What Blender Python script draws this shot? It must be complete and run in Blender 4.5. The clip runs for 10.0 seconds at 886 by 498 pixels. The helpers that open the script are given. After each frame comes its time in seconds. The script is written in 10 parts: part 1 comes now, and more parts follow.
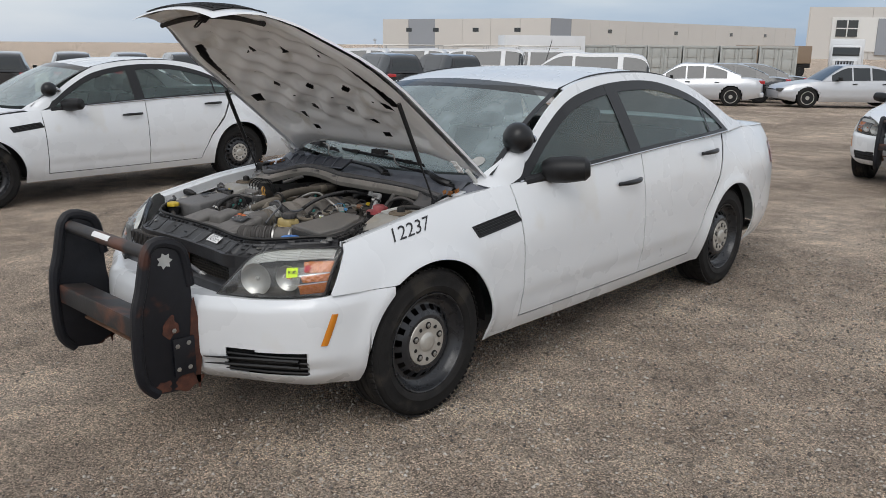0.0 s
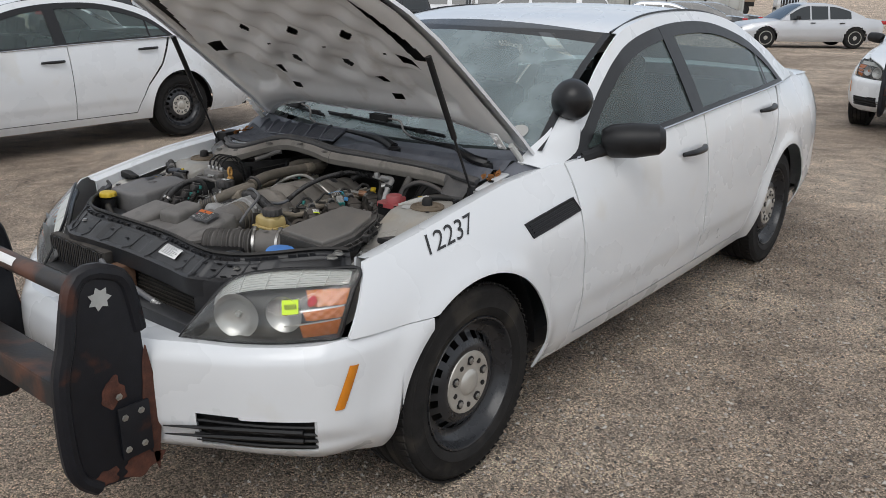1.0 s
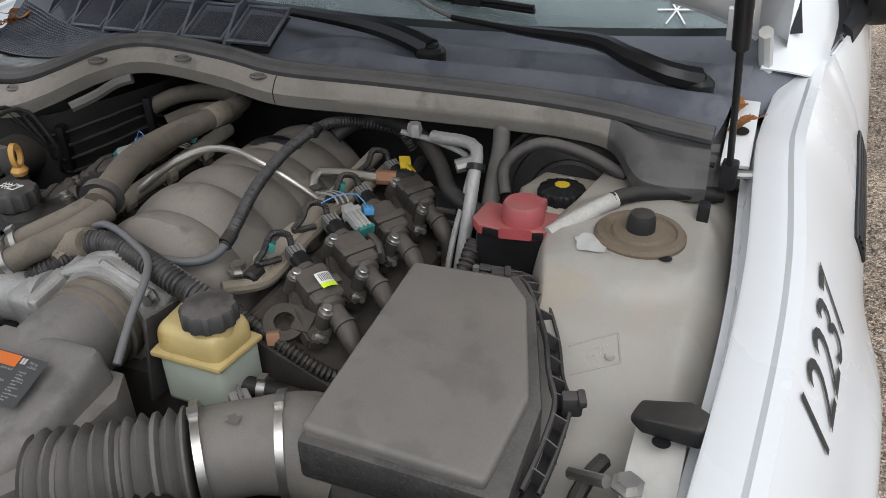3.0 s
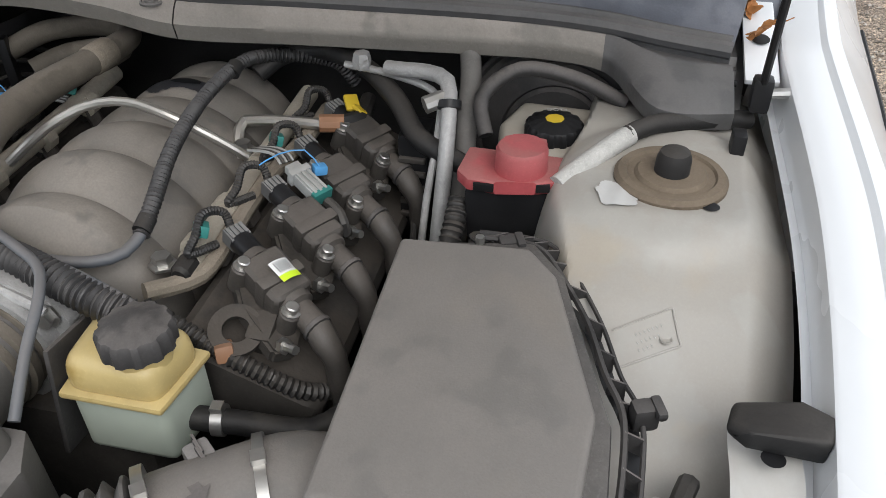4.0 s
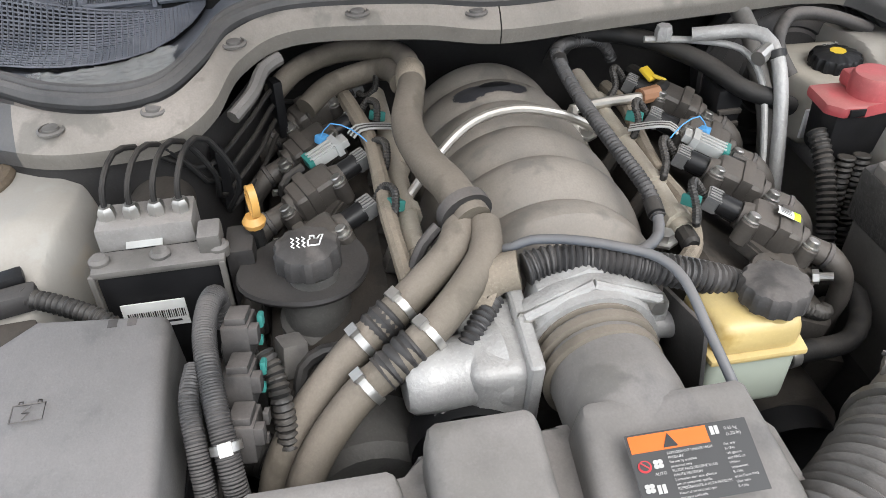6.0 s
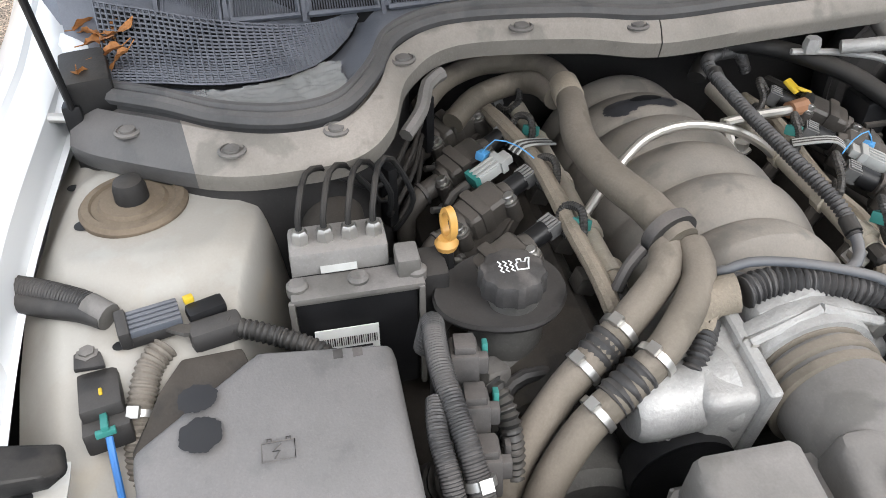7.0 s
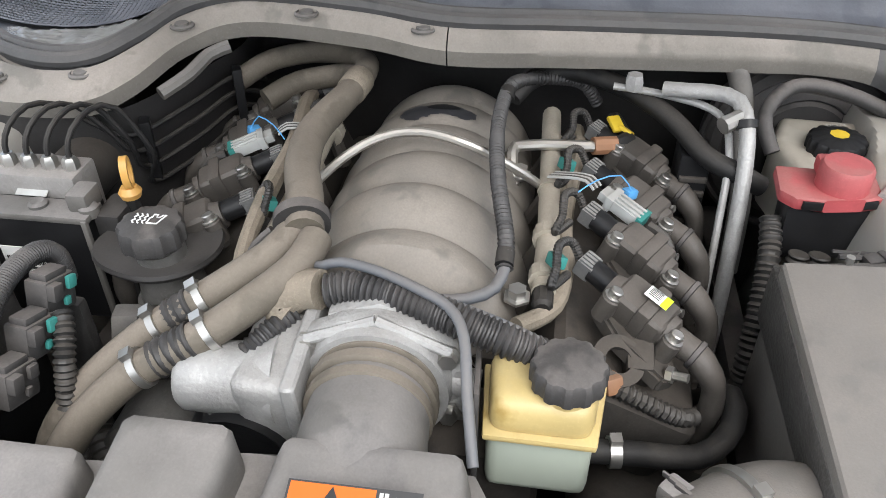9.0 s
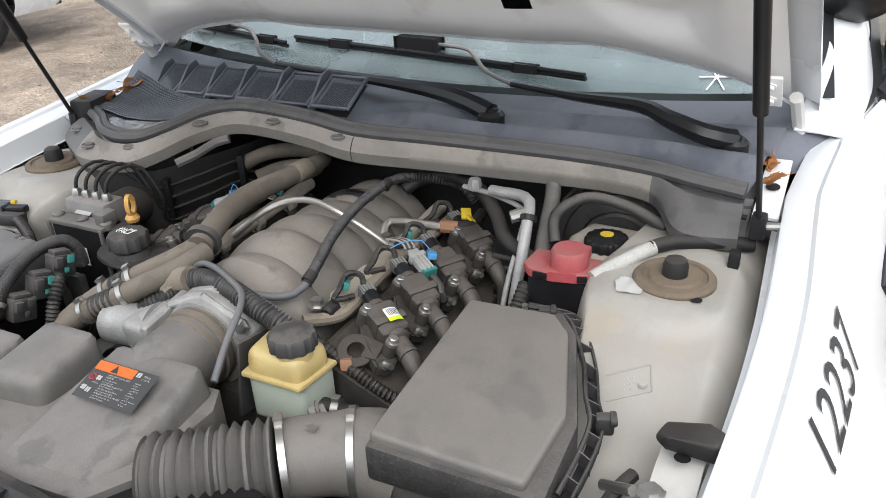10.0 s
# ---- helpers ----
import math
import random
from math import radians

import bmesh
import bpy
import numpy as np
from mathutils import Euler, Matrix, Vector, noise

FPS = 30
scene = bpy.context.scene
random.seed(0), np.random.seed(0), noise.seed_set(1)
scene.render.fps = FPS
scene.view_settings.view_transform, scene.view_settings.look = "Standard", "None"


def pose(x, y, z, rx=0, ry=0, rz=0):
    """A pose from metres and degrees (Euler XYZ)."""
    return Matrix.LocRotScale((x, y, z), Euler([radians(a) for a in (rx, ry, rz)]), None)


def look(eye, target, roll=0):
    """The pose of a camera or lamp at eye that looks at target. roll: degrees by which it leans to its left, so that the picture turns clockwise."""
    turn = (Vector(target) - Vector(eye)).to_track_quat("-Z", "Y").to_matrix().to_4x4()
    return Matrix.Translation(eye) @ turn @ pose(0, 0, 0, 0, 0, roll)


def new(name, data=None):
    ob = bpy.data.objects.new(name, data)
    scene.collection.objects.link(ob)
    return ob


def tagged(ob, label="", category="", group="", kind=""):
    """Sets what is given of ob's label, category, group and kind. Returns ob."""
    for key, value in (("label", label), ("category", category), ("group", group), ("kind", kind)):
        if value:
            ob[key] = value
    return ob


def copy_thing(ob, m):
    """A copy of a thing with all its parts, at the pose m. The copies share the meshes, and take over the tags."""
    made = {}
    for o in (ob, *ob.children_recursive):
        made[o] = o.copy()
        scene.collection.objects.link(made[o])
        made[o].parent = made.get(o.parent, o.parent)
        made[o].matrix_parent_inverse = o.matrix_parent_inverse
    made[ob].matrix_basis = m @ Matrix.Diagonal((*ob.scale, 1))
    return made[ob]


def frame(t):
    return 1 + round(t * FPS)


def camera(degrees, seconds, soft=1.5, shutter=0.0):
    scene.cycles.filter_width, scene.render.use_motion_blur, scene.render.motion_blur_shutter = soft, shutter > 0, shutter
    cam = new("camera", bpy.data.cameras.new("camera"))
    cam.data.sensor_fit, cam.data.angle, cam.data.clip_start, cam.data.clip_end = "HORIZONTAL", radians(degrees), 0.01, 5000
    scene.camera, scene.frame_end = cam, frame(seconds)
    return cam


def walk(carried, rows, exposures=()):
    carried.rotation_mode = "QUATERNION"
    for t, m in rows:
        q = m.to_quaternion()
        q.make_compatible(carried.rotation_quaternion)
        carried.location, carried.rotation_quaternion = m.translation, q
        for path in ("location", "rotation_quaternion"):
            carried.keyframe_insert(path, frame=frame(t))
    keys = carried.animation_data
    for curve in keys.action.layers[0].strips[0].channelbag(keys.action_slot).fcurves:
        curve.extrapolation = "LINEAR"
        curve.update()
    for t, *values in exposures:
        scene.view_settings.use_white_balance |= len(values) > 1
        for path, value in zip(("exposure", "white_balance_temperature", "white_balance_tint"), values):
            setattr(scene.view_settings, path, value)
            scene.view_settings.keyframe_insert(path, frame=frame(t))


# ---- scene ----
cam = camera(57.0, 10.0, soft=0.8)
PATH = [
    (0, (-2.506, -3.309, 1.656), (-1.088, -1.986, 1.17), 0.5),
    (0.5, (-2.321, -2.864, 1.653), (-0.873, -1.593, 1.116), 0.7),
    (1, (-1.98, -2.356, 1.619), (-0.499, -1.163, 1.0), 0.5),
    (1.5, (-1.692, -1.842, 1.571), (-0.174, -0.752, 0.859), -0.2),
    (2, (-1.336, -1.36, 1.496), (0.222, -0.407, 0.68), -0.7),
    (2.5, (-1.052, -0.984, 1.443), (0.524, -0.178, 0.513), -1.1),
    (2.7, (-0.965, -0.861, 1.436), (0.619, -0.116, 0.468), -0.9),
    (3.8, (-0.668, -0.593, 1.344), (0.89, -0.17, 0.165), -0.3),
    (4, (-0.671, -0.558, 1.34), (0.888, -0.189, 0.142), -0.4),
    (4.5, (-0.771, -0.363, 1.36), (0.787, -0.129, 0.128), -0.9),
    (5, (-0.839, -0.14, 1.376), (0.739, -0.079, 0.149), -1.0),
    (5.5, (-0.796, 0.056, 1.387), (0.773, -0.027, 0.15), -1.8),
    (6, (-0.761, 0.216, 1.389), (0.79, -0.002, 0.146), -1.9),
    (6.2, (-0.756, 0.281, 1.405), (0.787, 0.02, 0.16), -1.8),
    (7.3, (-0.658, 0.45, 1.403), (0.88, 0.19, 0.151), -0.9),
    (7.5, (-0.638, 0.423, 1.395), (0.904, 0.192, 0.143), -0.5),
    (8, (-0.623, 0.259, 1.372), (0.935, 0.133, 0.123), 0.3),
    (8.5, (-0.643, 0.069, 1.357), (0.917, 0.104, 0.106), 0.4),
    (9, (-0.733, -0.157, 1.365), (0.848, 0.108, 0.168), -0.5),
    (9.5, (-0.799, -0.475, 1.4), (0.793, 0.073, 0.32), -1.9),
    (10, (-0.956, -0.804, 1.466), (0.619, 0.029, 0.559), -2.4),
]
EXPOSURES = [(0.0, -0.10), (1.5, 0.0), (2.5, 0.25), (4.0, 0.67), (5.0, 1.13), (6.0, 1.45), (7.5, 1.43), (8.5, 1.46), (9.5, 1.31), (10.0, 1.02)]
walk(cam, [(t, look(eye, target, roll)) for t, eye, target, roll in PATH], EXPOSURES)

# ---- world, sun, exposure ----
world = bpy.data.worlds.new("overcast_sky")
scene.world = world
world.use_nodes = True
wn, wl = world.node_tree.nodes, world.node_tree.links
wn.clear()
w_out = wn.new("ShaderNodeOutputWorld")
w_bg = wn.new("ShaderNodeBackground")
w_sky = wn.new("ShaderNodeTexSky")
w_sky.sky_type, w_sky.sun_disc = "NISHITA", False
w_sky.sun_elevation, w_sky.sun_rotation = radians(48), radians(243)
w_sky.air_density, w_sky.dust_density = 1.0, 0.7
w_coord = wn.new("ShaderNodeTexCoord")
w_map = wn.new("ShaderNodeMapping")
w_map.inputs["Scale"].default_value = (1.0, 1.0, 4.0)
w_map.inputs["Rotation"].default_value = (0.0, 0.0, 0.6)
w_noise = wn.new("ShaderNodeTexNoise")
w_noise.inputs["Scale"].default_value, w_noise.inputs["Detail"].default_value = 1.6, 6.0
# a layer of white cloud with a bluer break low over the far end of the yard
w_ramp = wn.new("ShaderNodeValToRGB")
w_ramp.color_ramp.elements[0].position, w_ramp.color_ramp.elements[1].position = 0.32, 0.66
w_ramp.color_ramp.elements[0].color, w_ramp.color_ramp.elements[1].color = (6.6, 7.3, 8.3, 1), (8.9, 8.9, 8.9, 1)
w_dot = wn.new("ShaderNodeVectorMath")
w_dot.operation = "DOT_PRODUCT"
w_dot.inputs[1].default_value = (0.80, 0.58, 0.15)
w_gap = wn.new("ShaderNodeMapRange")
w_gap.inputs["From Min"].default_value, w_gap.inputs["From Max"].default_value = 0.72, 0.95
w_soft = wn.new("ShaderNodeMapRange")
w_soft.inputs["From Min"].default_value, w_soft.inputs["From Max"].default_value = 0.80, 0.44
w_mul = wn.new("ShaderNodeMath")
w_mul.operation = "MULTIPLY"
w_blue = wn.new("ShaderNodeMix")
w_blue.data_type = "RGBA"
w_blue.inputs["B"].default_value = (3.0, 4.2, 6.0, 1)
w_mix = wn.new("ShaderNodeMix")
w_mix.data_type = "RGBA"
w_mix.inputs["Factor"].default_value = 0.85
wl.new(w_coord.outputs["Generated"], w_map.inputs["Vector"])
wl.new(w_map.outputs["Vector"], w_noise.inputs["Vector"])
wl.new(w_noise.outputs["Fac"], w_ramp.inputs["Fac"])
wl.new(w_coord.outputs["Generated"], w_dot.inputs[0])
wl.new(w_dot.outputs["Value"], w_gap.inputs["Value"])
wl.new(w_noise.outputs["Fac"], w_soft.inputs["Value"])
wl.new(w_gap.outputs["Result"], w_mul.inputs[0])
wl.new(w_soft.outputs["Result"], w_mul.inputs[1])
wl.new(w_mul.outputs["Value"], w_blue.inputs["Factor"])
wl.new(w_ramp.outputs["Color"], w_blue.inputs["A"])
wl.new(w_sky.outputs["Color"], w_mix.inputs["A"])
wl.new(w_blue.outputs["Result"], w_mix.inputs["B"])
wl.new(w_mix.outputs["Result"], w_bg.inputs["Color"])
wl.new(w_bg.outputs["Background"], w_out.inputs["Surface"])
w_bg.inputs["Strength"].default_value = 0.11

sun = new("sun", bpy.data.lights.new("sun", "SUN"))
sun.data.energy, sun.data.angle, sun.data.color = 1.25, radians(40), (1.0, 0.98, 0.955)
sun.matrix_world = look((-5, -2.5, 6.2), (0, 0, 0))


# ---- materials ----
def mat(name, col, rough=0.5, metal=0.0, vary=0.15, scale=25.0, bump=0.05, bscale=250.0, dust=0.0,
        dustcol=(0.30, 0.255, 0.20), coat=0.0, stain=None, stain_amt=0.0, stain_scale=6.0, spec=0.5, grain=0.0):
    """A surface with grain and blotches at two scales, fine relief and, on faces that look up, settled dust."""
    dustcol = (dustcol[0] * 1.015, dustcol[1] * 0.985, dustcol[2] * 1.01)
    m = bpy.data.materials.new(name)
    m.use_nodes = True
    n, l = m.node_tree.nodes, m.node_tree.links
    b = n["Principled BSDF"]
    b.inputs["Metallic"].default_value = metal
    b.inputs["Specular IOR Level"].default_value = spec
    b.inputs["Coat Weight"].default_value = coat
    b.inputs["Coat Roughness"].default_value = 0.06
    tc = n.new("ShaderNodeTexCoord")

    def noise_node(sc, detail=4.0):
        k = n.new("ShaderNodeTexNoise")
        k.inputs["Scale"].default_value, k.inputs["Detail"].default_value = sc, detail
        l.new(tc.outputs["Object"], k.inputs["Vector"])
        return k

    def mix(fac, a, bb):
        k = n.new("ShaderNodeMix")
        k.data_type = "RGBA"
        for sock, v in (("Factor", fac), ("A", a), ("B", bb)):
            if isinstance(v, (tuple, list)):
                k.inputs[sock].default_value = (*v, 1) if len(v) == 3 else v
            elif isinstance(v, (int, float)):
                k.inputs[sock].default_value = v
            else:
                l.new(v, k.inputs[sock])
        return k.outputs["Result"]

    def ramp(src, lo, hi, top=1.0):
        k = n.new("ShaderNodeMapRange")
        k.inputs["From Min"].default_value, k.inputs["From Max"].default_value = lo, hi
        k.inputs["To Max"].default_value = top
        l.new(src, k.inputs["Value"])
        return k.outputs["Result"]

    def times(a, bb):
        k = n.new("ShaderNodeMath")
        k.operation = "MULTIPLY"
        l.new(a, k.inputs[0])
        l.new(bb, k.inputs[1])
        return k.outputs["Value"]

    n1, n2 = noise_node(scale), noise_node(scale * 0.18, 3.0)
    dark = tuple(c * (1 - vary) for c in col)
    lite = tuple(min(1, c * (1 + vary)) for c in col)
    c = mix(ramp(n1.outputs["Fac"], 0.3, 0.7), dark, lite)
    c = mix(ramp(n2.outputs["Fac"], 0.35, 0.75, 0.5), c, dark)
    if grain > 0:
        n3 = noise_node(310.0, 5.0)
        c = mix(ramp(n3.outputs["Fac"], 0.56, 0.66, grain * 0.5), c, tuple(min(1, q * 1.9 + 0.03) for q in col))
        n4 = noise_node(130.0, 6.0)
        c = mix(ramp(n4.outputs["Fac"], 0.57, 0.63, grain * 0.6), c, tuple(q * 0.45 for q in col))
    r = None
    if stain:
        ns = noise_node(stain_scale, 6.0)
        f = ramp(ns.outputs["Fac"], 0.62 - 0.25 * stain_amt, 0.70 - 0.15 * stain_amt)
        c = mix(f, c, stain)
    if dust > 0:
        g = n.new("ShaderNodeNewGeometry")
        s = n.new("ShaderNodeSeparateXYZ")
        l.new(g.outputs["Normal"], s.inputs["Vector"])
        up = ramp(s.outputs["Z"], -0.1, 0.9, 1.0)
        nd, nf = noise_node(9.0, 5.0), noise_node(85.0, 6.0)
        f = times(up, ramp(nd.outputs["Fac"], 0.05, 0.66, dust))
        f = times(f, ramp(nf.outputs["Fac"], -0.60, 0.50))
        # patches where hands and water have taken the dust off
        nr = noise_node(15.0, 9.0)
        rub = n.new("ShaderNodeMapRange")
        rub.inputs["From Min"].default_value, rub.inputs["From Max"].default_value = 0.545, 0.60
        rub.inputs["To Min"].default_value, rub.inputs["To Max"].default_value = 1.06, 0.36
        l.new(nr.outputs["Fac"], rub.inputs["Value"])
        f = times(f, rub.outputs["Result"])
        ng = noise_node(420.0, 3.0)
        c = mix(f, c, mix(ramp(ng.outputs["Fac"], 0.3, 0.7), tuple(q * 0.92 for q in dustcol), tuple(min(1, q * 1.07) for q in dustcol)))
        k = n.new("ShaderNodeMapRange")
        k.inputs["To Min"].default_value, k.inputs["To Max"].default_value = rough, 0.95
        l.new(f, k.inputs["Value"])
        r = k.outputs["Result"]
    l.new(c, b.inputs["Base Color"])
    if r is None:
        k = n.new("ShaderNodeMapRange")
        k.inputs["To Min"].default_value, k.inputs["To Max"].default_value = max(0.02, rough * 0.8), min(1, rough * 1.2)
        l.new(n1.outputs["Fac"], k.inputs["Value"])
        r = k.outputs["Result"]
    l.new(r, b.inputs["Roughness"])
    if bump > 0:
        nb = noise_node(bscale, 2.0)
        bp = n.new("ShaderNodeBump")
        bp.inputs["Strength"].default_value, bp.inputs["Distance"].default_value = bump, 0.002
        l.new(nb.outputs["Fac"], bp.inputs["Height"])
        l.new(bp.outputs["Normal"], b.inputs["Normal"])
    return m


def glass(name, tint, gloss=1.0, rough=0.0, haze=0.0, hazecol=(0.5, 0.5, 0.48)):
    """A thin pane: see-through with a tint, and glossy by Fresnel; haze mixes in a patchy diffuse colour."""
    m = bpy.data.materials.new(name)
    m.use_nodes = True
    n, l = m.node_tree.nodes, m.node_tree.links
    n.clear()
    out, mx = n.new("ShaderNodeOutputMaterial"), n.new("ShaderNodeMixShader")
    tr, gl, fr = n.new("ShaderNodeBsdfTransparent"), n.new("ShaderNodeBsdfGlossy"), n.new("ShaderNodeFresnel")
    tr.inputs["Color"].default_value = (*tint, 1)
    gl.inputs["Roughness"].default_value = rough
    gl.inputs["Color"].default_value = (gloss, gloss, gloss, 1)
    fr.inputs["IOR"].default_value = 1.5
    l.new(fr.outputs["Fac"], mx.inputs["Fac"])
    l.new(tr.outputs["BSDF"], mx.inputs[1])
    l.new(gl.outputs["BSDF"], mx.inputs[2])
    last = mx
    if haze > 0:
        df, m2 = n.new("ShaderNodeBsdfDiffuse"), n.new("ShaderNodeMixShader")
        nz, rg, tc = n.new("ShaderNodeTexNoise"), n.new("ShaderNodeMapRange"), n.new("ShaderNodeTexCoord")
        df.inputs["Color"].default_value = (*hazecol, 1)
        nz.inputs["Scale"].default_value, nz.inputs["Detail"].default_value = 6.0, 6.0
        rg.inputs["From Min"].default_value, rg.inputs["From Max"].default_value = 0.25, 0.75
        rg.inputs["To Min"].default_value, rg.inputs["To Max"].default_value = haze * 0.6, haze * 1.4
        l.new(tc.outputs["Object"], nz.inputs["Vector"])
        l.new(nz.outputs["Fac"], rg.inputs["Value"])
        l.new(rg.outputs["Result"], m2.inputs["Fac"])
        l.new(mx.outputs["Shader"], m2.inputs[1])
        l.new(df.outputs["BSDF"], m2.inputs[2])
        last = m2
    l.new(last.outputs["Shader"], out.inputs["Surface"])
    return m


PAINT = mat("white_car_paint", (0.72, 0.735, 0.75), 0.28, coat=0.6, vary=0.015, scale=3, bump=0.0,
            stain=(0.69, 0.69, 0.68), stain_amt=0.0, stain_scale=3)
PAINT_IN = mat("undercoat_white", (0.56, 0.56, 0.54), 0.5, vary=0.05, scale=14, bump=0.05, bscale=90, dust=0.45,
               dustcol=(0.36, 0.32, 0.26), stain=(0.38, 0.33, 0.26), stain_amt=0.12, stain_scale=9)
TOWER = mat("primer_tower", (0.353, 0.340, 0.312), 0.30, vary=0.06, scale=9, bump=0.04, bscale=70, dust=0.4, dustcol=(0.295, 0.262, 0.213), stain=(0.37, 0.335, 0.28), stain_amt=0.10, stain_scale=11, grain=0.06)
HOODIN = mat("hood_inner_grey", (0.80, 0.80, 0.79), 0.5, vary=0.05, scale=7, bump=0.05, bscale=60, stain=(0.62, 0.60, 0.56), stain_amt=0.10, stain_scale=5)
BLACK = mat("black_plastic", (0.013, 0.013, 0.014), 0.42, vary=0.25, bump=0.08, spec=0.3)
TRIM = mat("satin_black_trim", (0.010, 0.010, 0.011), 0.35, vary=0.2, bump=0.05, spec=0.4)
DUSTY = mat("dusty_black_plastic", (0.033, 0.032, 0.032), 0.55, vary=0.25, dust=0.75, dustcol=(0.172, 0.158, 0.143), bump=0.15, grain=0.3)
DUSTY2 = mat("dusty_grey_plastic", (0.116, 0.110, 0.101), 0.6, vary=0.15, dust=0.8, dustcol=(0.225, 0.216, 0.201), bump=0.15, stain=(0.05, 0.05, 0.05), stain_amt=0.12, stain_scale=12, grain=0.18)
LID = mat("airbox_plastic", (0.132, 0.124, 0.114), 0.52, vary=0.08, dust=0.5, dustcol=(0.213, 0.196, 0.172), bump=0.2, bscale=500, stain=(0.15, 0.135, 0.115), stain_amt=0.12, stain_scale=7, grain=0.10)
MANI = mat("manifold_plastic", (0.150, 0.138, 0.124), 0.5, vary=0.15, dust=0.75, dustcol=(0.305, 0.279, 0.236), bump=0.12, grain=0.15)
HOSE = mat("dusty_rubber_hose", (0.104, 0.090, 0.070), 0.75, vary=0.15, dust=0.8, dustcol=(0.248, 0.219, 0.177), bump=0.25, grain=0.2)
RUBBER = mat("black_rubber", (0.012, 0.012, 0.0125), 0.6, vary=0.2, dust=0.2, dustcol=(0.2, 0.18, 0.15), bump=0.15, spec=0.35)
DARKENG = mat("grimy_engine_metal", (0.03, 0.027, 0.024), 0.7, vary=0.4, dust=0.5, dustcol=(0.105, 0.09, 0.072), bump=0.4, bscale=120, grain=0.25)
COIL = mat("coil_plastic", (0.053, 0.048, 0.043), 0.45, vary=0.2, dust=0.6, dustcol=(0.149, 0.131, 0.110), bump=0.15, grain=0.2)
DULLCAST = mat("dusty_cast_block", (0.26, 0.25, 0.24), 0.55, metal=0.3, vary=0.15, dust=0.6, dustcol=(0.36, 0.34, 0.31), bump=0.5, bscale=170, grain=0.2)
DULLALU = mat("dull_aluminium", (0.14, 0.137, 0.13), 0.55, metal=0.4, vary=0.25, dust=0.4, dustcol=(0.13, 0.12, 0.105), bump=0.4, bscale=150, grain=0.2)
ALU = mat("cast_aluminium", (0.385, 0.382, 0.374), 0.5, metal=0.35, vary=0.15, dust=0.4, dustcol=(0.300, 0.286, 0.262), bump=0.6, bscale=190, grain=0.22)
PIPE = mat("bare_metal_pipe", (0.60, 0.58, 0.54), 0.36, metal=0.9, vary=0.1, dust=0.25, bump=0.05)
STEEL = mat("zinc_steel", (0.46, 0.45, 0.43), 0.38, metal=0.9, vary=0.2, bump=0.08)
RAIL = mat("fuel_rail_steel", (0.44, 0.405, 0.335), 0.6, metal=0.25, vary=0.15, dust=0.7, bump=0.1, dustcol=(0.440, 0.396, 0.319), grain=0.3)
BROWNWRAP = mat("brown_taped_loom", (0.200, 0.172, 0.132), 0.85, vary=0.25, dust=0.7, bump=0.5, bscale=400, dustcol=(0.330, 0.284, 0.220), grain=0.4)
LOOM = mat("black_corrugated_loom", (0.018, 0.018, 0.018), 0.45, vary=0.2, dust=0.3, dustcol=(0.2, 0.18, 0.15), bump=0.05)
GREYLINE = mat("grey_plastic_line", (0.10, 0.11, 0.125), 0.45, vary=0.1, dust=0.3)
COWL = mat("cowl_plastic", (0.084, 0.092, 0.112), 0.36, vary=0.15, dust=0.45, dustcol=(0.235, 0.247, 0.268), bump=0.15, grain=0.15)
LEDGEEND = mat("ledge_end_plastic", (0.075, 0.074, 0.074), 0.42, vary=0.12, dust=0.45, dustcol=(0.180, 0.171, 0.160), bump=0.15, grain=0.12)
COWLLIP = mat("cowl_seal_dusty", (0.161, 0.150, 0.132), 0.7, vary=0.12, dust=0.8, dustcol=(0.390, 0.358, 0.312), bump=0.2, grain=0.2)
SEAL = mat("dusty_seal_rubber", (0.060, 0.060, 0.062), 0.6, vary=0.15, dust=0.5, dustcol=(0.190, 0.180, 0.166), bump=0.15, grain=0.15)
DUCT = mat("dusty_rubber_duct", (0.080, 0.075, 0.070), 0.6, vary=0.15, dust=0.7, dustcol=(0.205, 0.195, 0.180), bump=0.15, grain=0.2)
SPECKLED = mat("scuffed_black_plastic", (0.040, 0.038, 0.036), 0.5, vary=0.3, scale=60, dust=0.5, dustcol=(0.15, 0.14, 0.125), bump=0.5, bscale=220, grain=0.9)
RADSUP = mat("radiator_support_plastic", (0.014, 0.015, 0.018), 0.36, vary=0.3, dust=0.2, dustcol=(0.10, 0.095, 0.085), bump=0.25, grain=0.12)
YELLOWRES = mat("yellowed_reservoir", (0.56, 0.43, 0.185), 0.3, vary=0.25, scale=10, dust=0.35, dustcol=(0.42, 0.36, 0.21), bump=0.03, spec=0.5, stain=(0.40, 0.27, 0.08), stain_amt=0.15, stain_scale=18, grain=0.1)
FLUIDRES = mat("reservoir_lower", (0.414, 0.460, 0.391), 0.4, vary=0.1, scale=12, bump=0.03)
BRAKERES = mat("brake_reservoir", (0.43, 0.405, 0.35), 0.45, vary=0.12, dust=0.5, bump=0.03)
RED = mat("faded_red_plastic", (0.37, 0.066, 0.072), 0.5, vary=0.2, dust=0.6, dustcol=(0.30, 0.175, 0.15), grain=0.2)
BLUE = mat("blue_cap_plastic", (0.045, 0.22, 0.62), 0.45, vary=0.08, dust=0.15)
YELLOW = mat("yellow_plastic", (0.60, 0.42, 0.03), 0.5, vary=0.1)
ORANGE = mat("dipstick_orange", (0.60, 0.33, 0.09), 0.4, vary=0.1)
RUSTY = mat("rusty_iron", (0.16, 0.085, 0.05), 0.85, vary=0.35, bump=0.4, bscale=160)
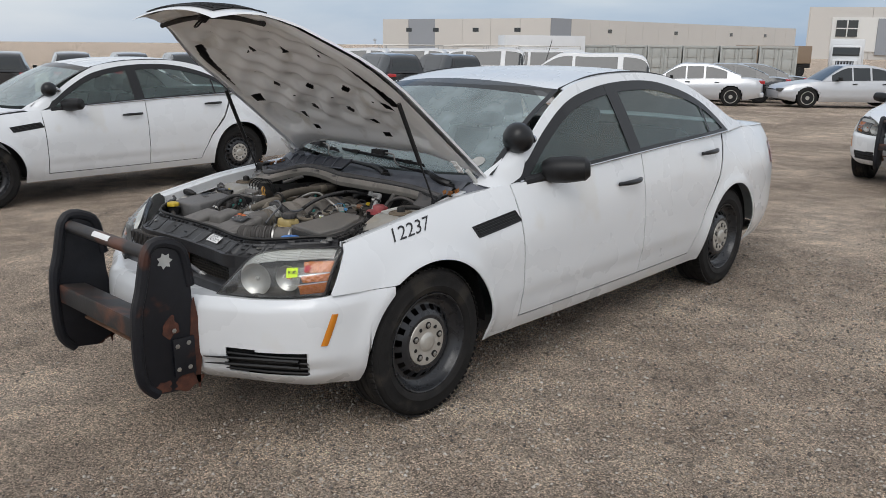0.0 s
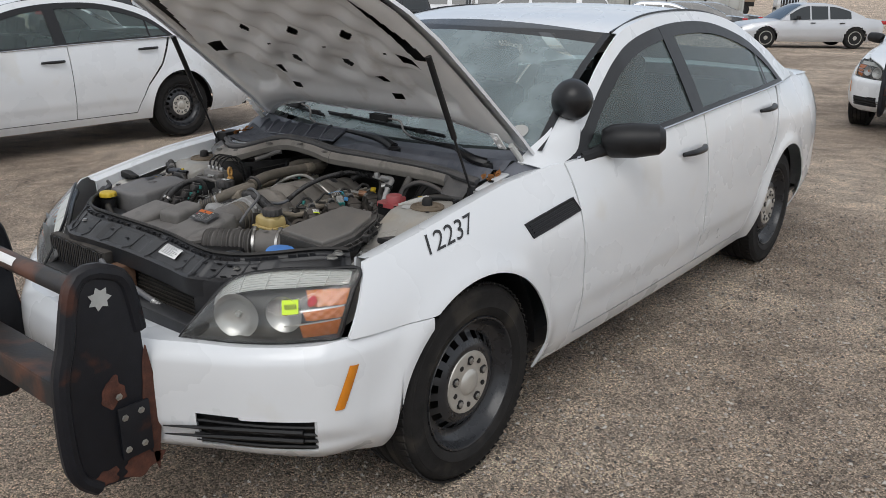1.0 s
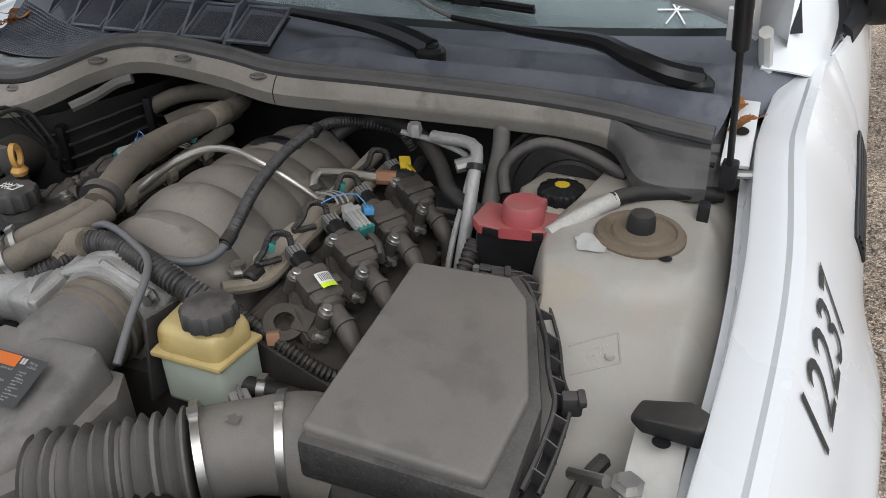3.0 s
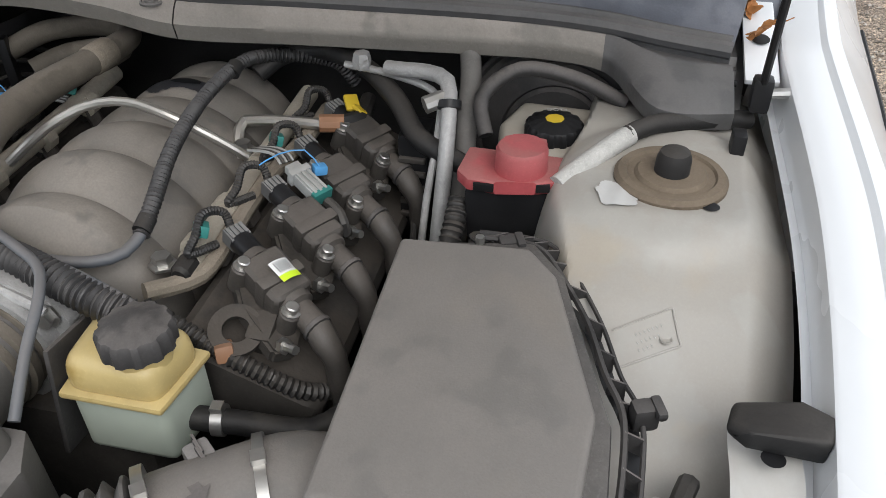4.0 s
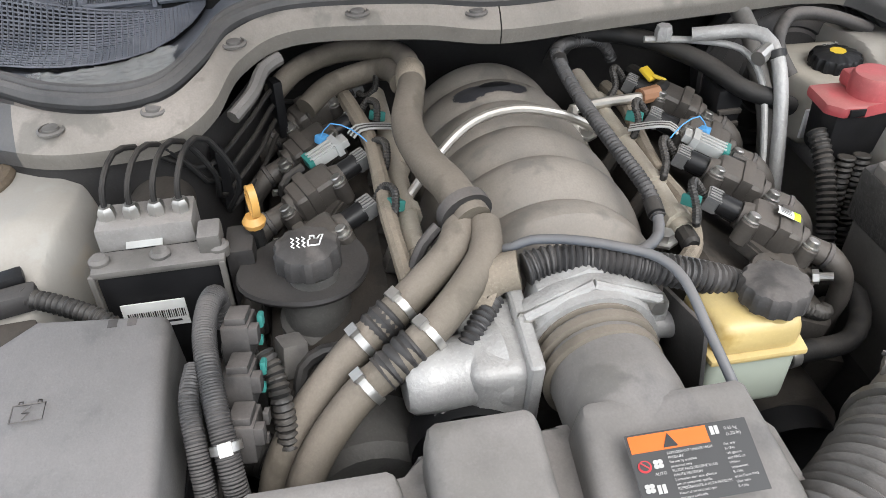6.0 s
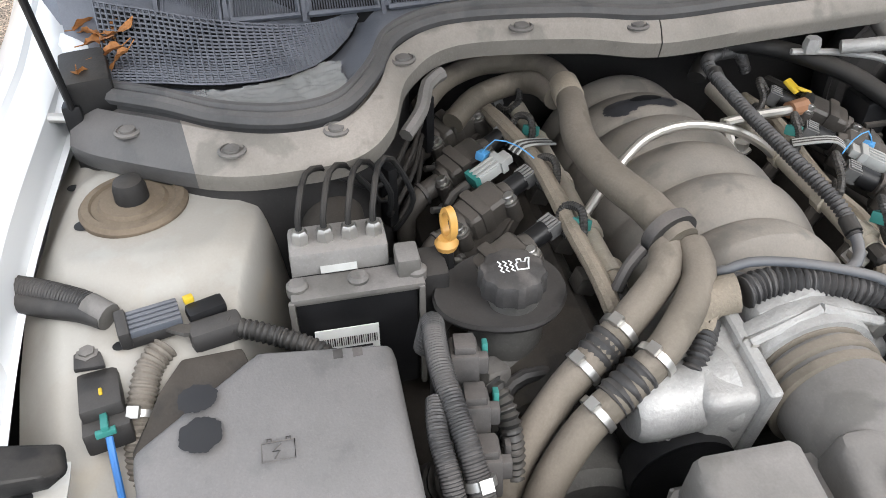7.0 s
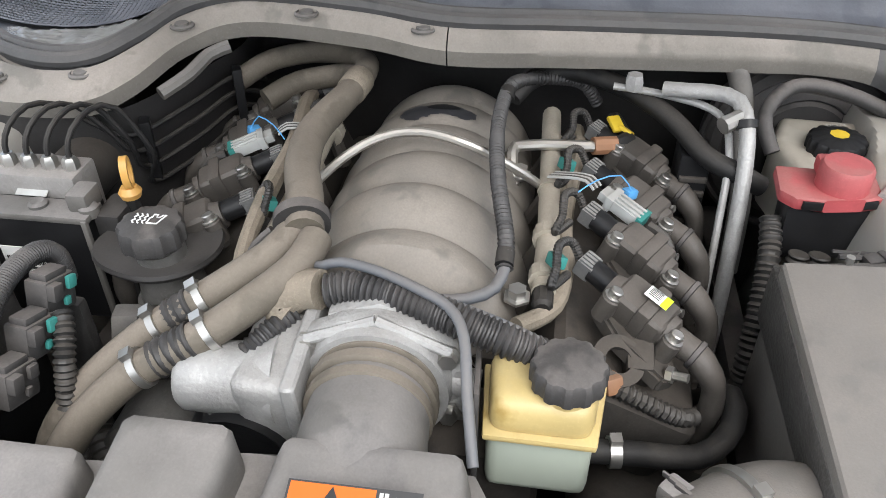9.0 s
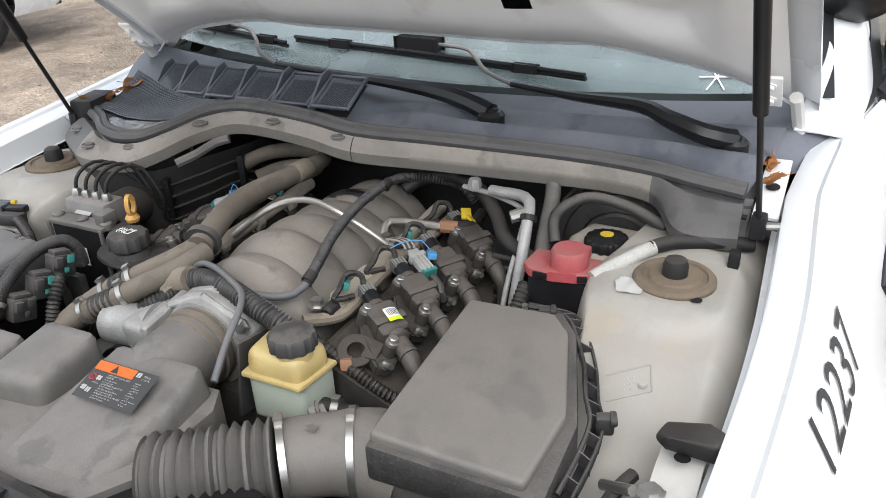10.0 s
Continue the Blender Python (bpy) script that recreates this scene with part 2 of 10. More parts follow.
TOWERCAP = mat("rusty_mount_plate", (0.130, 0.099, 0.068), 0.8, vary=0.25, dust=0.6, dustcol=(0.197, 0.161, 0.114), bump=0.3, grain=0.35)
COPPER = mat("brown_fitting", (0.30, 0.15, 0.08), 0.5, vary=0.2, dust=0.2)
TEAL = mat("teal_lock_tab", (0.040, 0.224, 0.200), 0.45)
SKYBLUE = mat("blue_lock_tab", (0.10, 0.35, 0.68), 0.45)
PALEGREY = mat("pale_grey_connector", (0.42, 0.43, 0.42), 0.5, dust=0.3)
WHITE = mat("white_sticker", (0.78, 0.78, 0.77), 0.5, vary=0.04)
WRAP = mat("white_wrap", (0.442, 0.433, 0.408), 0.8, vary=0.15, bump=0.5, bscale=300, grain=0.3)
INK = mat("printed_black", (0.02, 0.02, 0.022), 0.5, vary=0.1)
LABELGREY = mat("label_grey", (0.040, 0.040, 0.041), 0.5, vary=0.1)
LABELORANGE = mat("label_orange", (0.56, 0.125, 0.012), 0.5, vary=0.06)
LIDMARK = mat("lid_mark_print", (0.30, 0.285, 0.26), 0.6)
LABELINK = mat("label_print", (0.42, 0.415, 0.40), 0.6)
LABELRED = mat("label_red", (0.45, 0.03, 0.04), 0.5)
NEON = mat("neon_yellow_sticker", (0.62, 0.85, 0.03), 0.5, vary=0.03)
TYRE = mat("tyre_rubber", (0.013, 0.0125, 0.0125), 0.75, vary=0.3, dust=0.15, dustcol=(0.11, 0.095, 0.08), bump=0.3, stain=(0.035, 0.031, 0.026), stain_amt=0.25, stain_scale=7, spec=0.25, grain=0.2)
RIM = mat("black_steel_wheel", (0.022, 0.023, 0.026), 0.28, vary=0.25, bump=0.03)
HUBCAP = mat("grey_hub_cap", (0.52, 0.50, 0.46), 0.4, metal=0.5, vary=0.12)
CHROME = mat("brushed_trim", (0.55, 0.56, 0.58), 0.22, metal=1.0, vary=0.05, bump=0.0)
MARKER = mat("side_marker_lens", (0.62, 0.21, 0.012), 0.2, coat=0.5, vary=0.1, bump=0.0)
AMBER = mat("amber_lens", (0.62, 0.165, 0.004), 0.2, coat=0.3, vary=0.05, bump=0.0)
LAMPIN = mat("lamp_housing_grey", (0.085, 0.085, 0.083), 0.4, metal=0.2, vary=0.1, bump=0.0)
REFLECT = mat("lamp_reflector", (0.60, 0.60, 0.59), 0.32, metal=0.7, vary=0.04, bump=0.0)
REDLENS = mat("red_lens", (0.45, 0.01, 0.015), 0.12, coat=1.0, vary=0.1, bump=0.0)
PUSH = mat("push_bar_rubber", (0.007, 0.008, 0.012), 0.5, vary=0.2, bump=0.15, dust=0.06, stain=(0.055, 0.020, 0.013), stain_amt=0.03, stain_scale=7, spec=0.35, grain=0.25)
PUSHTUBE = mat("push_bar_tube", (0.016, 0.017, 0.02), 0.5, vary=0.3, bump=0.2, bscale=90, dust=0.1, dustcol=(0.25, 0.18, 0.12), stain=(0.105, 0.042, 0.026), stain_amt=0.42, stain_scale=6, grain=0.4)
SEATCLOTH = mat("seat_cloth", (0.035, 0.035, 0.037), 0.9, vary=0.2, bump=0.3)
CABIN = mat("cabin_trim", (0.05, 0.05, 0.052), 0.7, vary=0.15)
HEADLINER = mat("headliner", (0.36, 0.35, 0.33), 0.9)
# Besides dust, haze here paints in sky reflected by side windows and windscreen.
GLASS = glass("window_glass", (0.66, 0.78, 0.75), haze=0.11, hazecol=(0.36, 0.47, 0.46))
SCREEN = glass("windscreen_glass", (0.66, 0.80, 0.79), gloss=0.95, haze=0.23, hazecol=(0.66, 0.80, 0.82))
SHADEBAND = glass("windscreen_shade", (0.10, 0.11, 0.12))
LENS = glass("lamp_lens", (0.96, 0.96, 0.94), rough=0.05, haze=0.07, hazecol=(0.60, 0.595, 0.57))
LEAFMAT = mat("dry_leaf", (0.36, 0.15, 0.045), 0.8, vary=0.3, scale=40)
FOIL = glass("clear_film", (0.86, 0.87, 0.89), rough=0.12, haze=0.42, hazecol=(0.55, 0.55, 0.54))


DARKDUST = mat("dark_dusty_plastic", (0.022, 0.021, 0.021), 0.5, vary=0.2, dust=0.6, dustcol=(0.098, 0.092, 0.084), bump=0.12, grain=0.2)
LOOMD = mat("dusty_corrugated_loom", (0.027, 0.027, 0.028), 0.42, vary=0.2, dust=0.55, dustcol=(0.160, 0.150, 0.138), bump=0.05)
FUSELID = mat("fuse_box_lid_plastic", (0.125, 0.122, 0.120), 0.55, vary=0.10, dust=0.6, dustcol=(0.205, 0.198, 0.190), bump=0.2, bscale=450, grain=0.25)
OILSTAIN = mat("oily_dark_stain", (0.048, 0.048, 0.053), 0.36, vary=0.3, scale=40, bump=0.08)
STAMPED = mat("bare_stamped_patch", (0.50, 0.495, 0.48), 0.5, vary=0.08, scale=30, bump=0.1)
RIBLENS = mat("ribbed_lamp_strip", (0.72, 0.73, 0.72), 0.3, vary=0.05, bump=0.0, coat=0.4)


PLUGBLUE = mat("blue_grey_connector", (0.085, 0.095, 0.115), 0.45, vary=0.2, dust=0.4, dustcol=(0.22, 0.22, 0.22), grain=0.2)
CONDUIT = mat("brown_grey_conduit", (0.155, 0.138, 0.115), 0.7, vary=0.15, dust=0.6, dustcol=(0.235, 0.210, 0.175), grain=0.3)
PLUGGREY = mat("dusty_connector", (0.12, 0.122, 0.122), 0.55, vary=0.2, dust=0.5, dustcol=(0.34, 0.33, 0.30), grain=0.3)


RUSTPATCH = mat("rust_patch", (0.085, 0.030, 0.018), 0.85, vary=0.45, scale=30, bump=0.4, bscale=160, grain=0.4)


# ---- mesh helpers ----
def part(name, bm, material, parent, label="", smooth=35, away=(1.5, 0.0, 0.1)):
    """Links a bmesh as one mesh object under a thing or a part."""
    me = bpy.data.meshes.new(name)
    bmesh.ops.recalc_face_normals(bm, faces=bm.faces)
    if any(e.is_boundary for e in bm.edges):
        # an open sheet: turn its outer side away from the middle of its thing
        mid = Vector(away)
        if sum((f.calc_center_median() - mid).dot(f.normal) * f.calc_area() for f in bm.faces) < 0:
            bmesh.ops.reverse_faces(bm, faces=bm.faces)
    bm.to_mesh(me)
    bm.free()
    for p in me.polygons:
        p.use_smooth = smooth > 0
    if smooth > 0:
        me.set_sharp_from_angle(angle=radians(smooth))
    for mm in material if isinstance(material, (list, tuple)) else (material,):
        me.materials.append(mm)
    ob = new(name, me)
    if parent is not None:
        ob.parent = parent
    if label:
        ob["label"] = label
    return ob


def thing(name, label, category, group="", kind="", m=None):
    ob = tagged(new(name), label, category, group, kind)
    if m is not None:
        ob.matrix_world = m
    return ob


def cat(p, step=None, n=8):
    """A smooth curve through points."""
    P = [Vector(q) for q in p]
    out = []
    for i in range(len(P) - 1):
        p0, p1, p2, p3 = P[max(0, i - 1)], P[i], P[i + 1], P[min(len(P) - 1, i + 2)]
        k = n if step is None else max(2, int((p2 - p1).length / step))
        for j in range(k):
            t = j / k
            out.append(0.5 * ((2 * p1) + (p2 - p0) * t + (2 * p0 - 5 * p1 + 4 * p2 - p3) * t * t + (3 * p1 - p0 - 3 * p2 + p3) * t ** 3))
    out.append(P[-1])
    return out


def tube(bm, pts, r, seg=10, step=0.012, smooth=True, rib=0.0, pitch=0.008, caps=True, radii=None):
    """A hose, pipe or cable along points; rib: depth of corrugation."""
    if rib > 0:
        step = pitch / 4
    P = cat(pts, step) if smooth else [Vector(p) for p in pts]
    L = [0.0]
    for a, b in zip(P, P[1:]):
        L.append(L[-1] + (b - a).length)
    tan = [(P[min(i + 1, len(P) - 1)] - P[max(i - 1, 0)]).normalized() for i in range(len(P))]
    ref = Vector((0, 0, 1)) if abs(tan[0].z) < 0.9 else Vector((1, 0, 0))
    u = tan[0].cross(ref).normalized()
    rings = []
    for i, p in enumerate(P):
        u = (u - tan[i] * u.dot(tan[i])).normalized()
        v = tan[i].cross(u)
        rr = r
        if radii:
            f = L[i] / L[-1] * (len(radii) - 1)
            k = min(int(f), len(radii) - 2)
            rr = radii[k] + (radii[k + 1] - radii[k]) * (f - k)
        if rib > 0:
            rr += rib * math.sin(2 * math.pi * L[i] / pitch)
        rings.append([bm.verts.new(p + (u * math.cos(a) + v * math.sin(a)) * rr) for a in (2 * math.pi * j / seg for j in range(seg))])
    for a, b in zip(rings, rings[1:]):
        for j in range(seg):
            bm.faces.new((a[j], a[(j + 1) % seg], b[(j + 1) % seg], b[j]))
    if caps:
        bm.faces.new(rings[0][::-1])
        bm.faces.new(rings[-1])
    return bm


def box(bm, c, s, bev=0.004, rot=(0, 0, 0), seg=2, taper=1.0):
    """A box with rounded edges; taper: size of its top against its bottom."""
    vs = bmesh.ops.create_cube(bm, size=1)["verts"]
    m = pose(*c, *rot)
    for v in vs:
        k = taper if v.co.z > 0 else 1.0
        v.co = m @ Vector((v.co.x * s[0] * k, v.co.y * s[1] * k, v.co.z * s[2]))
    if bev > 0:
        es = list({e for v in vs for e in v.link_edges})
        bmesh.ops.bevel(bm, geom=es, offset=min(bev, 0.45 * min(s) * min(1, taper)), segments=seg, affect="EDGES", profile=0.6)
    return bm


def prism(bm, poly, z0, z1, bev=0.005, m=None, inset=0.0, seg=2, tops=None):
    """An upright block over a polygon; inset: how far its top draws in; tops: heights of the top corners."""
    cx, cy = sum(p[0] for p in poly) / len(poly), sum(p[1] for p in poly) / len(poly)
    m = m or Matrix()
    bot = [bm.verts.new(m @ Vector((x, y, z0))) for x, y in poly]
    top = []
    for i, (x, y) in enumerate(poly):
        d = Vector((cx - x, cy - y))
        d = d.normalized() * inset if d.length else d
        top.append(bm.verts.new(m @ Vector((x + d.x, y + d.y, tops[i] if tops else z1))))
    fs = [bm.faces.new(bot[::-1]), bm.faces.new(top)]
    k = len(poly)
    for i in range(k):
        fs.append(bm.faces.new((bot[i], bot[(i + 1) % k], top[(i + 1) % k], top[i])))
    if bev > 0:
        es = list({e for f in fs for e in f.edges})
        bmesh.ops.bevel(bm, geom=es, offset=bev, segments=seg, affect="EDGES", profile=0.6)
    return bm


def lathe(bm, prof, m=None, seg=24, wob=0.0, teeth=0, caps=True):
    """A turned shape: prof is (radius, height) pairs; teeth with depth wob round the rim."""
    m = m or Matrix()
    rings = []
    for r, z in prof:
        ring = []
        for j in range(seg):
            a = 2 * math.pi * j / seg
            k = r * (1 + (wob if teeth and math.cos(a * teeth) > 0.2 else 0))
            ring.append(bm.verts.new(m @ Vector((k * math.cos(a), k * math.sin(a), z))))
        rings.append(ring)
    for a, b in zip(rings, rings[1:]):
        for j in range(seg):
            bm.faces.new((a[j], a[(j + 1) % seg], b[(j + 1) % seg], b[j]))
    ring_shape = prof[0] == prof[-1] or not caps
    if prof[0][0] > 1e-6 and not ring_shape:
        bm.faces.new(rings[0][::-1])
    if prof[-1][0] > 1e-6 and not ring_shape:
        bm.faces.new(rings[-1])
    bmesh.ops.remove_doubles(bm, verts=[v for r in (rings[0], rings[-1]) for v in r], dist=1e-6)
    return bm


def sheet(bm, fn, nu, nv, keep=None):
    """A grid surface fn(u, v) over the unit square. keep(u, v): where it exists."""
    V = [[bm.verts.new(fn(i / nu, j / nv)) for j in range(nv + 1)] for i in range(nu + 1)]
    for i in range(nu):
        for j in range(nv):
            if keep is None or keep((i + 0.5) / nu, (j + 0.5) / nv):
                bm.faces.new((V[i][j], V[i + 1][j], V[i + 1][j + 1], V[i][j + 1]))
    loose = [v for v in bm.verts if not v.link_faces]
    bmesh.ops.delete(bm, geom=loose, context="VERTS")
    return bm


def thicken(bm, d):
    bmesh.ops.recalc_face_normals(bm, faces=bm.faces)
    bmesh.ops.solidify(bm, geom=list(bm.faces), thickness=d)
    return bm


def frame_at(p, d, up=(0, 0, 1)):
    """A pose at p whose z axis runs along d."""
    return Matrix.Translation(p) @ Vector(d).to_track_quat("Z", "Y").to_matrix().to_4x4()


def bolt(bm, p, d=(0, 0, 1), r=0.008, h=0.008):
    lathe(bm, [(r * 1.5, 0), (r * 1.5, h * 0.25), (r, h * 0.3), (r, h), (0, h)], frame_at(p, d), seg=6)
    return bm


def B():
    return bmesh.new()


def lerp(xs, ys, x):
    return float(np.interp(x, xs, ys))


# ---- ground ----
def gravel_mat():
    m = bpy.data.materials.new("gravel")
    m.use_nodes = True
    n, l = m.node_tree.nodes, m.node_tree.links
    b = n["Principled BSDF"]
    b.inputs["Roughness"].default_value = 0.9
    b.inputs["Specular IOR Level"].default_value = 0.3
    tc = n.new("ShaderNodeTexCoord")

    def tex(kind, scale, **kw):
        k = n.new(kind)
        k.inputs["Scale"].default_value = scale
        for a, v in kw.items():
            k.inputs[a].default_value = v
        l.new(tc.outputs["Object"], k.inputs["Vector"])
        return k

    def ramp(src, stops):
        k = n.new("ShaderNodeValToRGB")
        e = k.color_ramp.elements
        e[0].position, e[0].color = stops[0][0], (*stops[0][1], 1)
        e[1].position, e[1].color = stops[-1][0], (*stops[-1][1], 1)
        for p, c in stops[1:-1]:
            x = e.new(p)
            x.color = (*c, 1)
        l.new(src, k.inputs["Fac"])
        return k.outputs["Color"]

    def mix(kind, f, a, bb):
        k = n.new("ShaderNodeMix")
        k.data_type, k.blend_type = "RGBA", kind
        if isinstance(f, float):
            k.inputs["Factor"].default_value = f
        else:
            l.new(f, k.inputs["Factor"])
        l.new(a, k.inputs["A"])
        l.new(bb, k.inputs["B"])
        return k.outputs["Result"]

    big = tex("ShaderNodeTexNoise", 0.55, Detail=5.0)
    mid = tex("ShaderNodeTexNoise", 4.0, Detail=5.0)
    peb = tex("ShaderNodeTexVoronoi", 150.0)
    fine = tex("ShaderNodeTexNoise", 240.0, Detail=3.0)
    base = ramp(big.outputs["Fac"], ((0.32, (0.375, 0.302, 0.242)), (0.5, (0.495, 0.402, 0.322)), (0.68, (0.70, 0.585, 0.474))))
    stones = ramp(peb.outputs["Color"], ((0.1, (0.24, 0.235, 0.23)), (0.5, (0.95, 0.935, 0.92)), (0.9, (2.0, 1.95, 1.90))))
    grit = ramp(fine.outputs["Fac"], ((0.3, (0.35, 0.35, 0.35)), (0.7, (1.5, 1.5, 1.5))))
    blot = ramp(mid.outputs["Fac"], ((0.3, (0.70, 0.69, 0.69)), (0.7, (1.22, 1.21, 1.18))))
    c = mix("MULTIPLY", 0.9, base, stones)
    c = mix("MULTIPLY", 0.8, c, grit)
    c = mix("MULTIPLY", 1.0, c, blot)
    l.new(c, b.inputs["Base Color"])
    bp = n.new("ShaderNodeBump")
    bp.inputs["Strength"].default_value, bp.inputs["Distance"].default_value = 1.0, 0.016
    l.new(peb.outputs["Distance"], bp.inputs["Height"])
    bp.invert = True
    bp2 = n.new("ShaderNodeBump")
    bp2.inputs["Strength"].default_value, bp2.inputs["Distance"].default_value = 0.6, 0.008
    l.new(fine.outputs["Fac"], bp2.inputs["Height"])
    l.new(bp.outputs["Normal"], bp2.inputs["Normal"])
    l.new(bp2.outputs["Normal"], b.inputs["Normal"])
    return m


GRAVEL = gravel_mat()
STONE = mat("loose_stone", (0.33, 0.30, 0.275), 0.9, vary=0.2, scale=45, bump=0.3)
s_n, s_l = STONE.node_tree.nodes, STONE.node_tree.links
s_geo, s_ramp = s_n.new("ShaderNodeNewGeometry"), s_n.new("ShaderNodeValToRGB")
for s_p, s_c in ((0.25, (0.165, 0.133, 0.108, 1)), (0.5, (0.30, 0.252, 0.206, 1)), (0.75, (0.41, 0.356, 0.300, 1))):
    s_ramp.color_ramp.elements.new(s_p).color = s_c
s_ramp.color_ramp.elements[0].color, s_ramp.color_ramp.elements[-1].color = (0.07, 0.063, 0.06, 1), (0.50, 0.46, 0.41, 1)
s_l.new(s_geo.outputs["Random Per Island"], s_ramp.inputs["Fac"])
s_l.new(s_ramp.outputs["Color"], s_n["Principled BSDF"].inputs["Base Color"])


def fall(x, y):
    """The yard falls away gently from the car."""
    d = math.hypot(x + 2.0, y + 3.0)
    return -0.016 * max(0.0, min(d, 60.0) - 7.0)


def ground():
    bm = B()
    def pt(u, v):
        x = (u - 0.5) * 2
        y = (v - 0.5) * 2
        X = 2 + 60 * x * abs(x) ** 1.2 + 3000 * x ** 15
        Y = 60 * y * abs(y) ** 1.2 + 3000 * y ** 15
        near = math.exp(-((X - 1) ** 2 + Y ** 2) / 200)
        z = near * 0.012 * noise.noise(Vector((X * 1.3, Y * 1.3, 0))) - 0.008 * near
        return Vector((X, Y, z + fall(X, Y)))
    sheet(bm, pt, 150, 150)
    g = part("ground", bm, GRAVEL, None, away=(0, 0, -900))
    tagged(g, "brown-grey gravel yard with tyre marks", "ground", kind="structure")
    # loose stones, thick near the car
    rng = np.random.default_rng(4)
    bm = B()
    shape = [(1, 0, 0), (-1, 0, 0), (0, 1, 0), (0, -1, 0), (0, 0, 1), (0, 0, -0.6)]
    tri = [(0, 2, 4), (2, 1, 4), (1, 3, 4), (3, 0, 4), (2, 0, 5), (1, 2, 5), (3, 1, 5), (0, 3, 5)]
    verts, faces = [], []
    for k in range(72000):
        x, y = rng.uniform(-3.2, 8.0), rng.uniform(-4.2, 5.0)
        if k > 34000:
            x, y = rng.uniform(-2.2, 4.5), rng.uniform(-3.4, -0.3)
        r = 0.0028 + 0.0100 * rng.random() ** 3.2
        a = rng.uniform(0, 6.28)
        j = rng.uniform(0.6, 1.3, 6)
        base = len(verts)
        for (sx, sy, sz), q in zip(shape, j):
            px, py, pz = sx * r * q, sy * r * q * 0.8, sz * r * q * 0.7
            verts.append((x + px * math.cos(a) - py * math.sin(a), y + px * math.sin(a) + py * math.cos(a), pz + r * 0.25 - 0.006 + fall(x, y)))
        faces += [(base + t[0], base + t[1], base + t[2]) for t in tri]
    me = bpy.data.meshes.new("gravel_stones")
    me.from_pydata(verts, [], faces)
    me.materials.append(STONE)
    tagged(new("gravel_stones", me), "loose grey and brown stones on the gravel", "gravel", kind="stuff")
    bm.free()


ground()


# ---- the sedan's shell: plan curve, side sections, panels ----
# x runs from the nose to the tail (front axle at 0), y to the passenger's side, z up
PLAN = cat([(-0.915, 0, 0), (-0.91, 0.18, 0), (-0.89, 0.34, 0), (-0.80, 0.505, 0), (-0.72, 0.655, 0), (-0.625, 0.79, 0), (-0.555, 0.842, 0), (-0.45, 0.88, 0),
            (-0.25, 0.912, 0), (0.0, 0.935, 0), (0.3, 0.935, 0), (0.6, 0.945, 0), (1.2, 0.955, 0), (1.8, 0.957, 0), (2.4, 0.952, 0), (2.8, 0.948, 0),
            (3.2, 0.94, 0), (3.6, 0.915, 0), (3.9, 0.85, 0), (4.1, 0.73, 0), (4.2, 0.54, 0), (4.245, 0.28, 0), (4.255, 0, 0)], 0.02)
PL = np.array([(p.x, p.y) for p in PLAN])
PT = np.gradient(PL, axis=0)
PT /= np.linalg.norm(PT, axis=1)[:, None]
PN = np.stack([-PT[:, 1], PT[:, 0]], 1)
PS = np.concatenate([[0], np.cumsum(np.linalg.norm(np.diff(PL, axis=0), axis=1))])
S_END = float(PS[-1])
SEAM_Z, SILL_Z, ARCH_R, AXLE_Z, REAR_X = 0.668, 0.25, 0.392, 0.345, 3.01


def z_top(x):
    return lerp((-0.9, -0.6, -0.42, -0.15, 0.0, 0.3, 0.6, 0.61, 1.2, 1.7, 2.2, 2.8, 3.3, 3.8, 4.25),
                (0.735, 0.812, 0.858, 0.906, 0.931, 0.966, 0.990, 0.986, 1.025, 1.05, 1.068, 1.085, 1.10, 1.09, 1.06), x)


def shell(s, z, off=0.0):
    """A place on the passenger half of the shell: s along the plan curve, z up."""
    px, py = lerp(PS, PL[:, 0], s), lerp(PS, PL[:, 1], s)
    nx, ny = lerp(PS, PN[:, 0], s), lerp(PS, PN[:, 1], s)
    zt = z_top(px)
    t = (z - SILL_Z) / (zt - SILL_Z)
    a = lerp((-0.9, -0.5, -0.3, 0.0, 0.3, 0.57, 0.8, 1.0, 2.3, 2.8, 3.3, 4.0), (0.05, 0.09, 0.105, 0.122, 0.135, 0.125, 0.075, 0.06, 0.06, 0.09, 0.14, 0.12), px)
    p = lerp((-0.9, 0.4, 0.8, 2.5, 3.2), (2.5, 2.5, 2.0, 2.0, 2.4), px)
    inset = a * max(0.0, (t - 0.5) / 0.5) ** p + 0.075 * max(0.0, (0.32 - t) / 0.32) ** 2
    # a crease along the flank above the sill
    inset += 0.010 * math.exp(-((z - 0.42) / 0.05) ** 2) * lerp((0.4, 0.7, 2.3, 2.6), (0, 1, 1, 0), px)
    # the arches stand proud
    for ax in (0.0, REAR_X):
        d = math.hypot(px - ax, z - AXLE_Z) - ARCH_R
        inset -= 0.016 * math.exp(-(d / 0.05) ** 2)
    inset -= off
    return Vector((px - nx * inset, py - ny * inset, z))


def s_of(x):
    return lerp(PL[:, 0], PS, x)


def on_side(x, z, off=0.0):
    return shell(s_of(x), z, off)


def arch_z(x, ax=0.0):
    d = ARCH_R ** 2 - (x - ax) ** 2
    return AXLE_Z + math.sqrt(d) if d > 0 else -1.0


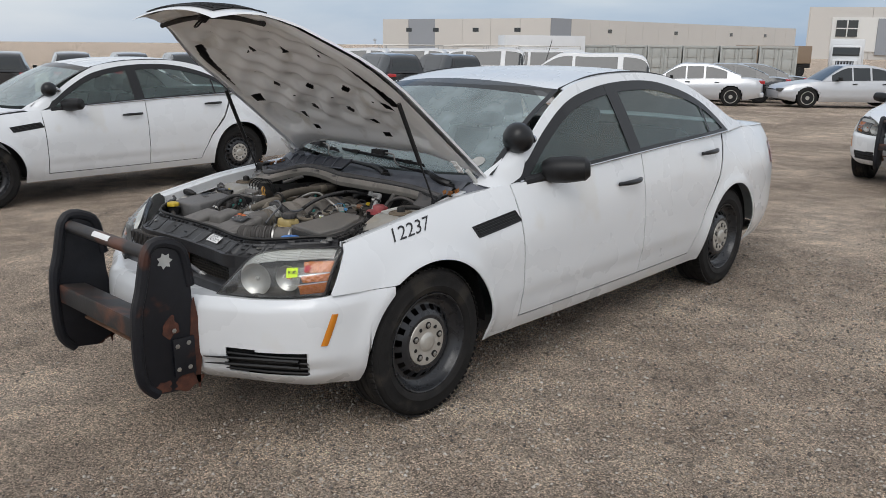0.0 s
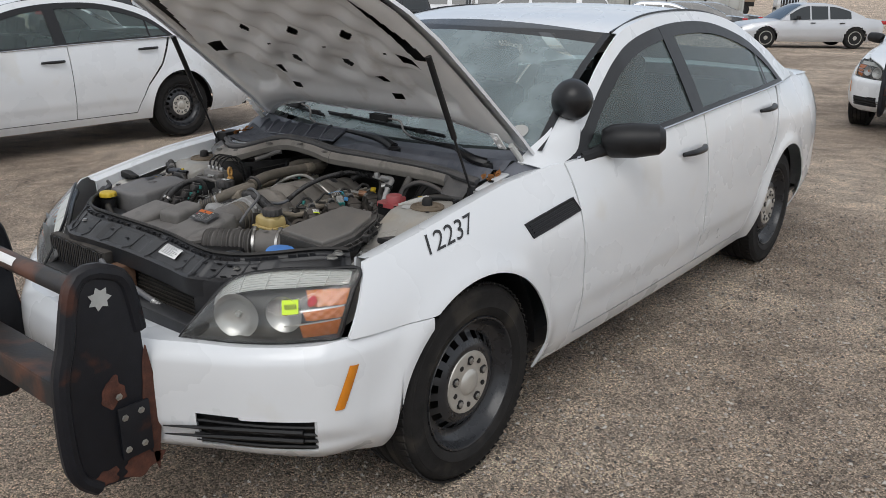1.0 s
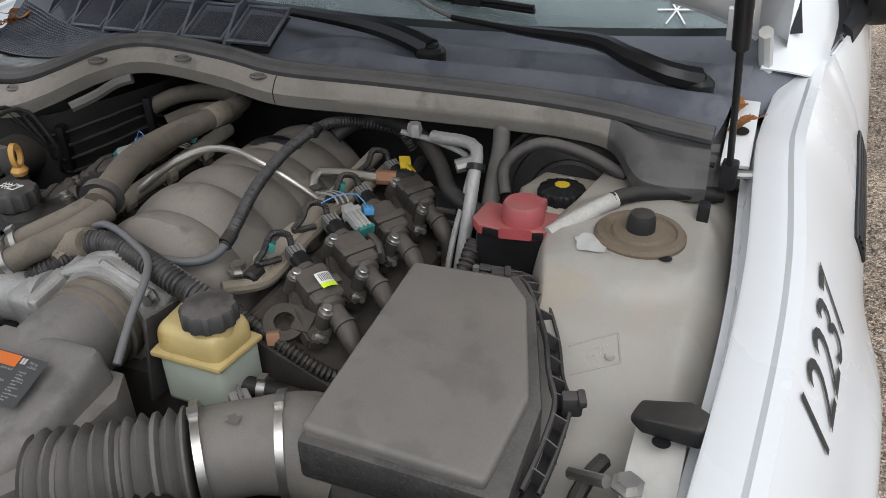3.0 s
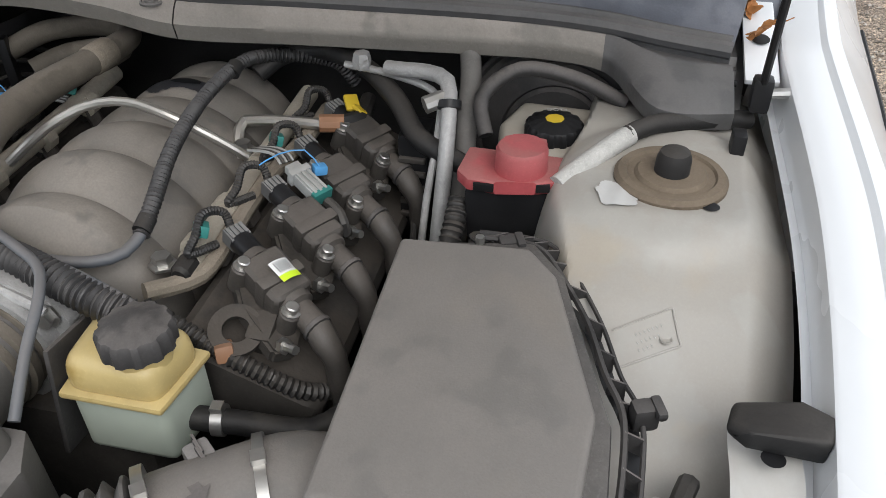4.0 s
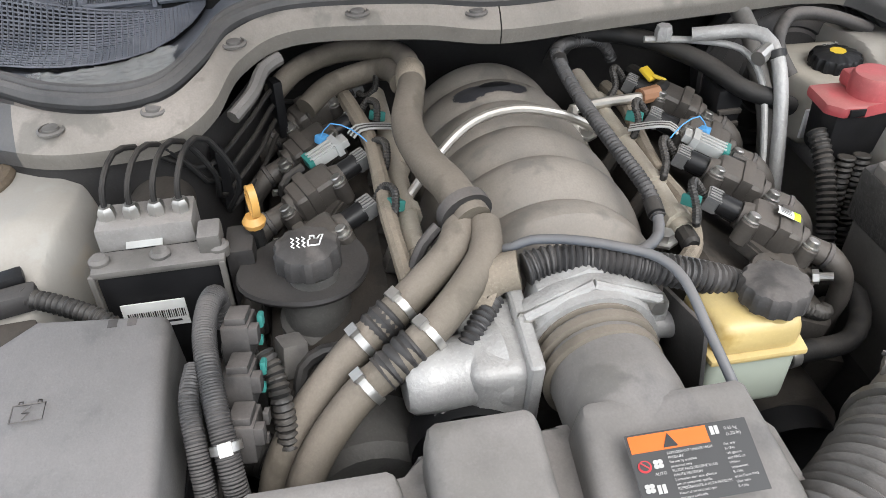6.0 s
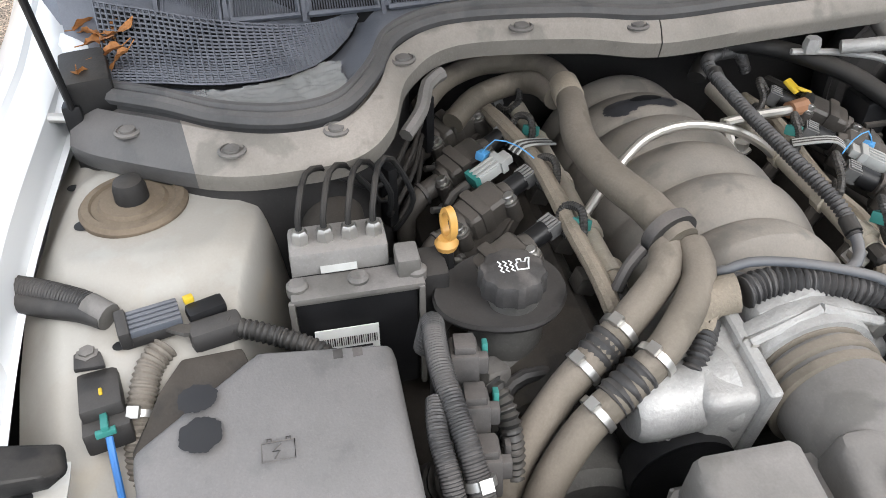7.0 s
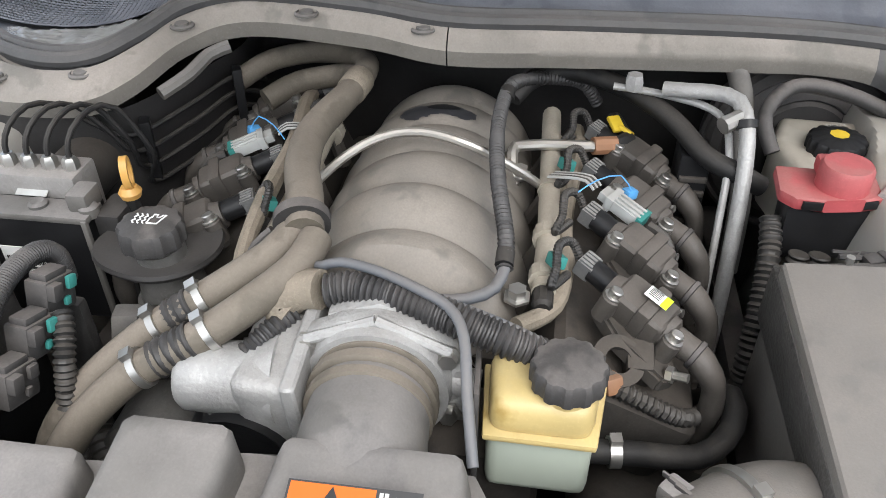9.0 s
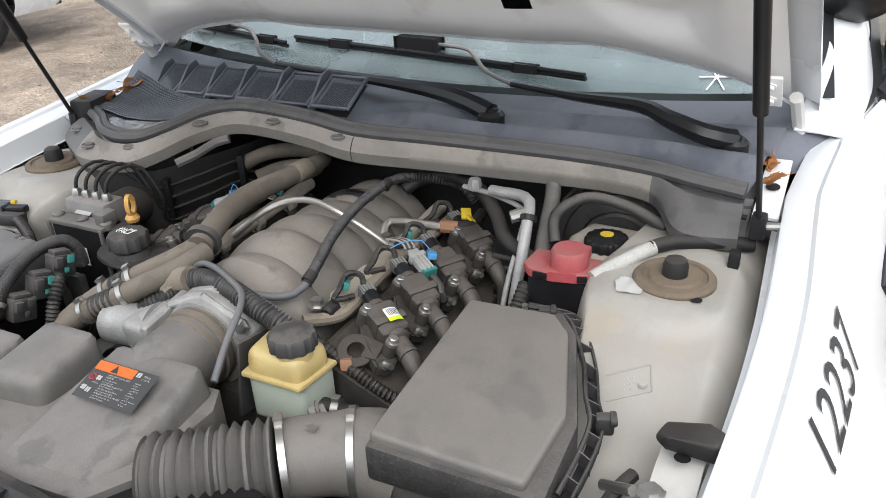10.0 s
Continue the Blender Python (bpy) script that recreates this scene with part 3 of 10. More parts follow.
def cut_panel(x0, x1, lo, hi, outside, nx, nz):
    """A grid on the flank between heights lo(x) and hi(x), cut where outside(x, z) is negative."""
    bm = B()
    q = {}
    for i in range(nx + 1):
        x = x0 + (x1 - x0) * i / nx
        for j in range(nz + 1):
            q[i, j] = [x, lo(x) + (hi(x) - lo(x)) * j / nz]
    val = {k: outside(*v) for k, v in q.items()}
    faces = []
    for i in range(nx):
        for j in range(nz):
            f = [(i, j), (i + 1, j), (i + 1, j + 1), (i, j + 1)]
            if any(val[k] > 0 for k in f):
                faces.append(f)
    used = {k for f in faces for k in f}
    pos = {k: list(q[k]) for k in used}
    for k in used:
        if val[k] < 0:
            best = None
            for di in (-1, 0, 1):
                for dj in (-1, 0, 1):
                    o = (k[0] + di, k[1] + dj)
                    if o in val and val[o] > 0 and o in q:
                        d = math.hypot(q[o][0] - q[k][0], q[o][1] - q[k][1])
                        if best is None or d < best[0]:
                            best = (d, o)
            if best:
                a, b = q[k], q[best[1]]
                lo_t, hi_t = 0.0, 1.0
                for _ in range(14):
                    mt = (lo_t + hi_t) / 2
                    if outside(a[0] + (b[0] - a[0]) * mt, a[1] + (b[1] - a[1]) * mt) < 0:
                        lo_t = mt
                    else:
                        hi_t = mt
                pos[k] = [a[0] + (b[0] - a[0]) * hi_t, a[1] + (b[1] - a[1]) * hi_t]
    return pos, faces


def flank(x0, x1, lo, hi, outside, nx, nz, fn=None, thick=0.006):
    pos, faces = cut_panel(x0, x1, lo, hi, outside, nx, nz)
    bm = B()
    fn = fn or on_side
    V = {k: bm.verts.new(fn(*p)) for k, p in pos.items()}
    for f in faces:
        try:
            bm.faces.new([V[k] for k in f])
        except ValueError:
            pass
    rim(bm, thick)
    return bm


def rim(bm, d):
    """Turns the open edges of a sheet inwards, so that it shows its thickness."""
    bmesh.ops.remove_doubles(bm, verts=bm.verts, dist=1e-5)
    bmesh.ops.recalc_face_normals(bm, faces=bm.faces)
    edges = [e for e in bm.edges if e.is_boundary]
    cen = Vector((1.5, 0, 0.5))
    r = bmesh.ops.extrude_edge_only(bm, edges=edges)
    vs = [g for g in r["geom"] if isinstance(g, bmesh.types.BMVert)]
    for v in vs:
        v.co.y -= math.copysign(d, v.co.y) if abs(v.co.y) > 0.02 else 0
        if abs(v.co.y) < 0.55:
            v.co.x += math.copysign(d, 1.5 - v.co.x)


def mirrored(bm):
    """The same mesh on the driver's side."""
    b2 = bm.copy()
    for v in b2.verts:
        v.co.y = -v.co.y
    bmesh.ops.reverse_faces(b2, faces=b2.faces)
    return b2


def both(name, bm, material, parent, label=""):
    b2 = mirrored(bm)
    return part(name, bm, material, parent, label), part(name, b2, material, parent, label)


def gy(x, z, off=0.0):
    """Half width of the glasshouse at height z."""
    zb = z_top(x)
    yb = lerp((0.5, 0.62, 0.8, 1.2, 1.6, 2.6, 3.0, 3.45), (0.775, 0.815, 0.862, 0.897, 0.902, 0.888, 0.862, 0.79), x)
    return yb - 0.50 * max(0, z - zb) - 0.18 * max(0, z - zb) ** 2 + off


def cabin(x, z, off=0.0):
    return Vector((x, gy(x, z, off), z))


DLO_X = (0.65, 0.82, 1.0, 1.25, 1.56, 1.9, 2.25, 2.57, 2.80, 3.0)
DLO_Z = (0.992, 1.105, 1.225, 1.350, 1.418, 1.445, 1.432, 1.360, 1.258, 1.095)
DLO_C = cat([(x, 0, z) for x, z in zip(DLO_X, DLO_Z)], n=12)


def dlo_top(x):
    return lerp([p.x for p in DLO_C], [p.z for p in DLO_C], x)


def dlo(x, z, inset=0.0):
    """Positive inside the side window's outline, drawn in by inset."""
    if x < 0.65 or x > 3.0:
        return -1.0
    return min(dlo_top(x) - inset * 1.25 - z, z - z_top(x) - 0.004 - inset * 0.3, x - 0.65 - inset, 3.0 - inset - x)


RAIL_X = (0.56, 0.8, 1.05, 1.3, 1.6, 1.95, 2.3, 2.6, 2.9, 3.15, 3.45)
RAIL_Z = (0.992, 1.155, 1.312, 1.425, 1.478, 1.497, 1.485, 1.425, 1.300, 1.178, 1.105)


RAIL_C = cat([(x, 0, z) for x, z in zip(RAIL_X, RAIL_Z)], n=12)


def rail_z(x):
    return lerp([p.x for p in RAIL_C], [p.z for p in RAIL_C], x)


def rear_edge(z):
    """x of the rear door's rear edge."""
    return lerp((0.3, 0.42, 0.6, 0.8, 1.1), (2.43, 2.48, 2.59, 2.78, 2.96), z)


def wheel(parent, x, y, side, turn=0.0):
    """Tyre, steel rim and lug cap; side: +1 faces the passenger's side."""
    m = Matrix.Translation((x, y, AXLE_Z)) @ Matrix.Rotation(radians(-90 * side), 4, "X")
    prof = [(0.232, -0.200), (0.245, -0.218), (0.30, -0.222), (0.325, -0.212), (0.338, -0.198), (0.344, -0.180)]
    for k in (-0.150, -0.105, -0.06):
        prof += [(0.345, k - 0.012), (0.338, k - 0.008), (0.338, k + 0.0), (0.345, k + 0.004)]
    prof += [(0.344, -0.035), (0.338, -0.015), (0.325, 0.0), (0.318, 0.002), (0.316, 0.0045), (0.31, 0.0055), (0.295, 0.007), (0.27, 0.0075),
             (0.267, 0.0095), (0.262, 0.0078), (0.245, 0.003), (0.236, -0.002), (0.233, -0.008), (0.232, -0.02), (0.232, -0.200)]
    tb = lathe(B(), prof, m, seg=72)
    ty = part("tyre", tb, TYRE, parent, "black road tyre with dusty sidewall")
    tread = B()
    for k in range(72):
        a = 2 * math.pi * k / 72
        for zz, ww in ((-0.022, 0.03), (-0.188, 0.03)):
            mm = m @ Matrix.Rotation(a, 4, "Z") @ Matrix.Translation((0.3435, 0, zz)) @ Matrix.Rotation(radians(14), 4, "X")
            vs = bmesh.ops.create_cube(tread, size=1)["verts"]
            for v in vs:
                v.co = mm @ Vector((v.co.x * 0.006, v.co.y * 0.019, v.co.z * ww))
    part("tread_block", tread, TYRE, ty)["kind"] = "stuff"
    # rim: barrel, then the disc with its ring of slots
    rb = lathe(B(), [(0.234, -0.19), (0.234, -0.004), (0.231, 0.001), (0.226, -0.001), (0.221, -0.012), (0.214, -0.03), (0.205, -0.04), (0.196, -0.048)], m, seg=64, caps=False)

    def disc(u, v):
        a = 2 * math.pi * u
        r = 0.197 - 0.135 * v
        h = lerp((0, 0.08, 0.2, 0.36, 0.52, 0.62, 0.8, 1), (-0.048, -0.055, -0.052, -0.032, -0.02, -0.02, -0.03, -0.034), v)
        return m @ Vector((r * math.cos(a), r * math.sin(a), h))

    def solid(u, v):
        f = (u * 18) % 1.0
        return not (abs(f - 0.5) < 0.26 and 0.17 < v < 0.36)

    sheet(rb, disc, 144, 22, solid)
    rb.verts.ensure_lookup_table()
    part("rim", rb, RIM, parent, "black painted steel wheel with a ring of slots")
    bb = lathe(B(), [(0.0, -0.10), (0.20, -0.10), (0.215, -0.07)], m, seg=32, caps=False)
    part("brake_disc", bb, BLACK, parent, "dark brake disc behind the wheel")
    cap = lathe(B(), [(0.112, -0.040), (0.114, -0.028), (0.108, -0.018), (0.082, -0.014), (0.070, -0.018), (0.046, -0.017), (0.038, -0.008), (0.026, -0.005), (0, -0.005)], m, seg=40)
    cp = part("hub_cap", cap, HUBCAP, parent, "grey lug cover cap")
    for k in range(5):
        a = 2 * math.pi * (k + 0.5) / 5 + turn
        hb = lathe(B(), [(0.0165, -0.019), (0.0165, -0.0125), (0, -0.0125)], m @ Matrix.Translation((0.080 * math.cos(a), 0.080 * math.sin(a), 0)), seg=10)
        hole = part("lug_hole", hb, BLACK, cp)
        nb = lathe(B(), [(0.0105, -0.014), (0.0105, -0.009), (0.006, -0.007), (0, -0.007)], m @ Matrix.Translation((0.080 * math.cos(a), 0.080 * math.sin(a), 0)), seg=6)
        part("lug_nut", nb, STEEL, cp)
        a += math.pi / 5
        hb = lathe(B(), [(0.0095, -0.019), (0.0095, -0.0128), (0, -0.0128)], m @ Matrix.Translation((0.080 * math.cos(a), 0.080 * math.sin(a), 0)), seg=8)
        part("vent_hole", hb, BLACK, cp)
    return ty


HINGE = Vector((0.525, 0.0, 0.90))
HOOD_W_X = (-0.92, -0.887, -0.832, -0.766, -0.678, -0.568, -0.48, -0.381, -0.216, 0.115, 0.50)
HOOD_W_Y = (0.335, 0.385, 0.44, 0.485, 0.545, 0.622, 0.680, 0.718, 0.735, 0.746, 0.757)
HOOD_Z_X = (-0.92, -0.898, -0.865, -0.822, -0.766, -0.70, -0.491, -0.238, 0.004, 0.335, 0.50)
HOOD_Z_Z = (0.645, 0.685, 0.728, 0.766, 0.797, 0.824, 0.870, 0.920, 0.952, 0.992, 1.005)


def hood_top(u, v, drop=0.0):
    """The shut hood: u from nose to cowl, v across."""
    w = 2 * v - 1
    cx = -0.92 + 1.42 * (0.35 * u * u + 0.65 * u)
    x = cx - u ** 3 * 0.165 * (1 - w ** 6) - 0.02 * (1 - u) ** 3 * (1 - w * w)
    wide = lerp(HOOD_W_X, HOOD_W_Y, cx)
    z = lerp(HOOD_Z_X, HOOD_Z_Z, cx)
    z += 0.042 * (1 - abs(w) ** 2.0) * lerp((0, 0.15, 0.5, 1), (0.9, 1.1, 0.9, 0.4), u)
    z += 0.010 * math.exp(-((abs(w) - 0.5) / 0.12) ** 2) * lerp((0, 0.3, 1), (0, 1, 1), u)
    return Vector((x, wide * w, z - drop))


def hood(parent, angle):
    """Outer skin, pressed inner panel, grille and seal, all turned about the hinge line."""
    turn = Matrix.Translation(HINGE) @ Matrix.Rotation(radians(angle), 4, "Y") @ Matrix.Translation(-HINGE)
    bm = sheet(B(), lambda u, v: turn @ hood_top(u, v), 60, 48)
    edges = [e for e in bm.edges if e.is_boundary]
    ext = bmesh.ops.extrude_edge_only(bm, edges=edges)
    dn = turn.to_3x3() @ Vector((0, 0, -0.012))
    for g in ext["geom"]:
        if isinstance(g, bmesh.types.BMVert):
            g.co += dn
    skin = part("hood", bm, PAINT, parent, "open white hood, raised on gas struts" if angle else "shut white hood", away=(1.5, 0.0, 0.1) if not angle else (1.2, 0.0, 0.6))
    # grille mesh in the nose
    gb = B()

    def gp(i, j):
        return turn @ (hood_top(0.012 + 0.135 * j, 0.5 + 0.40 * i) + Vector((-0.004, 0, 0.003)))

    for k in range(17):
        for r in range(5):
            i0, j0 = -1 + k / 8.5, r / 4.5
            o = 0.5 / 8.5 if r % 2 else 0.0
            hexa = [gp(max(-1, min(1, i0 + o + 0.055 * math.cos(a))), max(0, min(1, j0 + 0.12 * math.sin(a)))) for a in (math.pi / 6 + math.pi / 3 * q for q in range(7))]
            tube(gb, hexa, 0.003, 4, smooth=False, caps=False)
    part("grille", gb, BLACK, skin, "black mesh grille in the hood nose")
    back = sheet(B(), lambda u, v: gp(-1 + 2 * v, u) - (turn.to_3x3() @ Vector((-0.0025, 0, 0.0015))), 8, 20)
    part("grille_back", back, BLACK, skin)
    if not angle:
        return skin
    oval = ((0.60, 0.30), (0.60, 0.50), (0.60, 0.70), (0.36, 0.40), (0.36, 0.60), (0.74, 0.40), (0.74, 0.60))

    def inner(u, v):
        p = hood_top(0.05 + 0.935 * u, 0.03 + 0.94 * v, 0.0)
        w = abs(2 * v - 1)
        d = 0.024
        # raised side rails and cross members
        edge = min(u * 1.25, (1 - u) * 1.2, (1 - w) * 0.62)
        d += 0.016 * math.exp(-((edge - 0.085) / 0.05) ** 2)
        d -= 0.012 * math.exp(-(edge / 0.02) ** 2)
        # quilted field
        if w < 0.80 and 0.16 < u < 0.86:
            fade = min(1, (0.80 - w) / 0.12, (u - 0.16) / 0.08, (0.86 - u) / 0.08)
            k = math.cos(2 * math.pi * 7.0 * (u + 0.02)) * math.cos(2 * math.pi * 4.6 * v * 1.0)
            d += 0.013 * k * fade
        for cu, cv in oval:
            e = math.hypot((u - cu) / 0.052, (v - cv) / 0.038)
            d -= 0.018 * math.exp(-max(0, e - 0.9) ** 2 * 3)
        # round bosses by the hinges
        for cv in (0.15, 0.85):
            e = math.hypot((u - 0.82) / 0.085, (v - cv) / 0.075)
            d -= 0.026 / (1 + math.exp((e - 1) * 14))
        # slots along the rails
        return turn @ (p - Vector((0, 0, max(d + 0.004, 0.010))))

    holes = [(cu, cv, 0.017, 0.016, 1.0) for cu, cv in oval]
    slots = [(0.47, 0.085, 0.17, 0.020), (0.47, 0.915, 0.17, 0.020), (0.68, 0.13, 0.022, 0.028), (0.68, 0.87, 0.022, 0.028), (0.885, 0.30, 0.012, 0.018),
             (0.885, 0.70, 0.012, 0.018), (0.80, 0.30, 0.02, 0.01), (0.80, 0.70, 0.02, 0.01)]
    dots = [(0.24 + 0.143 * i, 0.20 + 0.1087 * j) for i in range(4) for j in range(6) if (i + j) % 2]

    def keep(u, v):
        for cu, cv, ru, rv, _ in holes:
            if math.hypot((u - cu - 0.012) / ru, (v - cv) / rv) < 1:
                return False
        for cu, cv, ru, rv in slots:
            lean = cv + (0.03 if cv < 0.5 else -0.03) * (cu - u) / max(ru, 0.05) * (1 if ru > 0.1 else 0)
            if abs(u - cu) < ru and abs(v - lean) < rv:
                return False
        for cu, cv in dots:
            if math.hypot((u - cu) / 0.0048, (v - cv) / 0.0045) < 1:
                return False
        return True

    ib = sheet(B(), inner, 170, 170, keep)
    part("inner_panel", ib, HOODIN, skin, "grey pressed inner panel with quilted dimples and holes", away=(-0.9, 0.0, 2.6))
    # Black sheet behind the inner panel paints the shade seen through its holes.
    back = sheet(B(), lambda u, v: turn @ hood_top(0.06 + 0.9 * u, 0.05 + 0.9 * v, 0.004), 20, 16)
    part("hole_shade", back, BLACK, skin, away=(-0.9, 0.0, 2.6))
    # front seal and latch
    sb = tube(B(), [turn @ (hood_top(0.13 + 0.02 * abs(w), 0.5 + 0.5 * w, 0.05)) for w in (-0.86, -0.7, -0.4, 0, 0.4, 0.7, 0.86)], 0.012, 8)
    part("front_seal", sb, RUBBER, skin, "black rubber bulb seal")
    lb = box(B(), (0, 0, 0), (0.03, 0.045, 0.05), 0.004)
    tube(lb, [(0, -0.012, -0.02), (0, -0.012, -0.06), (0, 0.012, -0.06), (0, 0.012, -0.02)], 0.004, 6)
    bmesh.ops.transform(lb, matrix=turn @ Matrix.Translation(hood_top(0.12, 0.5, 0.06)), verts=lb.verts)
    part("latch_striker", lb, BLACK, skin)
    for sgn in (-1, 1):
        hb = B()
        tube(hb, [turn @ Vector((0.34, sgn * 0.722, 0.95)), turn @ Vector((0.42, sgn * 0.728, 0.95)), (0.50, sgn * 0.733, 0.962), (0.545, sgn * 0.738, 0.945)], 0.011, 8)
        box(hb, (0.53, sgn * 0.738, 0.935), (0.07, 0.03, 0.03), 0.005)
        bm2 = box(B(), (0, 0, 0), (0.085, 0.035, 0.006), 0.002)
        bolt(bm2, (0.02, 0, -0.003), (0, 0, -1), 0.007)
        bolt(bm2, (-0.02, 0, -0.003), (0, 0, -1), 0.007)
        bmesh.ops.transform(bm2, matrix=turn @ pose(0.31, sgn * 0.685, 0.94), verts=bm2.verts)
        part("hood_hinge", hb, PAINT_IN, skin, "white painted hood hinge")
        part("hinge_plate", bm2, HOODIN, skin)
    return skin


def lamp_point(u, v):
    """Outer surface of the headlamp: u from the inner end to the rear corner, v from bottom to top."""
    bot = cat([(-0.773, 0.408, 0.640), (-0.710, 0.545, 0.644), (-0.625, 0.700, 0.655), (-0.522, 0.810, 0.669)], n=10)
    top = cat([(-0.725, 0.418, 0.690), (-0.625, 0.500, 0.806), (-0.520, 0.655, 0.836), (-0.425, 0.800, 0.844)], n=10)
    k = u * 30
    i = min(int(k), 29)
    a, b = bot[i].lerp(bot[i + 1], k - i), top[i].lerp(top[i + 1], k - i)
    p = a.lerp(b, v)
    out = Vector((-0.75, 0.66, 0.0)).normalized() * 0.05 * math.sin(math.pi * min(1, v * 1.0)) ** 0.8 * (0.35 + 0.65 * math.sin(math.pi * u) ** 0.7)
    return p + out


def headlamp(parent):
    """Clear lens over a grey bucket with projector, reflector and amber corner."""
    made = []
    for sgn in (-1, 1):
        def mir(bm):
            return mirrored(bm) if sgn < 0 else bm
        house = sheet(B(), lambda u, v: lamp_point(u, v) + Vector((0.055, -0.04, 0)) * (1 - (2 * v - 1) ** 6) * (1 - (2 * u - 1) ** 8), 30, 16)
        hs = part("headlamp", mir(house), LAMPIN, parent, "hazed headlamp with amber corner")
        rib = sheet(B(), lambda u, v: lamp_point(0.20 + 0.74 * u, 0.755 + 0.215 * v + 0.03 * u * (1 - v)) + Vector((0.016, -0.012, 0)) * (1 + 0.14 * math.sin(44 * v)) , 60, 40)
        st = part("ribbed_strip", mir(rib), RIBLENS, hs, "ribbed pale strip along the top")
        for u0 in (0.36, 0.50, 0.66, 0.80):
            bar = tube(B(), [lamp_point(u0 + 0.02 * q, 0.77 + 0.2 * q) + Vector((0.010, -0.008, 0)) for q in (0, 0.5, 1)], 0.0016, 5)
            part("strip_divider", mir(bar), RIBLENS, st)
        for cu, cv, r in ((0.37, 0.42, 0.068), (0.625, 0.42, 0.054)):
            c = lamp_point(cu, cv) + Vector((0.030, -0.022, 0))
            bowl = lathe(B(), [(0.0, -0.012), (r * 0.5, -0.009), (r * 0.8, -0.001), (r * 0.93, 0.008), (r, 0.010)], frame_at(c, (-0.85, 0.45, 0.0)), 28, caps=False)
            part("reflector", mir(bowl), REFLECT, hs, "round silver reflector")
            ball = lathe(B(), [(0.009, -0.011), (0.009, -0.002), (0.006, 0.003), (0, 0.004)], frame_at(c, (-0.85, 0.45, 0.0)), 16)
            # The outer bulb's amber paints in an orange reflection on clear glass.
            part("bulb", mir(ball), PALEGREY if cu < 0.5 else AMBER, hs, "lamp bulb")
        for k, (v0, v1) in enumerate(((0.05, 0.295), (0.325, 0.49), (0.52, 0.745))):
            am = sheet(B(), lambda u, v: lamp_point(0.755 + 0.205 * u - 0.035 * (1 - u) * v, v0 + (v1 - v0) * v) + Vector((0.011, -0.008, 0)) + Vector((0.0016, -0.0012, 0)) * (math.sin(21 * u) * math.sin(9 * v + k)), 24, 8)
            part("turn_signal", mir(am), AMBER, hs, "amber turn signal behind the lens")
        bars = B()
        for k in (1, 2):
            sheet(bars, lambda u, v: lamp_point(0.64 + 0.31 * u, 0.115 + 0.195 * k - 0.012 + 0.024 * v - 0.04 * (1 - u)) + Vector((0.010, -0.007, 0)), 14, 2)
        part("chrome_strip", mir(bars), REFLECT, hs)
        lens = sheet(B(), lamp_point, 40, 20)
        part("lens", mir(lens), LENS, hs, "clear hazed lens")
        rimb = tube(B(), [lamp_point(u, v) + Vector((0.004, -0.003, 0)) for u, v in ((0, 0), (0.3, 0), (0.6, 0), (0.85, 0), (1, 0.0), (1, 0.3), (1, 0.7), (1, 1), (0.8, 1), (0.55, 1), (0.3, 1), (0.1, 0.9), (0, 0.5), (0, 0))], 0.005, 6, 0.02)
        part("lamp_gasket", mir(rimb), TRIM, hs)
        made.append(hs)
    return made


def seat(parent, x, y):
    bm = B()
    box(bm, (x - 0.02, y, 0.50), (0.52, 0.50, 0.18), 0.05, (0, -6, 0), 3)
    box(bm, (x + 0.34, y, 0.80), (0.16, 0.48, 0.62), 0.06, (0, 16, 0), 3, taper=0.86)
    box(bm, (x + 0.46, y, 1.20), (0.11, 0.27, 0.18), 0.05, (0, 12, 0), 3)
    tube(bm, [(x + 0.43, y - 0.06, 1.04), (x + 0.45, y - 0.06, 1.16)], 0.007, 6)
    tube(bm, [(x + 0.43, y + 0.06, 1.04), (x + 0.45, y + 0.06, 1.16)], 0.007, 6)
    part("front_seat", bm, SEATCLOTH, parent, "dark cloth bucket seat with headrest")


def windscreen(u, v):
    """u from base to roof, v across."""
    w = 2 * v - 1
    b = Vector((0.49 + 0.07 * w * w, 0.775 * w, 1.000 + 0.034 * w * w))
    t = Vector((1.195 + 0.075 * w * w, 0.648 * w, 1.462 - 0.045 * w * w))
    p = b.lerp(t, u)
    return p + Vector((-0.45, 0, 0.9)) * 0.03 * math.sin(math.pi * u)


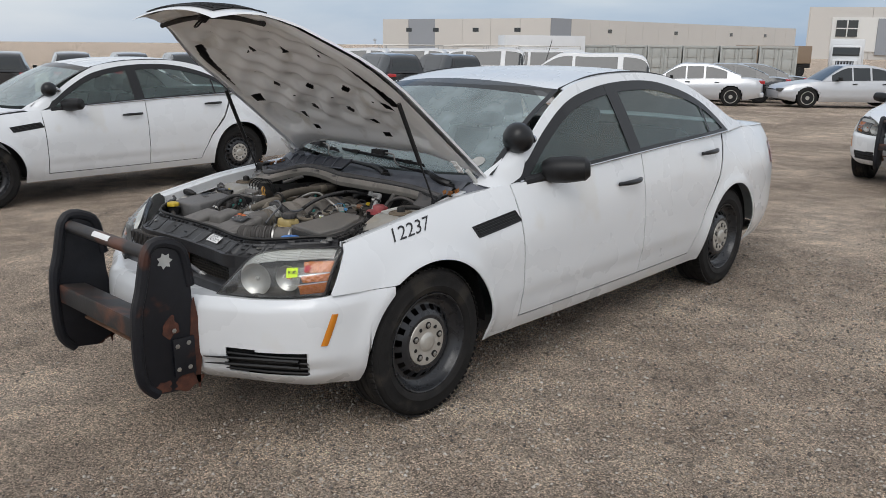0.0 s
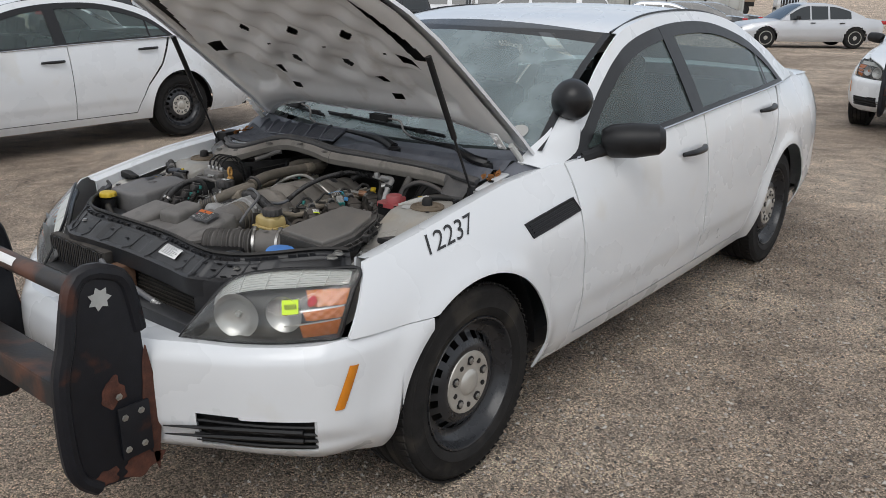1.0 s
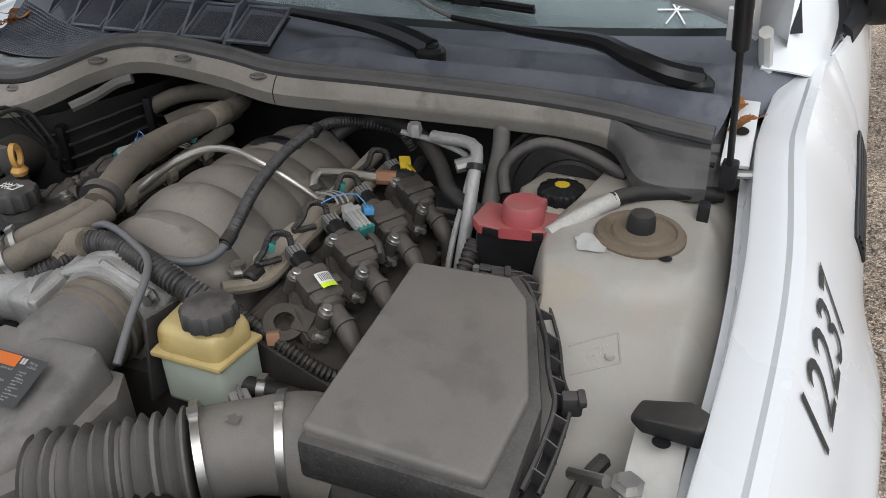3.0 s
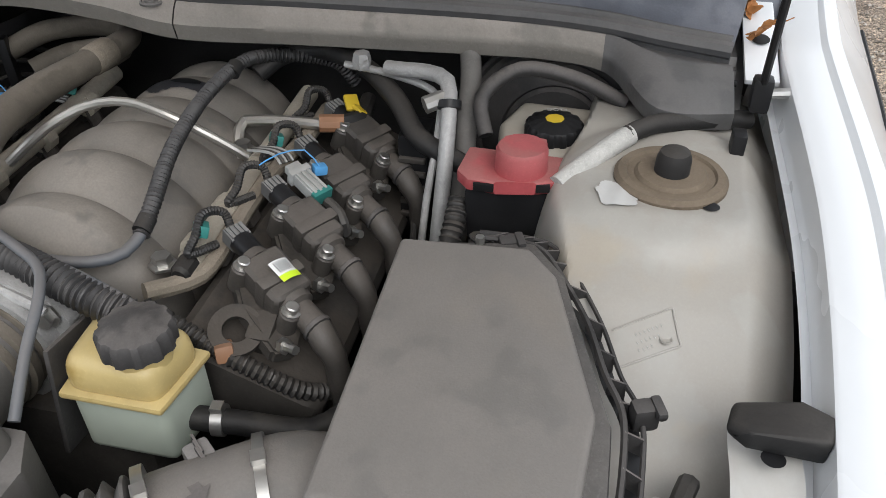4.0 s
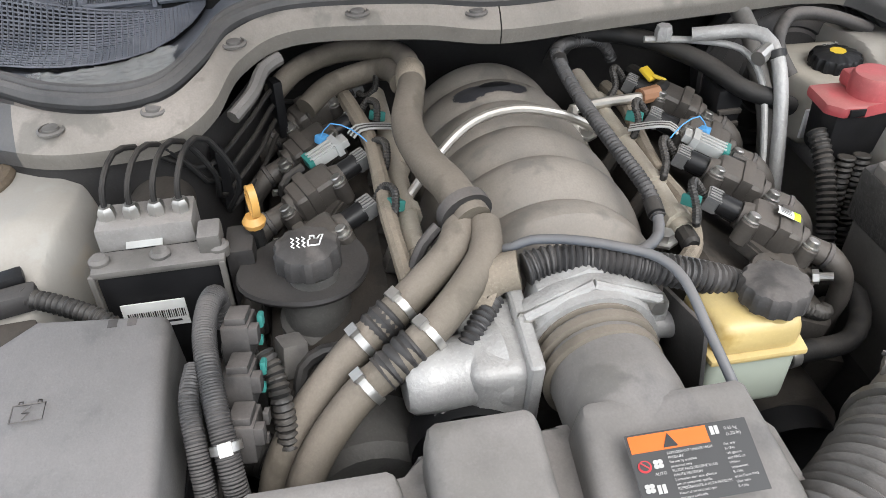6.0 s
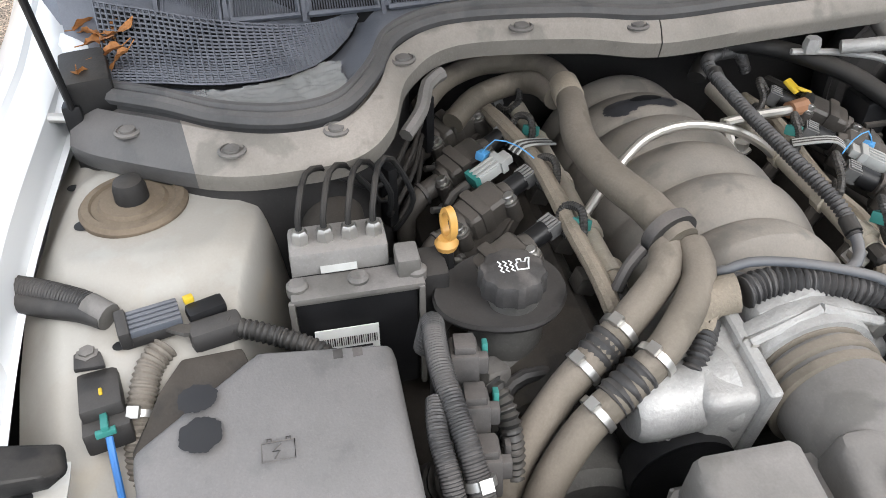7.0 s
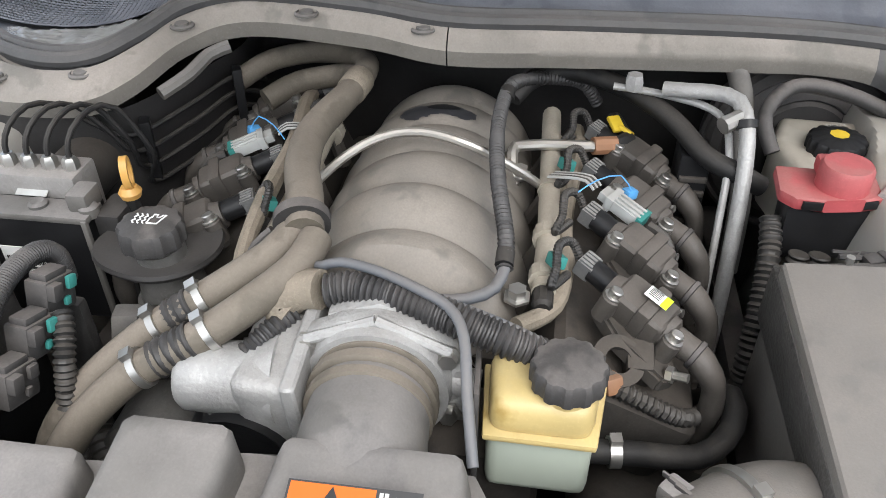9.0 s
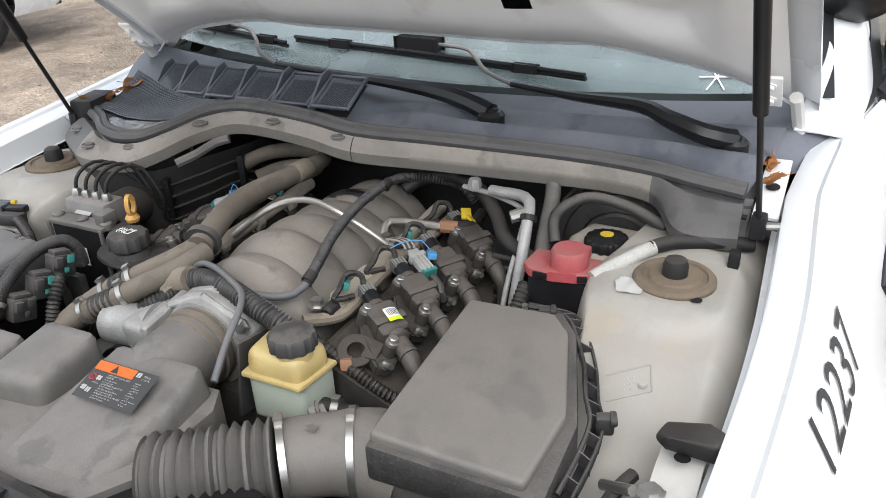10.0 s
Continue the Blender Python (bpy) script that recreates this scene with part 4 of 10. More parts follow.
def sedan(parent, open_hood):
    """The whole shell with wheels, lamps, glass and cabin."""
    yes = lambda x, z: 1.0
    # front bumper, from the centre round to the front arch
    s_end = s_of(-0.238)

    def bump_pt(u, v):
        s = s_end * u
        px = lerp(PS, PL[:, 0], s)
        lo = max(0.255, AXLE_Z + math.sqrt(max(0.0, 0.372 ** 2 - px * px)) if px > -0.372 else 0)
        seam = lerp((-0.9, -0.75, -0.52), (0.642, 0.642, SEAM_Z), px)
        z = lo + (seam - lo) * v
        p = shell(s, z)
        nx, ny = lerp(PS, PN[:, 0], s), lerp(PS, PN[:, 1], s)
        # chin line, top roll
        off = 0.012 * math.exp(-((z - 0.36) / 0.03) ** 2) * lerp((-0.9, -0.6, -0.45), (1, 1, 0), px)
        off += 0.03 * max(0, (z - seam + 0.048) / 0.048) ** 2 * lerp((-0.9, -0.5, -0.3), (1, 0.6, 0), px)
        off += 0.045 * max(0, (0.34 - z) / 0.09) ** 1.5 * lerp((-0.9, -0.5, -0.3), (1, 1, 0), px)
        return p - Vector((nx, ny, 0)) * off

    def fog(s, z):
        """Positive outside the lower vents and the middle opening."""
        px, py = lerp(PS, PL[:, 0], s), lerp(PS, PL[:, 1], s)
        a = max(abs((py - 0.650) / 0.150), abs((z - 0.380) / 0.056)) - 1
        b = max(abs(py / 0.25), abs((z - 0.37) / 0.055)) - 1
        return min(a, b)

    bm = B()
    nu, nv = 110, 44
    V = {}
    for i in range(nu + 1):
        for j in range(nv + 1):
            V[i, j] = bm.verts.new(bump_pt(i / nu, j / nv))
    for i in range(nu):
        for j in range(nv):
            s = s_end * (i + 0.5) / nu
            z = (V[i, j].co.z + V[i + 1, j + 1].co.z) / 2
            if fog(s, z) > 0:
                bm.faces.new((V[i, j], V[i + 1, j], V[i + 1, j + 1], V[i, j + 1]))
    bmesh.ops.delete(bm, geom=[v for v in bm.verts if not v.link_faces], context="VERTS")
    # shelf behind the top edge
    sh = []
    for i in range(0, 86):
        p = V[i, nv].co
        s = s_end * i / nu
        nx, ny = lerp(PS, PN[:, 0], s), lerp(PS, PN[:, 1], s)
        deep = lerp((0, 40, 60, 75, 85), (0.10, 0.12, 0.08, 0.05, 0.02), i)
        sh.append((V[i, nv], bm.verts.new(p - Vector((nx, ny, 0)) * deep + Vector((0, 0, -0.006)))))
    for (a, b), (c, d) in zip(sh, sh[1:]):
        bm.faces.new((a, c, d, b))
    rim(bm, 0.012)
    b2 = mirrored(bm)
    me = bpy.data.meshes.new("tmp")
    b2.to_mesh(me)
    bm.from_mesh(me)
    bpy.data.meshes.remove(me)
    b2.free()
    bmesh.ops.remove_doubles(bm, verts=[v for v in bm.verts if abs(v.co.y) < 0.01], dist=0.0015)
    bump = part("front_bumper", bm, PAINT, parent, "white painted front bumper cover")
    for sgn in (-1, 1):
        gb = B()
        sheet(gb, lambda u, v: shell(s_of(-0.83 + 0.235 * u), 0.312 + 0.135 * v, -0.03), 10, 6)
        for k in range(4):
            zz = 0.340 + 0.024 * k
            tube(gb, [shell(s_of(x), zz, -0.012) for x in (-0.81, -0.75, -0.69, -0.612)], 0.0055, 6, 0.02)
        for k in (0, 1):
            tube(gb, [shell(s_of(-0.855), 0.362 + 0.03 * k, 0.004), shell(s_of(-0.80), 0.365 + 0.03 * k, 0.003), shell(s_of(-0.64), 0.37 + 0.03 * k, -0.004)], 0.006, 6, radii=(0.002, 0.008, 0.008))
        part("lower_vent", mirrored(gb) if sgn < 0 else gb, BLACK, bump, "black slatted lower vent")
        mk = sheet(B(), lambda u, v: shell(s_of(-0.572 + 0.026 * u + 0.044 * v), 0.469 + 0.130 * v, 0.006 * math.sin(math.pi * (0.1 + 0.8 * u)) + 0.001), 6, 8)
        part("side_marker", mirrored(mk) if sgn < 0 else mk, MARKER, bump, "amber side marker lamp")
    cb = B()
    box(cb, (-0.84, 0, 0.37), (0.03, 0.54, 0.13), 0.004)
    for k in range(3):
        box(cb, (-0.872, 0, 0.335 + 0.035 * k), (0.02, 0.48, 0.012), 0.003)
    part("lower_grille", cb, BLACK, bump)

    # fenders
    def fender_lo(x):
        return max(SEAM_Z + 0.003, arch_z(x)) if x < 0 else (max(arch_z(x), SILL_Z) if x < ARCH_R else SILL_Z)

    xs = np.concatenate([np.linspace(-0.520, -0.24, 18), np.linspace(-0.23, 0.34, 40), 0.392 - 0.05 * np.cos(np.linspace(0.2, math.pi / 2, 14)) ** 2 * 1.0, np.linspace(0.394, 0.620, 16)])
    xs = np.unique(np.round(xs, 4))
    nz = 34

    bm = B()
    cols = []
    for x in xs:
        lo, hi = fender_lo(x), z_top(x)
        if x < -0.425:
            hi = lerp((-0.520, -0.425), (0.680, 0.847), x)
        cols.append([bm.verts.new(on_side(x, lo + (hi - lo) * j / nz)) for j in range(nz + 1)])
    for i in range(len(cols) - 1):
        for j in range(nz):
            f = (cols[i][j], cols[i + 1][j], cols[i + 1][j + 1], cols[i][j + 1])
            bm.faces.new(f)
    # inner gutter of the fender along the hood gap
    for i in range(len(cols) - 1):
        if xs[i] > -0.40:
            a, b = cols[i][nz], cols[i + 1][nz]
            fl = []
            for q in (a, b):
                fl.append([bm.verts.new(q.co + d) for d in (Vector((0, -0.014, -0.001)), Vector((0, -0.020, -0.007)), Vector((0, -0.058, -0.010)), Vector((0, -0.062, -0.013)), Vector((0, -0.066, -0.06)))])
            prev = (a, b)
            for k in range(5):
                bm.faces.new((prev[0], prev[1], fl[1][k], fl[0][k]))
                prev = (fl[0][k], fl[1][k])
    bmesh.ops.delete(bm, geom=[v for v in bm.verts if not v.link_faces], context="VERTS")
    bmesh.ops.remove_doubles(bm, verts=bm.verts, dist=1e-4)
    rim(bm, 0.008)
    fr, fl_ = both("front_fender", bm, PAINT, parent, "white front fender")
    for fend, sgn in ((fr, 1), (fl_, -1)):
        def vent(a, b, off):
            return on_side(0.452 + 0.155 * a - 0.014 * b, 0.829 + 0.018 * a + 0.024 * b, off)
        vb = sheet(B(), lambda u, v: vent(2 * u - 1, 2 * v - 1, 0.0012), 24, 4)
        for b_ in (-0.45, 0.05, 0.55):
            tube(vb, [vent(a_, b_, 0.001) for a_ in (-0.9, -0.5, 0, 0.5, 0.92)], 0.0045, 6, 0.03)
        tube(vb, [vent(a_, b_, 0.0005) for a_, b_ in ((-1, -1), (-0.5, -1), (0, -1), (0.5, -1), (1, -1), (1, 1), (0.5, 1), (0, 1), (-0.5, 1), (-1, 1), (-1, -1))], 0.0045, 6, smooth=False)
        part("fender_vent", mirrored(vb) if sgn < 0 else vb, BLACK, fend, "black slatted fender vent")
    # sills
    bm = flank(0.40, 2.60, lambda x: SILL_Z, lambda x: 0.325, lambda x, z: math.hypot(x - REAR_X, z - AXLE_Z) - ARCH_R, 60, 6)
    both("sill", bm, PAINT, parent)
    # doors
    bm = flank(0.628, 1.765, lambda x: 0.332, z_top, yes, 46, 26)
    dr, dl = both("front_door", bm, PAINT, parent, "white front door")
    bm = B()
    sheet(bm, lambda u, v: on_side(1.773 + (rear_edge(0.332 + v * 0.72) - 1.777) * u, 0.332 + (z_top(1.773 + (rear_edge(1.05) - 1.773) * u) - 0.332) * v), 46, 26)
    rim(bm, 0.006)
    rr, rl = both("rear_door", bm, PAINT, parent, "white rear door")
    # rear quarter and tail
    bm = flank(2.43, 3.95, lambda x: SILL_Z, z_top, lambda x, z: min(math.hypot(x - REAR_X, z - AXLE_Z) - ARCH_R, x - rear_edge(z) - 0.004), 90, 44)
    both("rear_quarter", bm, PAINT, parent, "white rear quarter panel")
    s0 = s_of(3.952)
    bm = sheet(B(), lambda u, v: shell(s0 + (S_END - s0) * u, 0.27 + (z_top(4.0) - 0.27) * v), 40, 30)
    tail = both("rear_bumper", bm, PAINT, parent, "white tail and rear bumper")
    bm = sheet(B(), lambda u, v: shell(s_of(3.78) + 0.30 * u, 0.80 + 0.16 * v, 0.004), 12, 6)
    both("tail_lamp", bm, REDLENS, parent, "red tail lamp")
    # deck and rear glass surround
    bm = sheet(B(), lambda u, v: Vector((3.36 + 0.86 * u, (0.80 - 0.24 * u ** 3) * (2 * v - 1), z_top(3.36 + 0.86 * u) + 0.020 - 0.024 * abs(2 * v - 1) ** 3 - 0.02 * u ** 4)), 16, 16)
    part("boot_lid", bm, PAINT, parent, "white boot lid")

    # glasshouse
    for sgn in (1, -1):
        def mir(b):
            return mirrored(b) if sgn < 0 else b
        bm = flank(0.56, 3.45, lambda x: min(z_top(x) - 0.004, rail_z(x) - 0.002), rail_z, lambda x, z: -dlo(x, z), 120, 34, fn=cabin)
        part("pillar_frame", mir(bm), PAINT, parent)
        inner = cat([(0.475, 0.722, 0.998), (0.537, 0.731, 1.040), (0.630, 0.747, 1.090), (0.745, 0.735, 1.146), (0.850, 0.706, 1.215)], n=6)
        outer = cat([(0.610, 0.866, 0.915), (0.713, 0.852, 0.945), (0.748, 0.830, 1.025), (0.795, 0.803, 1.103), (0.885, 0.762, 1.190)], n=6)
        k = len(inner) - 1
        bm = sheet(B(), lambda u, v: inner[round(u * k)].lerp(outer[round(u * k)], v) + Vector((-0.2, 0.5, 0.5)) * (0.030 * math.sin(math.pi * v) + 0.004), k, 10)
        part("pillar_base", mir(thicken(bm, 0.004)), PAINT, parent, "white fender corner running up into the pillar")
        bm = flank(0.61, 3.04, lambda x: z_top(x) - 0.003, lambda x: dlo_top(x) + 0.012, lambda x, z: 0.012 - dlo(x, z, 0.028) if dlo(x, z, -0.006) > 0 else -1, 110, 26, fn=lambda x, z: cabin(x, z, 0.003))
        part("window_surround", mir(bm), TRIM, parent, "satin black window surround")
        bm = B()
        sheet(bm, lambda u, v: cabin(1.655 + 0.12 * u, z_top(1.72) + (1.432 - z_top(1.72)) * v, 0.004), 3, 10)
        part("b_pillar", mir(thicken(bm, 0.006)), TRIM, parent, "black door pillar")
        bm = B()
        sheet(bm, lambda u, v: cabin(2.69 + 0.022 * u, z_top(2.70) + (1.295 - z_top(2.70)) * v, 0.004), 2, 8)
        part("quarter_post", mir(bm), TRIM, parent)
        door_f, door_r = (dr, rr) if sgn > 0 else (dl, rl)
        bm = flank(0.65, 1.72, lambda x: z_top(x) - 0.002, lambda x: dlo_top(x) - 0.01, yes, 26, 14, fn=lambda x, z: cabin(x, z, -0.004), thick=0.002)
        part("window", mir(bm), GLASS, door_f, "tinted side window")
        bm = flank(1.72, 2.99, lambda x: z_top(x) - 0.002, lambda x: dlo_top(x) - 0.01, yes, 26, 14, fn=lambda x, z: cabin(x, z, -0.004), thick=0.002)
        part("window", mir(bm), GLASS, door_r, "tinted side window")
        bm = tube(B(), [cabin(x, z_top(x) + 0.004, 0.006) for x in (0.70, 1.0, 1.3, 1.6, 2.0, 2.4, 2.7, 2.99)], 0.006, 6, 0.08)
        part("belt_strip", mir(bm), CHROME, parent, "dull metal belt strip")
        # sail panel behind the mirror
        bm = B()
        sheet(bm, lambda u, v: cabin(0.622 + 0.15 * u + 0.09 * v * (1 - u), z_top(0.70) - 0.005 + (0.115 * v * (0.1 + 0.9 * u) + 0.02 * u), 0.006), 6, 6)
        part("mirror_sail", mir(bm), TRIM, door_f)
        # handles
        for dd, hx, hz in ((door_f, 1.59, 0.908), (door_r, 2.64, 0.985)):
            hb = B()
            q = [on_side(hx - 0.115, hz - 0.004, 0.012), on_side(hx - 0.06, hz, 0.036), on_side(hx, hz + 0.001, 0.040), on_side(hx + 0.06, hz + 0.002, 0.036), on_side(hx + 0.115, hz + 0.002, 0.014)]
            tube(hb, q, 0.014, 10, 0.02, radii=(0.010, 0.014, 0.015, 0.015, 0.013))
            part("door_handle", mir(hb), TRIM, dd, "black door handle")
        # door mirror
        mb = B()
        prof = [(0.0, -0.122), (0.038, -0.119), (0.060, -0.095), (0.070, 0.0), (0.066, 0.085), (0.046, 0.120), (0, 0.126)]
        lathe(mb, prof, Matrix.Rotation(radians(94), 4, "X") @ Matrix.Diagonal((1.0, 0.98, 1.0, 1)), 28)
        for v in mb.verts:
            if v.co.x > 0.028:
                v.co.x = 0.028 + (v.co.x - 0.028) * 0.1
        gl = lathe(B(), [(0.058, 0.0), (0.056, 0.003), (0.0, 0.003)], Matrix.Translation((0.0325, 0, 0)) @ Matrix.Rotation(radians(90), 4, "Y") @ Matrix.Diagonal((1, 1.6, 1, 1)), 24)
        place = Matrix.Translation((0.925, 0.960, 1.047)) @ Matrix.Rotation(radians(-30), 4, "Z")
        for q in (mb, gl):
            bmesh.ops.transform(q, matrix=place, verts=q.verts)
        tube(mb, [(0.735, 0.835, 0.985), (0.79, 0.85, 0.992), (0.85, 0.87, 1.008), (0.895, 0.915, 1.022)], 0.026, 10, radii=(0.030, 0.028, 0.026, 0.03))
        mo = part("door_mirror", mir(mb), BLACK, parent, "black door mirror")
        part("mirror_glass", mir(gl), CHROME, mo)
    # spot lamp on the driver's pillar
    sb = lathe(B(), [(0.0, -0.075), (0.03, -0.07), (0.055, -0.055), (0.072, -0.028), (0.078, 0.0), (0.078, 0.02), (0.074, 0.024)],
               frame_at((0.758, -0.776, 1.202), (0.62, 0.76, 0.06)), 32)
    sp = part("spot_lamp", sb, TRIM, parent, "black ball-shaped pillar spot lamp")
    sb = lathe(B(), [(0.074, 0.022), (0.05, 0.03), (0, 0.034)], frame_at((0.758, -0.776, 1.202), (0.62, 0.76, 0.06)), 32)
    part("spot_lens", sb, LENS, sp)
    sb = tube(B(), [(0.772, -0.779, 1.201), (0.822, -0.791, 1.194), (0.872, -0.790, 1.185)], 0.014, 10)
    lathe(sb, [(0.02, -0.012), (0.022, 0), (0.02, 0.014), (0, 0.014)], frame_at((0.852, -0.791, 1.192), (0.8, 0.3, 0.0)), 16)
    part("spot_bracket", sb, CHROME, sp, "chrome spot lamp shaft")
    # roof
    def roof(u, v):
        w = 2 * v - 1
        x = 1.215 + 1.64 * u + 0.07 * w * w * (1 - u) - 0.05 * w * w * u
        rz = rail_z(x)
        ry = gy(x, rz)
        crown = lerp((1.2, 1.5, 2.0, 2.5, 2.85), (0.035, 0.032, 0.025, 0.035, 0.060), x)
        return Vector((x, ry * w, rz + crown * (1 - abs(w) ** 2.5)))
    bm = sheet(B(), roof, 46, 30)
    part("roof", bm, PAINT, parent, "white roof")
    for sgn in (-1, 1):
        bm = tube(B(), [roof(u, 0.5 + sgn * 0.475) + Vector((0, 0, 0.002)) for u in (0.0, 0.2, 0.4, 0.6, 0.8, 1)], 0.006, 6, 0.05)
        part("roof_strip", bm, TRIM, parent)
    bm = sheet(B(), lambda u, v: windscreen(0.02 + 0.86 * u, v), 20, 30)
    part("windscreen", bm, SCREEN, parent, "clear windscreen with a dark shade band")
    bm = sheet(B(), lambda u, v: windscreen(0.88 + 0.12 * u, v), 6, 30)
    part("shade_band", bm, SHADEBAND, parent, "dark shade band along the windscreen top")
    for sgn in (-1, 1):
        bm = sheet(B(), lambda u, v: windscreen(u, 0.5 + sgn * 0.5 * (0.955 + 0.045 * v)) + Vector((0, 0, 0.002)), 20, 2)
        part("screen_border", bm, TRIM, parent)
    bm = sheet(B(), lambda u, v: Vector((2.79 + 0.62 * u, (0.66 + 0.09 * u) * (2 * v - 1), 1.385 - 0.27 * u - 0.02 * (2 * v - 1) ** 2)), 12, 16)
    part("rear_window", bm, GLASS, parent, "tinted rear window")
    # cabin
    bm = B()
    box(bm, (1.9, 0, 0.30), (2.9, 1.62, 0.08), 0.01)
    box(bm, (0.83, 0, 0.86), (0.42, 1.44, 0.24), 0.07, (0, 8, 0), 3)
    box(bm, (2.95, 0, 1.0), (0.5, 1.3, 0.06), 0.01)
    part("dashboard", bm, CABIN, parent, "dark dashboard and floor")
    bm = lathe(B(), [(0.185, -0.014), (0.20, 0), (0.185, 0.014), (0.17, 0), (0.185, -0.014)], frame_at((1.06, -0.38, 0.92), (0.85, 0, 0.5)), 28)
    box(bm, (1.06, -0.38, 0.92), (0.05, 0.34, 0.06), 0.02, (0, -30, 0))
    part("steering_wheel", bm, BLACK, parent)
    for y in (-0.38, 0.38):
        seat(parent, 1.42, y)
    bm = B()
    box(bm, (2.42, 0, 0.52), (0.5, 1.3, 0.2), 0.05, seg=3)
    box(bm, (2.72, 0, 0.84), (0.18, 1.3, 0.55), 0.06, (0, 20, 0), 3)
    part("rear_bench", bm, SEATCLOTH, parent, "dark rear bench")
    bm = sheet(B(), lambda u, v: roof(0.03 + 0.94 * u, 0.03 + 0.94 * v) - Vector((0, 0, 0.035)), 12, 10)
    part("headliner", bm, HEADLINER, parent)
    # underbody, so that no light falls through
    part("underbody", box(B(), (2.0, 0, 0.27), (4.0, 1.5, 0.03), 0.005), BLACK, parent, "black underbody")
    for ax in (0.0, REAR_X):
        for sgn in (-1, 1):
            bm = B()
            sheet(bm, lambda u, v: Vector((ax + (ARCH_R + 0.02) * math.cos(math.pi * u), sgn * (0.60 + 0.272 * v), AXLE_Z + (ARCH_R + 0.02) * math.sin(math.pi * u))), 20, 2)
            part("wheel_well", bm, BLACK, parent, "black wheel well liner")
    for ax in (0.0, REAR_X):
        wheel(parent, ax, 0.895, 1, 0.3)
        wheel(parent, ax, -0.895, -1, 0.9)
    headlamp(parent)
    return hood(parent, 45.8 if open_hood else 0.0)


def push_bar(parent):
    """Two plates with rubber edges, a round top tube, a flat cross channel and brackets."""
    outline = [(-1.055, 0.865), (-1.012, 0.897), (-0.958, 0.885), (-0.91, 0.845), (-0.885, 0.70), (-0.885, 0.60), (-0.858, 0.52), (-0.86, 0.31),
               (-0.955, 0.262), (-1.055, 0.275), (-1.115, 0.36), (-1.118, 0.60), (-1.09, 0.72)]
    for sgn in (-1, 1):
        m = Matrix.Translation((0, sgn * 0.385, 0)) @ Matrix(((1, 0, 0, 0), (0, 0, sgn, 0), (0, 1, 0, 0), (0, 0, 0, 1)))
        bm = prism(B(), outline, -0.012, 0.012, 0.004, m)
        pl = part("push_bar_upright", bm, PUSH, parent, "black push bar upright with rust patches")
        eb = tube(B(), [(x, sgn * 0.385, z) for x, z in outline[-4:] + outline[:5]], 0.024, 10, 0.02)
        part("rubber_edge", eb, PUSH, pl, "black rubber edging")
        for x, z in ((-0.965, 0.46), (-0.915, 0.465), (-0.965, 0.36), (-0.915, 0.36), (-0.975, 0.53)):
            part("plate_bolt", bolt(B(), (x, sgn * 0.407, z), (0, sgn, 0), 0.007, 0.006), STEEL, pl)
        pb = box(B(), (-0.935, sgn * 0.402, 0.41), (0.095, 0.010, 0.16), 0.003)
        part("mount_plate", pb, PUSH, pl)
        for cx, cz, rx, rz, n0 in ((-0.875, 0.45, 0.026, 0.17, 1), (-0.925, 0.295, 0.062, 0.036, 2), (-0.985, 0.545, 0.034, 0.044, 3), (-1.03, 0.30, 0.035, 0.025, 5)):
            pg = B()
            pg.faces.new([pg.verts.new((cx + rx * math.cos(a) * (1 + 0.22 * math.sin(3 * a + n0) + 0.12 * math.sin(7 * a)), sgn * 0.3982, cz + rz * math.sin(a) * (1 + 0.2 * math.sin(4 * a + n0)))) for a in (2 * math.pi * q / 40 for q in range(40))])
            part("rust_patch", pg, RUSTPATCH, pl, "bare rusty patch")
        if sgn < 0:
            st = B()
            pts = []
            for k in range(14):
                a = 2 * math.pi * k / 14
                r = 0.022 if k % 2 else 0.034
                pts.append((r * math.cos(a), r * math.sin(a)))
            prism(st, pts, 0, 0.0015, 0, Matrix.Translation((-0.99, -0.3985, 0.822)) @ Matrix.Rotation(radians(90), 4, "X"))
            part("star_badge", st, PALEGREY, pl, "small grey seven-pointed star sticker")
        ab = box(B(), (-0.80, sgn * 0.36, 0.40), (0.16, 0.02, 0.10), 0.004)
        part("mount_arm", ab, RUSTY, pl, "rusty mounting arm")
    bm = tube(B(), [(-1.03, -0.385, 0.848), (-1.03, 0.385, 0.848)], 0.027, 20, smooth=False)
    tb = part("push_bar_tube", bm, PUSHTUBE, parent, "round tube, black paint worn to rust")
    st = B()
    sheet(st, lambda u, v: Vector((-1.03 + 0.0285 * math.cos(2.0 + 0.9 * u), -0.06 + 0.15 * v, 0.848 + 0.0285 * math.sin(2.0 + 0.9 * u))), 4, 1)
    part("tube_sticker", st, WHITE, tb, "worn white sticker")
    bm = B()
    box(bm, (-1.045, 0, 0.575), (0.12, 0.77, 0.012), 0.003, (0, 8, 0))
    box(bm, (-1.10, 0, 0.545), (0.012, 0.77, 0.075), 0.003)
    part("push_bar_channel", bm, PUSHTUBE, parent, "flat cross channel scraped and rusty")
    bm = box(B(), (-1.0, 0.08, 0.425), (0.045, 0.50, 0.010), 0.003)
    part("push_bar_strap", bm, RUSTY, parent)


